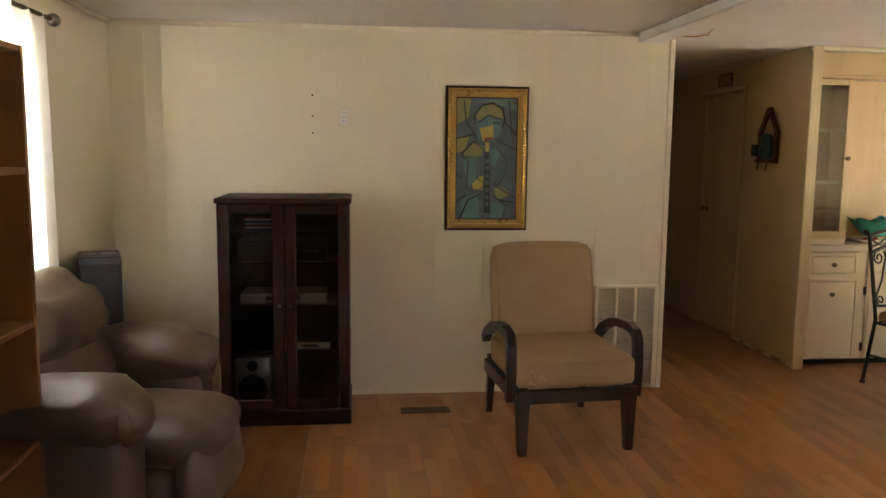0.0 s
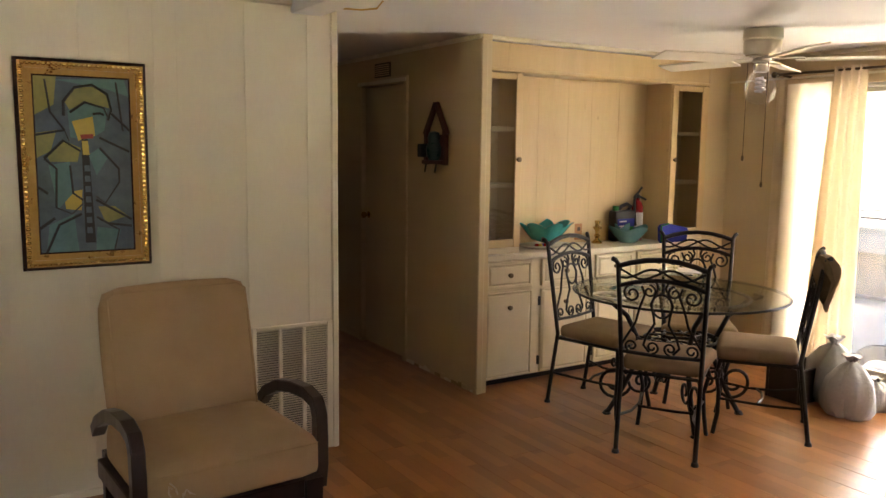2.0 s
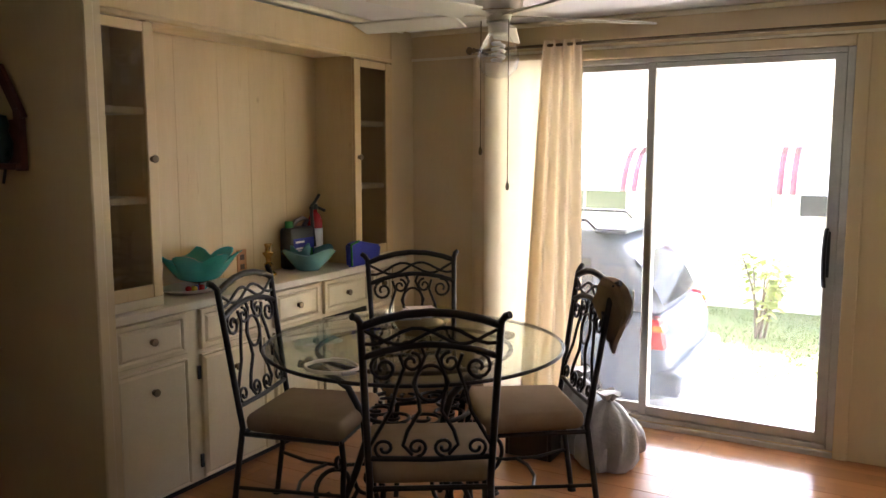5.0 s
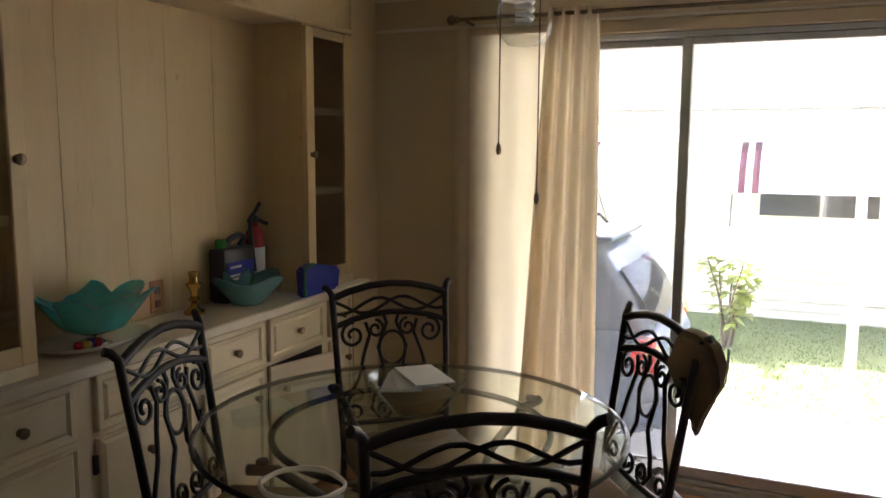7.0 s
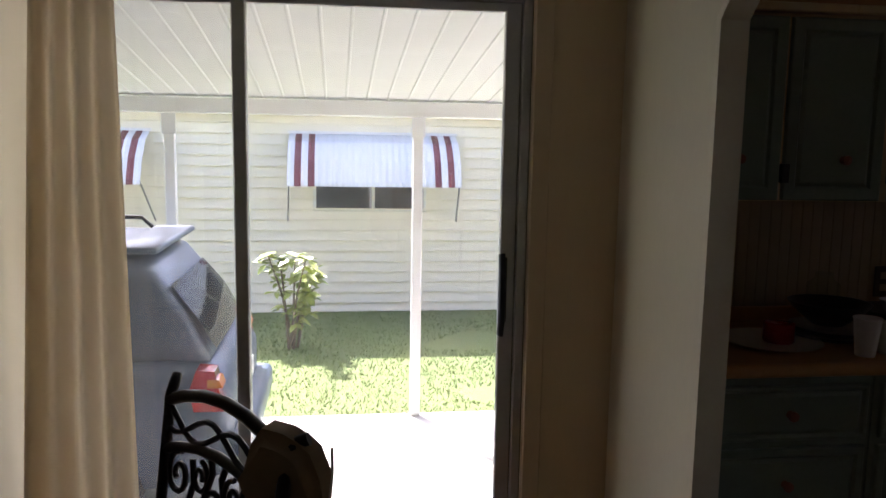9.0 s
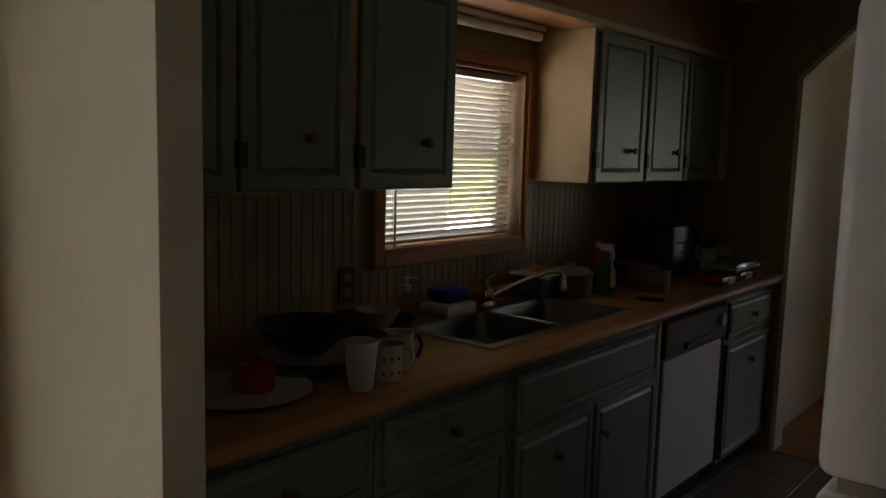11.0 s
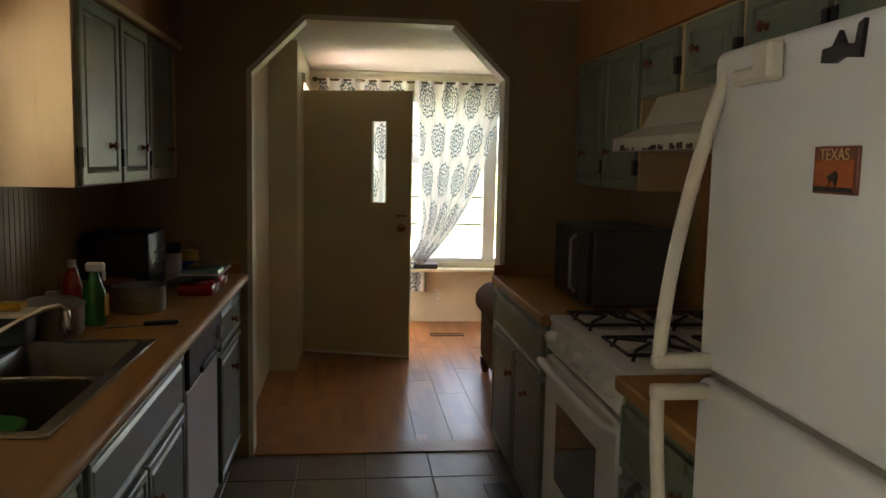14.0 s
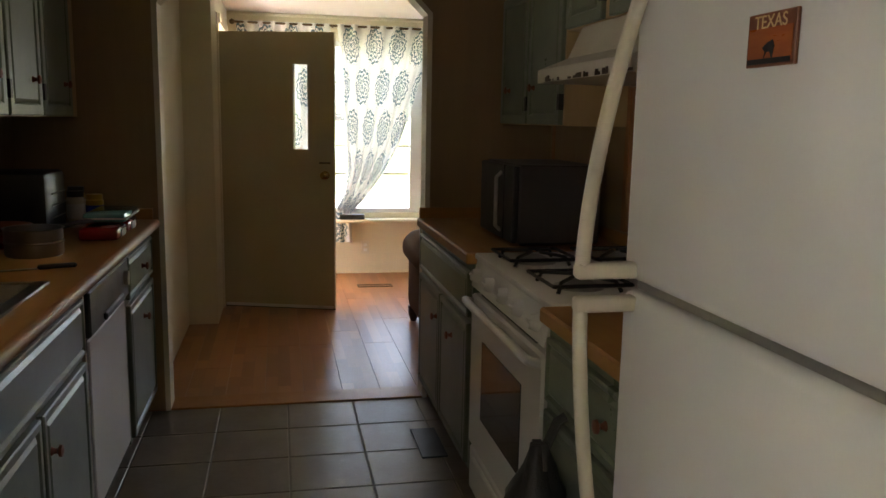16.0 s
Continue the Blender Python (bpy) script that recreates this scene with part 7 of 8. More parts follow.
frame_ring(0.0, 0.018, 0.014, 0.034, MAHOGANY, "outer_moulding", "dark outer edge")
frame_ring(0.014, 0.034, 0.042, 0.026, GILT, "gilt_moulding", "gilt moulding")
frame_ring(0.042, 0.018, 0.066, 0.012, GILT, "inner_moulding", "gold inner slip")
frame_ring(0.066, 0.012, 0.072, 0.008, MAHOGANY, "slip")
bm = bmesh.new()
put_box(bm, -0.009, 0.009, -0.006, 0.006, -0.007, 0.007, 0.004)
bead = part("frame_bead", bm, BRASS, art)
bead.matrix_parent_inverse = art.matrix_basis.inverted()
spots = []
for k in range(24):
    f = (k + 0.5) / 24
    spots += [(PX0 + 0.024 + (PX1 - PX0 - 0.048) * f, PZ0 + 0.024), (PX0 + 0.024 + (PX1 - PX0 - 0.048) * f, PZ1 - 0.024)]
for k in range(42):
    f = (k + 0.5) / 42
    spots += [(PX0 + 0.024, PZ0 + 0.03 + (PZ1 - PZ0 - 0.06) * f), (PX1 - 0.024, PZ0 + 0.03 + (PZ1 - PZ0 - 0.06) * f)]
bead.location = (spots[0][0], PY - 0.032, spots[0][1])
for x, z in spots[1:]:
    b2 = new("frame_bead", bead.data)
    b2.parent, b2.matrix_parent_inverse = art, art.matrix_basis.inverted()
    b2.location = (x, PY - 0.032, z)


def paint(name, a, b):
    return material(name, a, b, rough=0.55, scale=14, fine=45, bump=0.3, contrast=0.9)


P_TEAL, P_BLUE = paint("oil_teal", (0.12, 0.26, 0.24), (0.05, 0.12, 0.12)), paint("oil_blue_grey", (0.11, 0.16, 0.18), (0.04, 0.06, 0.085))
P_YEL, P_DARK = paint("oil_ochre", (0.62, 0.42, 0.06), (0.34, 0.28, 0.07)), paint("oil_black", (0.012, 0.012, 0.012), (0.02, 0.02, 0.018))
P_OLIVE, P_RED = paint("oil_olive", (0.34, 0.30, 0.08), (0.13, 0.15, 0.06)), paint("oil_red", (0.35, 0.05, 0.03), (0.25, 0.04, 0.02))
CX0, CX1, CZ0, CZ1 = PX0 + 0.070, PX1 - 0.070, PZ0 + 0.070, PZ1 - 0.070
box("canvas", CX0, CX1, PY - 0.004, PY - 0.001, CZ0, CZ1, P_BLUE, art, label="blue-grey painted canvas")


def patch(pts, mat, d=0.0052):
    bm = bmesh.new()
    put_prism(bm, [(CX0 + (CX1 - CX0) * u, CZ1 - (CZ1 - CZ0) * v) for u, v in pts], 1, PY - d, PY - 0.0042)
    return part("paint_patch", bm, mat, art)


def stroke(pts, w=0.006):
    w *= 1.25
    bm = bmesh.new()
    put_tube(bm, [(CX0 + (CX1 - CX0) * u, PY - 0.0085, CZ1 - (CZ1 - CZ0) * v) for u, v in pts], w, 6, flat=0.35)
    return part("brush_line", bm, P_DARK, art, smooth=60)


patch([(0, 0), (0.24, 0), (0.20, 0.16), (0, 0.22)], P_OLIVE)
patch([(0.22, 0.02), (0.95, 0.0), (1, 0.10), (0.75, 0.06)], P_TEAL)
patch([(0, 0.32), (0.22, 0.30), (0.15, 0.42), (0, 0.46)], P_OLIVE)
patch([(0.30, 0.13), (0.42, 0.06), (0.62, 0.05), (0.76, 0.10), (0.78, 0.17), (0.55, 0.14), (0.38, 0.20)], P_OLIVE, 0.0056)
patch([(0.34, 0.19), (0.55, 0.14), (0.76, 0.18), (0.72, 0.30), (0.52, 0.36), (0.36, 0.34)], P_TEAL, 0.0060)
patch([(0.38, 0.25), (0.60, 0.22), (0.62, 0.33), (0.44, 0.36)], P_YEL, 0.0064)
patch([(0.46, 0.325), (0.60, 0.32), (0.60, 0.345), (0.47, 0.35)], P_RED, 0.0068)
patch([(0.10, 0.44), (0.28, 0.36), (0.46, 0.40), (0.42, 0.48), (0.14, 0.48)], P_OLIVE, 0.0056)
patch([(0.12, 0.50), (0.34, 0.48), (0.36, 0.66), (0.20, 0.75)], P_TEAL, 0.0056)
patch([(0.26, 0.66), (0.46, 0.64), (0.44, 0.76), (0.28, 0.75)], P_YEL, 0.0054)
patch([(0.54, 0.44), (0.66, 0.40), (0.74, 0.46), (0.62, 0.56)], P_TEAL, 0.0062)
patch([(0.62, 0.54), (0.80, 0.50), (0.84, 0.60), (0.70, 0.70), (0.60, 0.66)], P_BLUE, 0.0062)
patch([(0.62, 0.74), (0.80, 0.74), (0.94, 0.80), (0.70, 0.84)], P_OLIVE, 0.0056)
patch([(0.10, 0.84), (0.36, 0.78), (0.40, 1.0), (0.06, 1.0)], P_TEAL, 0.0056)
patch([(0.60, 0.86), (0.86, 0.88), (0.78, 1.0), (0.58, 1.0)], P_TEAL, 0.0056)
patch([(0.47, 0.35), (0.54, 0.35), (0.58, 0.95), (0.47, 0.95)], P_DARK, 0.0070)
for k in range(7):
    v = 0.50 + 0.06 * k
    patch([(0.49, v), (0.545, v), (0.55, v + 0.035), (0.49, v + 0.035)], P_BLUE, 0.0078)
patch([(0.475, 0.36), (0.54, 0.36), (0.55, 0.44), (0.48, 0.44)], P_YEL, 0.0080)
stroke([(0.30, 0.22), (0.30, 0.14), (0.42, 0.06), (0.60, 0.04), (0.76, 0.09), (0.80, 0.18), (0.76, 0.24)], 0.008)
stroke([(0.36, 0.20), (0.52, 0.14), (0.72, 0.17), (0.76, 0.22)], 0.006)
stroke([(0.60, 0.205), (0.68, 0.20), (0.72, 0.21)], 0.006)
for line in ([(0, 0.33), (0.30, 0.30), (0.34, 0.36)], [(0.12, 0.02), (0.16, 0.20), (0.30, 0.30)], [(0.08, 0.46), (0.28, 0.36), (0.46, 0.42)], [(0.08, 0.46), (0.20, 0.52), (0.18, 0.74), (0.34, 0.78), (0.46, 0.72)],
             [(0.0, 0.62), (0.10, 0.66)], [(0.34, 0.50), (0.36, 0.66), (0.46, 0.70)], [(0.66, 0.40), (0.86, 0.52), (0.86, 0.60), (0.70, 0.72), (0.60, 0.68)], [(0.60, 0.70), (0.98, 0.82)], [(0.72, 0.84), (0.98, 0.86)],
             [(0.44, 0.78), (0.20, 0.84), (0.06, 1.0)], [(0.60, 0.80), (0.84, 0.88), (0.78, 1.0)], [(0.0, 0.86), (0.16, 0.80)], [(0.66, 0.34), (0.98, 0.42)], [(0.80, 0.20), (1.0, 0.30)], [(0.86, 0.02), (0.92, 0.30)]):
    stroke(line, 0.0055)

outl = thing("wall_outlet", (0.658, 5.296, 1.66), "white outlet plate high on the wall", "outlet")
box("plate", 0.619, 0.696, 5.293, 5.2965, 1.66, 1.775, OFFWHITE, outl, bevel=0.001)
for z in (1.695, 1.742):
    sk = box("socket", 0.641, 0.674, 5.2905, 5.2925, z - 0.014, z + 0.014, WHITE, outl)
    for dx in (-0.006, 0.006):
        box("slot", 0.6575 + dx - 0.0015, 0.6575 + dx + 0.0015, 5.2898, 5.2904, z - 0.006, z + 0.006, BLACK, sk)
for z in (1.847, 1.725, 1.625):
    n_ = lathe("screw_hole", [(0.006, 0), (0.006, 0.002), (0, 0.002)], (0, 0, 0), DARK_VENT, sides=10)
    n_.matrix_basis = Matrix.Translation((0.469, 5.2995, z)) @ Matrix.Rotation(radians(90), 4, 'X')
    tagged(n_, "dark empty screw hole in the wall", "screw hole", "screw holes")

grille = thing("return_air_grille", (2.45, 5.295, 0.0), "cream louvred return air grille at the floor", "grille")
GX0, GX1, GZ0, GZ1 = 2.238, 2.662, 0.012, 0.685
bm = bmesh.new()
put_box(bm, GX0, GX0 + 0.022, 5.283, 5.299, GZ0, GZ1, 0.003)
put_box(bm, GX1 - 0.03, GX1, 5.283, 5.299, GZ0, GZ1, 0.003)
put_box(bm, GX0 + 0.022, GX1 - 0.03, 5.284, 5.299, GZ1 - 0.02, GZ1, 0.003)
put_box(bm, GX0 + 0.022, GX1 - 0.03, 5.284, 5.299, GZ0, GZ0 + 0.02, 0.003)
for x in (GX0 + 0.135, GX0 + 0.26):
    put_box(bm, x, x + 0.018, 5.282, 5.299, GZ0 + 0.02, GZ1 - 0.02, 0.003)
part("frame", bm, TRIM, grille)
box("backing", GX0 + 0.02, GX1 - 0.028, 5.2975, 5.2995, GZ0 + 0.01, GZ1 - 0.01, DARK_VENT, grille)
bm = bmesh.new()
put_box(bm, GX0 + 0.022, GX1 - 0.03, -0.006, 0.006, -0.0012, 0.0012, m=None)
for v in bm.verts:
    v.co.z -= v.co.y * 0.9
sl = part("louvre", bm, TRIM, grille)
for k in range(52):
    s2 = sl if k == 0 else new("louvre", sl.data)
    s2.parent, s2.matrix_parent_inverse = grille, grille.matrix_basis.inverted()
    s2.location = (0, 5.291, GZ0 + 0.028 + 0.0122 * k)

reg = thing("floor_register", (1.13, 4.950, 0), "brown metal floor register before the wall", "register")
bm = bmesh.new()
for a in ((0.985, 1.275, 4.905, 4.920), (0.985, 1.275, 4.985, 5.000), (0.985, 1.0, 4.920, 4.985), (1.26, 1.275, 4.920, 4.985)):
    put_box(bm, *a, 0.0, 0.006)
for k in range(14):
    put_box(bm, 1.006 + k * 0.018, 1.013 + k * 0.018, 4.920, 4.985, 0.0, 0.004)
part("grille", bm, BROWN_PL, reg)
# Thin black sheet under the bars; the open shaft's shade is its colour.
box("duct_shade", 1.0, 1.26, 4.920, 4.985, 0.0002, 0.001, BLACK, reg)

# media cabinet
mc = thing("media_cabinet", (0.33, 5.1, 0), "dark mahogany media cabinet with two glass doors", "cabinet")
M0, M1, MF, MB, MT = -0.015, 0.69, 4.755, 5.25, 1.265
box("side", M0, M0 + 0.02, MF + 0.02, MB, 0.0, MT - 0.03, MAHOGANY, mc)
box("side", M1 - 0.02, M1, MF + 0.02, MB, 0.0, MT - 0.03, MAHOGANY, mc)
box("back", M0 + 0.02, M1 - 0.02, MB - 0.012, MB, 0.06, MT - 0.03, BLACK, mc)
bm = bmesh.new()
put_box(bm, M0 - 0.012, M1 + 0.012, MF - 0.005, MB, MT - 0.03, MT, 0.008, seg=2)
part("top", bm, MAHOGANY, mc, smooth=40)
bm = bmesh.new()
put_box(bm, M0 - 0.008, M1 + 0.008, MF - 0.004, MB, 0.0, 0.085, 0.006)
part("plinth", bm, MAHOGANY, mc)
for z in (0.40, 0.66, 0.90, 1.07):
    box("shelf", M0 + 0.02, M1 - 0.02, MF + 0.06, MB - 0.012, z - 0.009, z + 0.009, MAHOGANY, mc)
MID = (M0 + M1) / 2
for a, b, kn in ((M0, MID - 0.002, -1), (MID + 0.002, M1, 1)):
    bm = bmesh.new()
    w = 0.062
    put_box(bm, a, a + w, MF, MF + 0.02, 0.09, MT - 0.032, 0.007)
    put_box(bm, b - w, b, MF, MF + 0.02, 0.09, MT - 0.032, 0.007)
    put_box(bm, a + w, b - w, MF + 0.001, MF + 0.019, MT - 0.032 - 0.055, MT - 0.032, 0.006)
    put_box(bm, a + w, b - w, MF + 0.001, MF + 0.019, 0.09, 0.15, 0.006)
    d = part("door", bm, MAHOGANY, mc, "mahogany framed glass door")
    pn = box("pane", a + w, b - w, MF + 0.008, MF + 0.012, 0.15, MT - 0.087, DARK_GLASS, d, label="dark glass pane")
    pn.visible_shadow = False
    knob(d, MID + kn * 0.03, MF, 0.68, (0, -1), 0.011, BLACK)


def device(name, x0, x1, z, h, mat, label, depth=0.22, y=None):
    y = y or MF + 0.075
    t = thing(name, ((x0 + x1) / 2, y, z), label, "electronics")
    box("case", x0, x1, y, y + depth, z + 0.006, z + h, mat, t, bevel=0.004)
    box("display", x0 + (x1 - x0) * 0.3, x0 + (x1 - x0) * 0.7, y - 0.0025, y - 0.0005, z + h * 0.4, z + h * 0.75, BLACK, t)
    for fx in (x0 + 0.02, x1 - 0.02):
        box("foot", fx - 0.01, fx + 0.01, y + 0.02, y + 0.04, z, z + 0.006, BLACK, t)
    for k in range(3):
        lathe("button", [(0.006, 0), (0.005, 0.004), (0, 0.004)], (0, 0, 0), SILVER, t, 8).matrix_basis = Matrix.Translation((x0 + (x1 - x0) * (0.76 + 0.07 * k), y - 0.0005, z + h * 0.5)) @ Matrix.Rotation(radians(90), 4, 'X')
    return t


device("disc_player", 0.09, 0.56, 0.669, 0.065, SILVER, "silver disc player on the cabinet shelf")
device("stereo_receiver", 0.08, 0.56, 0.909, 0.12, BLACK, "black stereo receiver on the cabinet shelf")
device("game_console", 0.36, 0.58, 0.409, 0.045, SILVER, "slim silver player on the lower shelf")
for k in range(7):
    dd = box("disc_case", 0.12, 0.26, 4.86, 4.98, 1.080 + 0.011 * k, 1.090 + 0.011 * k, (BLUE, PAPER, RED, SILVER)[k % 4], bevel=0.001)
    tagged(dd, "stacked disc case on the upper shelf", "disc case", "disc cases")
spk = thing("boxed_speaker", (0.15, 4.9, 0.085), "silver stereo loudspeaker with a round cone", "speaker")
bm = bmesh.new()
put_box(bm, 0.05, 0.25, 4.83, 5.0, 0.086, 0.37, 0.012, seg=2)
part("case", bm, SILVER, spk, smooth=40)
for z, r in ((0.19, 0.082), (0.325, 0.03)):
    bm = bmesh.new()
    put_lathe(bm, [(r, 0), (r, 0.006), (r * 0.85, 0.007), (r * 0.4, -0.01), (r * 0.3, 0.004), (0, 0.01)], sides=28)
    bmesh.ops.transform(bm, matrix=Matrix.Translation((0.15, 4.829, z)) @ Matrix.Rotation(radians(90), 4, 'X'), verts=bm.verts)
    part("cone", bm, BLACK, spk, "black speaker cone", smooth=50)

# tower speaker
ts = thing("tower_speaker", (-0.55, 4.76, 0), "tall black tower loudspeaker in the corner", "speaker")
m = Matrix.Translation((-0.56, 4.55, 0)) @ Matrix.Rotation(radians(18), 4, 'Z')
box("cabinet", -0.10, 0.10, -0.13, 0.14, 0.03, 0.995, BLACK, ts, bevel=0.008, m=m, label="black cabinet")
box("grille", -0.09, 0.09, -0.145, -0.131, 0.05, 0.96, DARK_VENT, ts, bevel=0.004, m=m, label="black cloth grille")
box("plinth", -0.12, 0.12, -0.15, 0.16, 0.0, 0.03, BLACK, ts, bevel=0.006, m=m)
for k in (-1, 1):
    bm = bmesh.new()
    put_lathe(bm, [(0.035, 0), (0.035, 0.003), (0.025, 0.003), (0.02, -0.004), (0, -0.004)], sides=20)
    bmesh.ops.transform(bm, matrix=m @ Matrix.Translation((k * 0.045, 0.0, 0.996)), verts=bm.verts)
    part("top_vent", bm, SILVER, ts, smooth=40)
tube("cable", [(-0.62, 4.69, 0.72), (-0.66, 4.72, 0.76), (-0.69, 4.77, 0.74)], 0.005, BLACK, ts, 6)


# ---- upholstered seats ----
def cushion(name, x0, x1, y0, y1, z0, z1, r, mat, parent, puff=0.02, label="", m=None, seg=4, crease=0.0):
    """A padded block: rounded edges, swollen faces, a few creases."""
    bm = bmesh.new()
    put_box(bm, x0, x1, y0, y1, z0, z1)
    bmesh.ops.subdivide_edges(bm, edges=bm.edges[:], cuts=7, use_grid_fill=True)
    c = Vector(((x0 + x1) / 2, (y0 + y1) / 2, (z0 + z1) / 2))
    hx, hy, hz = (x1 - x0) / 2, (y1 - y0) / 2, (z1 - z0) / 2
    for v in bm.verts:
        d = v.co - c
        u = [d.x / hx, d.y / hy, d.z / hz]
        core = Vector([max(-h + r, min(h - r, q)) for h, q in ((hx, d.x), (hy, d.y), (hz, d.z))])
        off = d - core
        if off.length > 1e-6:
            off = off.normalized() * r
        d = core + off
        f = [1 - q * q for q in u]
        d.x += math.copysign(puff, u[0]) * (abs(u[0]) > 0.98) * f[1] * f[2]
        d.y += math.copysign(puff, u[1]) * (abs(u[1]) > 0.98) * f[0] * f[2]
        d.z += math.copysign(puff, u[2]) * (abs(u[2]) > 0.98) * f[0] * f[1]
        if crease:
            d += off * crease * noise.noise((c + d) * 7.0) * 6
        v.co = c + d
    if m:
        bmesh.ops.transform(bm, matrix=m, verts=bm.verts)
    return part(name, bm, mat, parent, label, smooth=70)


# armchair, facing the room
ac = thing("armchair", (1.8, 4.7, 0), "tan microfibre armchair with curved espresso wood arms", "armchair")
bm = bmesh.new()


def taper_leg(x, y0, y1, z1, name="leg", lean=0.0, top=0.055, bot=0.032):
    bm = bmesh.new()
    a = [bm.verts.new((x + sx * bot / 2, y0 + sy * bot / 2, 0.0)) for sx, sy in ((-1, -1), (1, -1), (1, 1), (-1, 1))]
    b = [bm.verts.new((x + sx * top / 2, y1 + sy * top / 2, z1)) for sx, sy in ((-1, -1), (1, -1), (1, 1), (-1, 1))]
    bm.faces.new(a[::-1])
    bm.faces.new(b)
    for k in range(4):
        bm.faces.new((a[k], a[(k + 1) % 4], b[(k + 1) % 4], b[k]))
    return part(name, bm, ESPRESSO, ac)


bm.free()
AX0, AX1 = 1.495, 2.125
for x in (AX0 + 0.03, AX1 - 0.03):
    taper_leg(x, 4.385, 4.40, 0.335, top=0.07, bot=0.04)
    taper_leg(x, 5.08, 5.02, 0.36, top=0.05, bot=0.032)
box("front_rail", AX0 + 0.066, AX1 - 0.066, 4.375, 4.415, 0.265, 0.335, ESPRESSO, ac, bevel=0.004)
box("back_rail", AX0 + 0.056, AX1 - 0.056, 5.0, 5.035, 0.265, 0.335, ESPRESSO, ac, bevel=0.004)
for x in (AX0 - 0.003, AX1 + 0.003):
    box("side_rail", x - 0.02, x + 0.02, 4.43, 5.0, 0.27, 0.345, ESPRESSO, ac, bevel=0.004)
for s, x in ((-1, AX0 - 0.024), (1, AX1 + 0.024)):
    pts = [(x, 4.44, 0.27), (x, 4.425, 0.36), (x, 4.425, 0.46), (x, 4.43, 0.555), (x, 4.455, 0.60), (x, 4.53, 0.618), (x, 4.65, 0.612), (x, 4.78, 0.585), (x, 4.90, 0.53), (x, 4.97, 0.47)]
    bm = bmesh.new()
    wide = []
    for i, p in enumerate(pts):
        q0, q1 = Vector(pts[max(i - 1, 0)]), Vector(pts[min(i + 1, len(pts) - 1)])
        d = (q1 - q0).normalized()
        nrm = Vector((0, -d.z, d.y)) * 0.024
        c = Vector(p)
        wide.append([bm.verts.new(c + nrm + Vector((sx * 0.024, 0, 0))) for sx in (-1, 1)] + [bm.verts.new(c - nrm + Vector((sx * 0.024, 0, 0))) for sx in (1, -1)])
    for a, b in zip(wide, wide[1:]):
        for k in range(4):
            bm.faces.new((a[k], a[(k + 1) % 4], b[(k + 1) % 4], b[k]))
    bm.faces.new(wide[0][::-1])
    bm.faces.new(wide[-1])
    bmesh.ops.bevel(bm, geom=bm.edges[:], offset=0.004, segments=1, affect='EDGES')
    part("arm", bm, ESPRESSO, ac, "curved dark wood arm")
seat = cushion("seat_cushion", AX0 + 0.0, AX1 - 0.0, 4.36, 4.99, 0.337, 0.50, 0.045, SUEDE, ac, 0.015, "tan seat cushion with worn corner")
tube("piping", [(AX0 + 0.02, 4.362, 0.475), (MID * 0 + 1.81, 4.352, 0.482), (AX1 - 0.02, 4.362, 0.475)], 0.004, SUEDE, seat, 6)
mb = Matrix.Translation((0, 4.93, 0.44)) @ Matrix.Rotation(radians(-13), 4, 'X')
backc = cushion("backrest", AX0 + 0.02, AX1 - 0.02, -0.06, 0.06, 0.0, 0.575, 0.05, SUEDE, ac, 0.012, "tan padded backrest", m=mb)
tube("piping", [tuple(mb @ Vector(p)) for p in ((AX0 + 0.035, -0.058, 0.02), (AX0 + 0.035, -0.058, 0.53), (AX0 + 0.07, -0.058, 0.555), (AX1 - 0.07, -0.058, 0.555), (AX1 - 0.035, -0.058, 0.53), (AX1 - 0.035, -0.058, 0.02))], 0.004, SUEDE, backc, 6)
PALE = material("worn_pale_fabric", (0.58, 0.47, 0.33), (0.40, 0.28, 0.16), rough=0.95, scale=40, fine=200, bump=0.3)
bm = bmesh.new()
rng = random.Random(8)
for k in range(10):
    x, z = AX0 + 0.05 + 0.08 * rng.random(), 0.36 + 0.09 * rng.random()
    put_tube(bm, [(x, 4.352, z), (x + rng.uniform(-.015, .015), 4.348, z + 0.012), (x + rng.uniform(-.02, .02), 4.353, z - 0.01)], 0.0025, 5)
part("frayed_patch", bm, PALE, seat, "pale frayed worn patch")

ac.matrix_basis = Matrix.Translation((1.808, 4.56, 0)) @ Matrix.Rotation(radians(4.5), 4, 'Z')

# leather recliner, facing the middle of the room
rc = thing("recliner", (0, 0, 0), "brown leather recliner with rolled arms", "recliner")
# built facing +x about its own middle, then turned into place
cushion("base", -0.36, 0.34, -0.30, 0.30, 0.05, 0.30, 0.05, LEATHER, rc, 0.01)
cushion("seat", -0.25, 0.46, -0.27, 0.27, 0.28, 0.46, 0.075, LEATHER, rc, 0.035, crease=0.05)
cushion("footrest", 0.32, 0.46, -0.27, 0.27, 0.06, 0.40, 0.06, LEATHER, rc, 0.03, crease=0.05)
mb = Matrix.Translation((-0.20, 0, 0.43)) @ Matrix.Rotation(radians(-17), 4, 'Y')
cushion("backrest", -0.11, 0.11, -0.33, 0.33, -0.05, 0.34, 0.09, LEATHER, rc, 0.05, m=mb, crease=0.06)
cushion("headrest", -0.12, 0.16, -0.35, 0.35, 0.20, 0.54, 0.135, LEATHER, rc, 0.05, m=mb, crease=0.06)
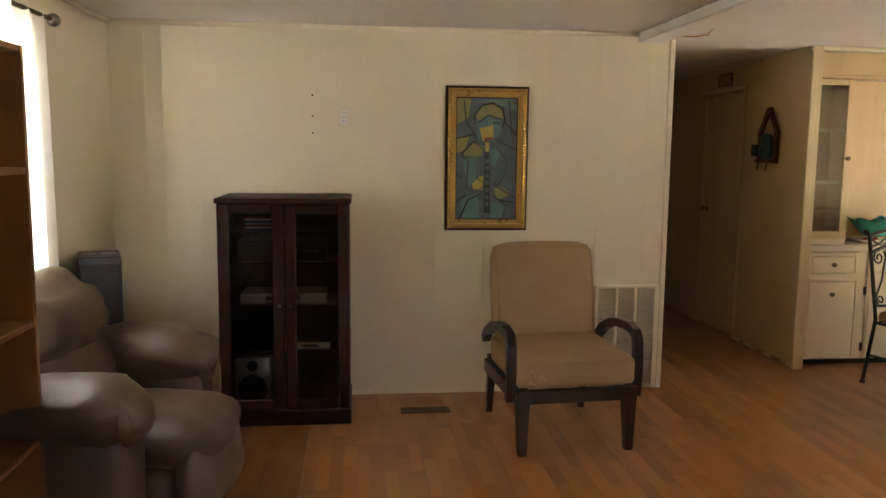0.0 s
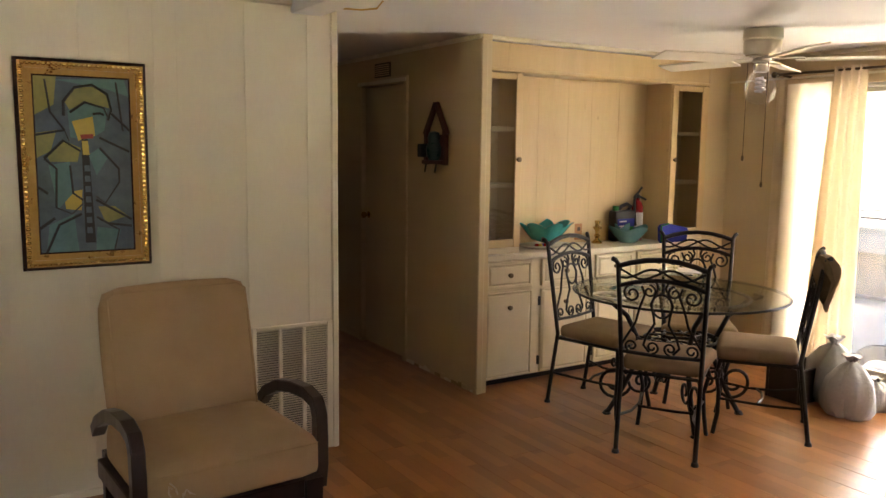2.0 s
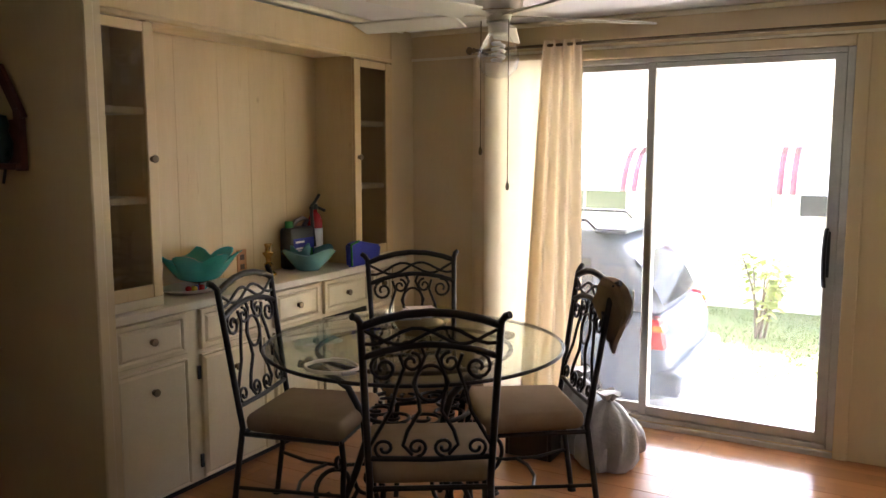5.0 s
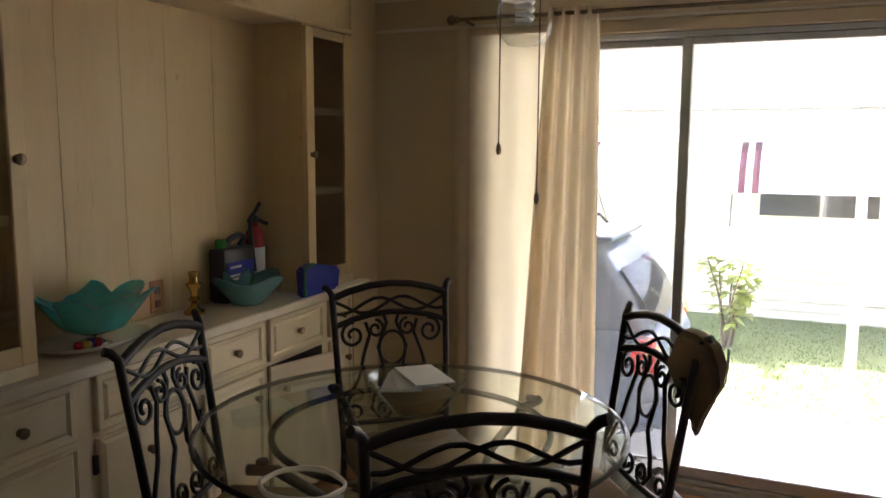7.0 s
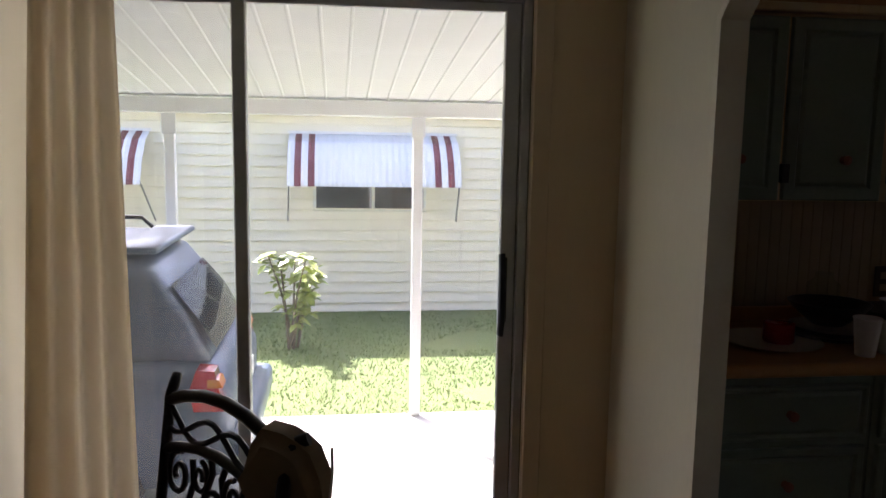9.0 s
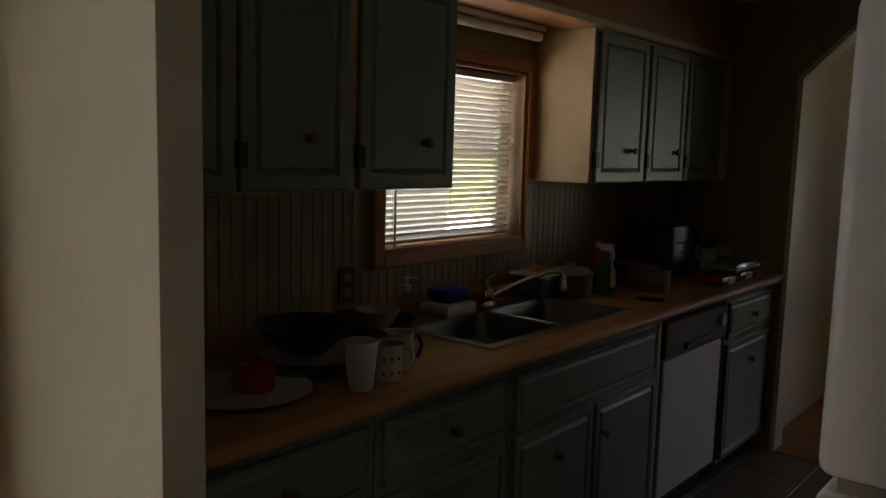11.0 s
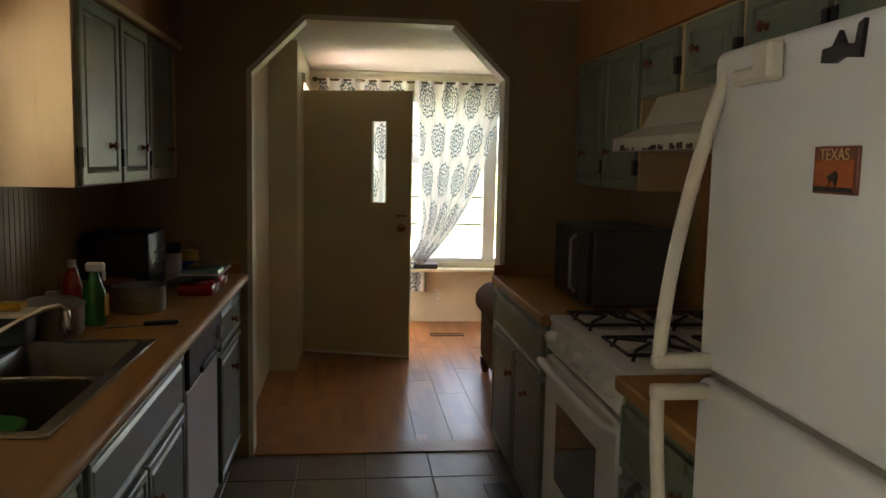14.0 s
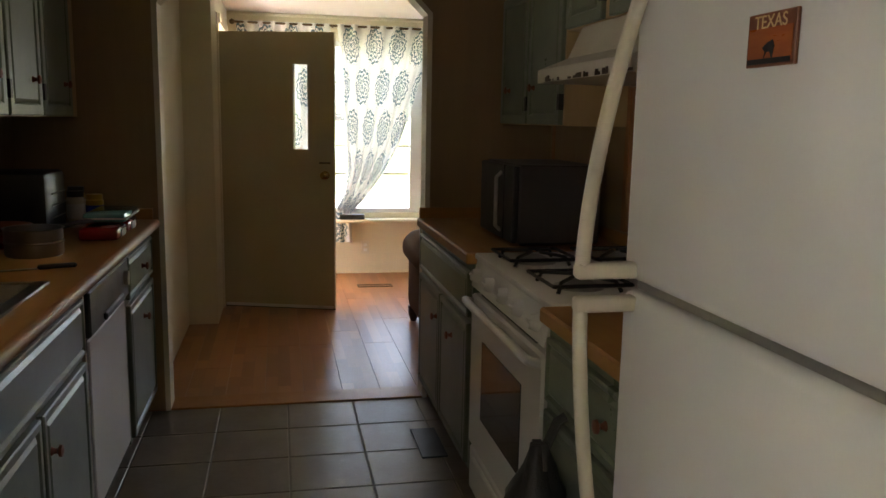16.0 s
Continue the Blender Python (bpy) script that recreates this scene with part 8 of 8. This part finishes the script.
for s in (-1, 1):
    cushion("arm", -0.40, 0.25, s * 0.40 - 0.115, s * 0.40 + 0.115, 0.05, 0.52, 0.05, LEATHER, rc, 0.01)
    cushion("arm_pad", -0.38, 0.28, s * 0.41 - 0.15, s * 0.41 + 0.15, 0.45, 0.69, 0.11, LEATHER, rc, 0.02, crease=0.05)
    bm = bmesh.new()
    put_lathe(bm, [(0.0, 0.03), (0.05, 0.028), (0.085, 0.018), (0.098, 0.0), (0.0, -0.01)], sides=24)
    bmesh.ops.transform(bm, matrix=Matrix.Translation((0.25, s * 0.41, 0.55)) @ Matrix.Rotation(radians(90), 4, 'Y') @ Matrix.Diagonal((1.0, 1.25, 1, 1)), verts=bm.verts)
    part("arm_front", bm, LEATHER, rc, smooth=50)
rc.matrix_basis = Matrix.Translation((-0.27, 3.76, 0)) @ Matrix.Rotation(radians(-8), 4, 'Z')

# bookcase by the window wall
bc = thing("bookcase", (-0.52, 2.9, 0), "orange-brown wooden bookcase with open shelves", "bookcase")
# Orange wood darkened: the shade on the bookcase is put into its colour.
WOODC = material("shaded_shelf_wood", (0.24, 0.095, 0.028), (0.16, 0.06, 0.018), rough=0.42, scale=2.4, stretch=(4, 4, 0.6), fine=24, contrast=0.8)
B0, B1, BX0, BX1, BT = 2.40, 3.24, -0.69, -0.36, 1.86
for y in (B0, B1 - 0.022):
    box("side", BX0, BX1, y, y + 0.022, 0.0, BT, WOODC, bc, bevel=0.002)
box("back", BX0, BX0 + 0.008, B0 + 0.022, B1 - 0.022, 0.02, BT - 0.02, WOODC, bc)
for z in (0.06, 0.50, 0.92, 1.44, BT - 0.022):
    box("shelf", BX0 + 0.008, BX1 - 0.003, B0 + 0.022, B1 - 0.022, z, z + 0.022, WOODC, bc, bevel=0.002)
rng = random.Random(3)
for z in (0.082, 0.522, 0.942):
    y = B0 + 0.05
    while y < B1 - 0.12:
        w, h = rng.uniform(0.018, 0.04), rng.uniform(0.18, 0.27)
        bk = box("book", BX0 + 0.03, BX0 + 0.03 + rng.uniform(0.16, 0.22), y, y + w, z, z + h, rng.choice((BLACK, ESPRESSO, P_TEAL, P_OLIVE)), bevel=0.002)
        tagged(bk, "dark clothbound book standing on a shelf", "book", "books in the bookcase")
        y += w + 0.003

# west window with sheer
w2_ = structure(new("window_2"), "living room window with white frame")
bm = bmesh.new()
for a in ((2.75, 2.79), (3.91, 3.95), (3.33, 3.37)):
    put_box(bm, -0.79, -0.75, *a, 0.85, 1.98)
for z in ((0.85, 0.89), (1.94, 1.98), (1.40, 1.43)):
    put_box(bm, -0.789, -0.751, 2.79, 3.91, *z)
part("window_frame", bm, WHITE_METAL, w2_)
pane = box("pane", -0.772, -0.768, 2.79, 3.91, 0.89, 1.94, CLEAR, w2_)
pane.visible_shadow = False
sc = thing("sheer_curtain", (-0.6, 3.5, 0.3), "white patterned sheer curtain at the window", "curtain")
drape("sheer", 2.72, 4.06, 2.10, 0.30, -0.60, 7, 0.028, SHEER, sc, gather=1.02, lean=0.03, seed=2)
rod2 = thing("curtain_rod", (-0.6, 3.4, 2.08), "brushed nickel curtain rod with round finials", "curtain rod")
tube("rod", [(-0.60, 2.6, 2.085), (-0.60, 4.17, 2.085)], 0.011, ANTIQUE, rod2)
bm = bmesh.new()
put_lathe(bm, [(0.012, 0), (0.02, 0.008), (0.014, 0.018), (0.03, 0.04), (0.028, 0.058), (0.01, 0.07), (0, 0.07)], sides=16)
bmesh.ops.transform(bm, matrix=Matrix.Translation((-0.60, 4.16, 2.085)) @ Matrix.Rotation(radians(-90), 4, 'X'), verts=bm.verts)
part("finial", bm, STEEL, rod2, smooth=60)
for y in (2.7, 4.09):
    tube("bracket", [(-0.70, y, 2.075), (-0.60, y, 2.075)], 0.007, ANTIQUE, rod2, 6)

# ---- hallway ----
d2 = structure(new("door_2"), "closed beige hallway door with a brass knob")
box("slab", 3.846, 3.884, 6.628, 7.292, 0.012, 2.022, CREAM_DINING, d2, bevel=0.003)
bm = bmesh.new()
put_lathe(bm, [(0.026, 0), (0.026, 0.005), (0.011, 0.01), (0.011, 0.025), (0.024, 0.035), (0.026, 0.05), (0.015, 0.06), (0, 0.061)], sides=20)
bmesh.ops.transform(bm, matrix=Matrix.Translation((3.846, 7.235, 1.035)) @ Matrix.Rotation(radians(-90), 4, 'Y'), verts=bm.verts)
part("door_knob", bm, BRASS, d2, "brass knob", smooth=50)
bm = bmesh.new()
put_box(bm, 3.812, 3.83, 6.575, 6.62, 0, 2.075, 0.003)
put_box(bm, 3.812, 3.83, 7.30, 7.345, 0, 2.075, 0.003)
put_box(bm, 3.813, 3.83, 6.62, 7.30, 2.03, 2.075, 0.003)
part("casing", bm, CREAM_DINING, d2)
box("head_strip", 3.80, 3.8115, 6.58, 7.34, 2.035, 2.062, TRIM, d2, bevel=0.002)
# Added solid block, unseen, closing off the space behind the shut door.
structure(box("wall_closet", 3.90, 4.5, 6.11, 8.6, 0, H - 0.001, DARK_PANEL), "unseen solid block filling the space behind the hallway door")
hv = thing("hall_grille", (3.825, 6.92, 2.08), "small brown air grille above the hallway door", "grille")
box("frame", 3.822, 3.8295, 6.84, 7.09, 2.085, 2.19, BROWN_PL, hv, bevel=0.002)
for k in range(6):
    box("louvre", 3.8185, 3.8217, 6.855, 7.075, 2.095 + 0.015 * k, 2.102 + 0.015 * k, CREAM_DINING, hv)
orn = thing("wall_ornament", (3.80, 6.1, 1.42), "house-shaped dark red wooden wall ornament with a teal figure", "ornament")
RW = material("red_brown_wood", (0.11, 0.025, 0.015), (0.07, 0.016, 0.01), rough=0.4, scale=8, fine=60)
for s in (-1, 1):
    box("roof_bar", -0.012, 0.012, -0.018, 0.018, 0, 0.235, RW, orn, bevel=0.003, m=Matrix.Translation((3.805, 6.075, 1.83)) @ Matrix.Rotation(radians(180 + s * 27), 4, 'X'))
    box("upright", 3.79, 3.822, 6.075 + s * 0.09 - 0.015, 6.075 + s * 0.09 + 0.015, 1.42, 1.66, RW, orn, bevel=0.003)
box("back_board", 3.815, 3.828, 5.99, 6.16, 1.44, 1.62, RW, orn)
box("base_bar", 3.77, 3.822, 5.975, 6.175, 1.425, 1.45, RW, orn, bevel=0.003)
DTEAL = material("dark_teal_ceramic", (0.02, 0.07, 0.07), (0.03, 0.10, 0.09), rough=0.3, scale=20, fine=80, bump=0.2)
lathe("figure", [(0.03, 1.451), (0.045, 1.48), (0.05, 1.53), (0.035, 1.575), (0.04, 1.60), (0.03, 1.635), (0, 1.645)], (3.79, 6.075, 0), DTEAL, orn, 20, label="dark teal figure")
for y in (6.03, 6.13):
    tube("hanging_strand", [(3.775, y, 1.43), (3.77, y + 0.01, 1.37)], 0.006, BLACK, orn, 6)
box("side_block", 3.745, 3.80, 6.14, 6.19, 1.47, 1.56, BLACK, orn, bevel=0.006)
orn.matrix_basis = Matrix.Translation((3.80, 6.19, 1.455)) @ Matrix.Diagonal((1, 1.3, 1, 1))
wire = tube("loose_wire", [(2.70, 5.25, H - 0.02), (2.76, 5.15, H - 0.035), (2.82, 5.10, H - 0.03), (2.80, 5.0, H - 0.012)], 0.004, YELLOW, sides=6)
tagged(wire, "short loose wire hanging from the ceiling corner", "wire")

# ---- entry ----
fdo = structure(new("door_3"), "open olive-beige front door with a narrow window")
hinge = Vector((5.462, -2.665, 0))
free = Vector((4.675, -2.425, 0))
dvec = (free - hinge).normalized()
md = Matrix.Translation(hinge) @ Matrix.Rotation(math.atan2(dvec.y, dvec.x), 4, 'Z')
LD = (free - hinge).length
OLIVE = material("olive_beige_door_paint", (0.50, 0.43, 0.27), (0.45, 0.38, 0.23), rough=0.5, scale=2, fine=70, bump=0.08)
bm = bmesh.new()
wx0, wx1, wz0, wz1 = LD - 0.295, LD - 0.19, 1.165, 1.755
put_box(bm, 0, wx0, -0.02, 0.02, 0.015, 1.975, 0, md)
put_box(bm, wx1, LD, -0.02, 0.02, 0.015, 1.975, 0, md)
put_box(bm, wx0, wx1, -0.02, 0.02, 0.015, wz0, 0, md)
put_box(bm, wx0, wx1, -0.02, 0.02, wz1, 1.975, 0, md)
slab = part("slab", bm, OLIVE, fdo)
# Sweep strip in white, so its bright line of light lies in the colour.
for side in (-1, 1):
    bm = bmesh.new()
    put_box(bm, 0.01, LD - 0.01, side * 0.0225 - 0.0015, side * 0.0225 + 0.0015, 0.012, 0.034, 0, md)
    part("lit_door_sweep", bm, WHITE_METAL, slab, "metal sweep at the door foot, its line of light painted white")
bm = bmesh.new()
for a in ((wx0 - 0.014, wx0), (wx1, wx1 + 0.014)):
    put_box(bm, *a, -0.026, 0.026, wz0 - 0.014, wz1 + 0.014, 0, md)
for a in ((wz0 - 0.014, wz0), (wz1, wz1 + 0.014)):
    put_box(bm, wx0, wx1, -0.026, 0.026, *a, 0, md)
part("window_bead", bm, OLIVE, fdo)
bm = bmesh.new()
put_box(bm, wx0, wx1, -0.003, 0.003, wz0, wz1, 0, md)
FROST = glass("patterned_glass", (0.92, 0.94, 0.94), rough=0.2)
pn = part("pane", bm, FROST, fdo, "narrow patterned glass pane")
pn.visible_shadow = False
for s in (-1, 1):
    bm = bmesh.new()
    put_lathe(bm, [(0.03, 0), (0.03, 0.005), (0.011, 0.01), (0.011, 0.03), (0.026, 0.04), (0.027, 0.055), (0.012, 0.066), (0, 0.066)], sides=18)
    bmesh.ops.transform(bm, matrix=md @ Matrix.Translation((LD - 0.065, 0.0205 * s, 0.985)) @ Matrix.Rotation(radians(-90 * s), 4, 'X'), verts=bm.verts)
    part("door_knob", bm, BRASS, fdo, "brass knob", smooth=50)
    box("latch_plate", LD - 0.11, LD - 0.03, min(0.021 * s, 0.024 * s), max(0.021 * s, 0.024 * s), 1.065, 1.078, ANTIQUE, fdo, m=md)
box("strike_edge", LD + 0.0005, LD + 0.003, -0.012, 0.012, 0.94, 1.03, CHROME, fdo, m=md)
bm = bmesh.new()
put_box(bm, 0.0, LD, -0.006, 0.006, 0.002, 0.014, 0, md)
part("sweep", bm, BLACK, fdo, "dark bottom sweep")
bm = bmesh.new()
put_box(bm, 5.455, 5.48, -3.53, -3.46, 0, 2.10, 0.003)
put_box(bm, 5.456, 5.48, -3.46, -2.66, 2.03, 2.10, 0.003)
put_box(bm, 5.468, 5.48, -2.66, -2.60, 0, 2.10, 0.003)
part("casing", bm, TRIM, fdo)

# front window with frames, sill and curtains
w3 = structure(new("window_3"), "wide white front window with several panes")
bm = bmesh.new()
for a in ((2.45, 2.50), (3.79, 3.905), (5.0, 5.05)):
    put_box(bm, *a, -3.93, -3.86, 0.55, 2.05, 0.004)
for z in ((0.55, 0.59), (2.0, 2.05)):
    for a in ((2.50, 3.79), (3.905, 5.0)):
        put_box(bm, *a, -3.929, -3.861, *z, 0.004)
for z in (0.90, 1.15, 1.42, 1.70):
    for a in ((2.50, 3.79), (3.905, 5.0)):
        put_box(bm, *a, -3.905, -3.885, z - 0.01, z + 0.01)
for x in (3.15, 4.45):
    put_box(bm, x - 0.02, x + 0.02, -3.91, -3.88, 0.59, 2.0)
part("window_frame", bm, WHITE_METAL, w3)
for a in ((2.50, 3.79), (3.905, 5.0)):
    pane = box("pane", *a, -3.897, -3.893, 0.59, 2.0, CLEAR, w3)
    pane.visible_shadow = False
part_b = bmesh.new()
put_box(part_b, 2.40, 5.10, -3.90, -3.70, 0.475, 0.505, 0.006)
part("window_sill", part_b, TRIM, w3, "deep cream sill shelf")
fc = thing("front_curtain", (4.3, -3.72, 0.5), "white curtain printed with teal medallions, tied back", "curtain")


def swept_curtain(name, edge, left, y, waves, seed):
    """A panel hung from the rod whose free edge is swept aside to a tie low down."""
    bm = bmesh.new()
    layer = bm.loops.layers.uv.new("uv")
    rows, cols = 26, 60
    zs = [p[1] for p in edge]

    def at(table, z):
        for (xa, za), (xb, zb) in zip(table, table[1:]):
            if za >= z >= zb:
                return xa + (xb - xa) * (za - z) / (za - zb)
        return table[-1][0]
    grid = []
    for i in range(rows + 1):
        f = i / rows
        z = zs[0] + (zs[-1] - zs[0]) * f
        xr, xl = at(edge, z), at(left, z)
        line = []
        for j in range(cols + 1):
            u = j / cols
            d = 0.030 * math.sin(math.tau * waves * u + 0.7 * math.sin(4 * f)) + 0.012 * math.sin(math.tau * 2.3 * u + 5 * f)
            line.append(bm.verts.new((xl + (xr - xl) * u, y + d, z - 0.06 * f * f * u)))
        grid.append(line)
    for i in range(rows):
        for j in range(cols):
            fce = bm.faces.new((grid[i][j], grid[i][j + 1], grid[i + 1][j + 1], grid[i + 1][j]))
            for lp, (di, dj) in zip(fce.loops, ((0, 0), (0, 1), (1, 1), (1, 0))):
                lp[layer].uv = ((j + dj) / cols * 1.05, (i + di) / rows * 1.65)
    return part(name, bm, PRINTED, fc, "printed cotton panel", smooth=80)


swept_curtain("panel", [(3.72, 2.18), (3.80, 1.90), (3.90, 1.55), (4.02, 1.20), (4.16, 0.95), (4.32, 0.74), (4.46, 0.60)], [(4.57, 2.18), (4.52, 1.8), (4.50, 1.3), (4.47, 0.95), (4.50, 0.75), (4.58, 0.60)], -3.74, 7, 1)
drape("panel", 4.62, 5.40, 2.18, 0.45, -3.74, 7, 0.03, PRINTED, fc, gather=0.95, axis='x', seed=4, label="printed cotton panel")
drape("panel", 2.62, 3.35, 2.18, 0.45, -3.74, 7, 0.03, PRINTED, fc, gather=0.95, axis='x', seed=8, label="printed cotton panel")
drape("tail", 4.46, 4.60, 0.60, 0.30, -3.735, 2, 0.02, PRINTED, fc, gather=1.4, axis='x', seed=9)
rod3 = thing("curtain_rod", (4.0, -3.74, 2.15), "slim curtain rod above the front window", "curtain rod")
tube("rod", [(2.5, -3.74, 2.165), (5.42, -3.74, 2.165)], 0.010, ANTIQUE, rod3)
lathe("finial", [(0, 2.14), (0.02, 2.15), (0.024, 2.165), (0.02, 2.18), (0, 2.19)], (5.435, -3.74, 0), ANTIQUE, rod3, 14)
for x in (2.6, 4.6, 5.38):
    tube("bracket", [(x, -3.83, 2.16), (x, -3.75, 2.16)], 0.007, ANTIQUE, rod3, 6)
bx = thing("sill_box", (4.44, -3.73, 0.505), "small dark grey box on the window sill", "box")
box("case", 4.33, 4.55, -3.79, -3.71, 0.5055, 0.55, BIN, bx, bevel=0.006)
o3 = thing("wall_outlet", (4.31, -3.825, 0.24), "white outlet plate below the window", "outlet")
box("plate", 4.275, 4.345, -3.8295, -3.824, 0.18, 0.295, OFFWHITE, o3, bevel=0.001)
for z in (0.215, 0.26):
    box("socket", 4.294, 4.326, -3.8235, -3.8215, z - 0.013, z + 0.013, WHITE, o3)
r3 = thing("floor_register", (4.29, -3.25, 0), "brown floor register under the front window", "register")
bm = bmesh.new()
for a in ((4.145, 4.435, -3.30, -3.285), (4.145, 4.435, -3.215, -3.20), (4.145, 4.16, -3.285, -3.215), (4.42, 4.435, -3.285, -3.215)):
    put_box(bm, *a, 0.0, 0.006)
for k in range(14):
    put_box(bm, 4.166 + k * 0.018, 4.173 + k * 0.018, -3.285, -3.215, 0.0, 0.004)
part("grille", bm, BROWN_PL, r3)

sofa = thing("sofa", (3.4, -1.6, 0), "olive brown upholstered sofa with rolled arms", "sofa")
cushion("base", 2.60, 4.10, -2.10, -1.20, 0.10, 0.36, 0.04, GREY_SUEDE, sofa, 0.01)
cushion("seat_cushion", 2.75, 4.02, -2.12, -1.40, 0.34, 0.50, 0.06, GREY_SUEDE, sofa, 0.03)
cushion("backrest", 2.70, 4.06, -1.42, -1.17, 0.30, 0.86, 0.09, GREY_SUEDE, sofa, 0.03)
for x in (2.60, 4.11):
    cushion("arm", x - 0.09, x + 0.09, -2.12, -1.20, 0.10, 0.52, 0.04, GREY_SUEDE, sofa, 0.01)
    cushion("arm_pad", x - 0.13, x + 0.13, -2.14, -1.20, 0.42, 0.64, 0.10, GREY_SUEDE, sofa, 0.015)
for x in (2.62, 4.16):
    for y in (-2.05, -1.30):
        lathe("foot", [(0.02, 0.0), (0.035, 0.05), (0.04, 0.11)], (x, y, 0), ESPRESSO, sofa, 14)
pl = thing("plush_throw", (4.08, -1.5, 0.66), "dark brown plush throw lying over the sofa arm", "throw")
cushion("throw", 3.96, 4.17, -1.75, -1.35, 0.65, 0.80, 0.06, FUR, pl, 0.02, crease=0.12)

# ---- floor pieces ----
floor_ob = bpy.data.objects["floor"]
KX0, KX1, KY0, KY1 = 3.74, 6.20, -0.51, 2.90


def plate_mesh(name, sx, sy, t, edge, mat):
    bm = bmesh.new()
    put_box(bm, 0, sx, 0, sy, -t, 0)
    top = [e for e in bm.edges if all(v.co.z > -1e-6 for v in e.verts)]
    bmesh.ops.bevel(bm, geom=top, offset=edge, segments=1, affect='EDGES')
    bmesh.ops.recalc_face_normals(bm, faces=bm.faces)
    me = bpy.data.meshes.new(name)
    bm.to_mesh(me)
    bm.free()
    me.materials.append(mat)
    return me


tile_me = plate_mesh("tile", 0.308, 0.308, 0.010, 0.0025, TILE)
TS = 0.3135
i = 0
x = 4.7245 - 4 * TS
while x < 6.2:
    y = -0.458 - TS * 0 - 0.045
    while y < 2.9:
        if 4.2 < x + TS and x < 5.75:
            tl = new("tile", tile_me)
            tl.parent, tl.location = floor_ob, (x + 0.0027, y + 0.0027, 0.0)
        y += TS
    x += TS
structure(box("floor_kitchen_bed", KX0, KX1, KY0, KY1, -0.0119, -0.0035, GROUT), "grey grout bed under the kitchen tiles")

BW, BL = 0.195, 1.25
STRIPS = {}


def board_mesh(length):
    key = round(length, 3)
    if key not in STRIPS:
        STRIPS[key] = plate_mesh("floor_board", BW - 0.0012, length - 0.0012, 0.010, 0.0008, BOARD)
    return STRIPS[key]


rng = random.Random(21)
rest = []
col = 0
x = -0.70
while x < 6.2:
    y = -3.83 - rng.choice((0.2, 0.5, 0.8, 1.05))
    while y < 8.6:
        a, b = max(y, -3.83), min(y + BL, 8.6)
        spans = [(a, b)]
        x1 = min(x + BW, 6.2)
        if x1 > KX0 - 0.02:
            spans = [(max(p, q0), min(q, q1)) for p, q in spans for q0, q1 in ((-9, -0.52), (2.885, 99)) if min(q, q1) - max(p, q0) > 0.02]
        for p, q in spans:
            if p > 5.4 and (x1 < 2.65 or x > 3.85) and not (x > 3.85 and p < 6.0):
                continue
            if x < 2.3 and p < 2.6 or x > 3.9 and p < -3.0:
                rest.append((x, p, q))
                continue
            bd = new("floor_board", board_mesh(q - p))
            bd.parent, bd.location = floor_ob, (x, p, 0.0)
        y += BL
    x += BW
    col += 1
bm = bmesh.new()
for x, p, q in rest:
    put_box(bm, x, x + BW - 0.0012, p, q - 0.0012, -0.010, 0.0)
tagged(part("floor_boards_rest", bm, BOARD, floor_ob), kind="stuff")
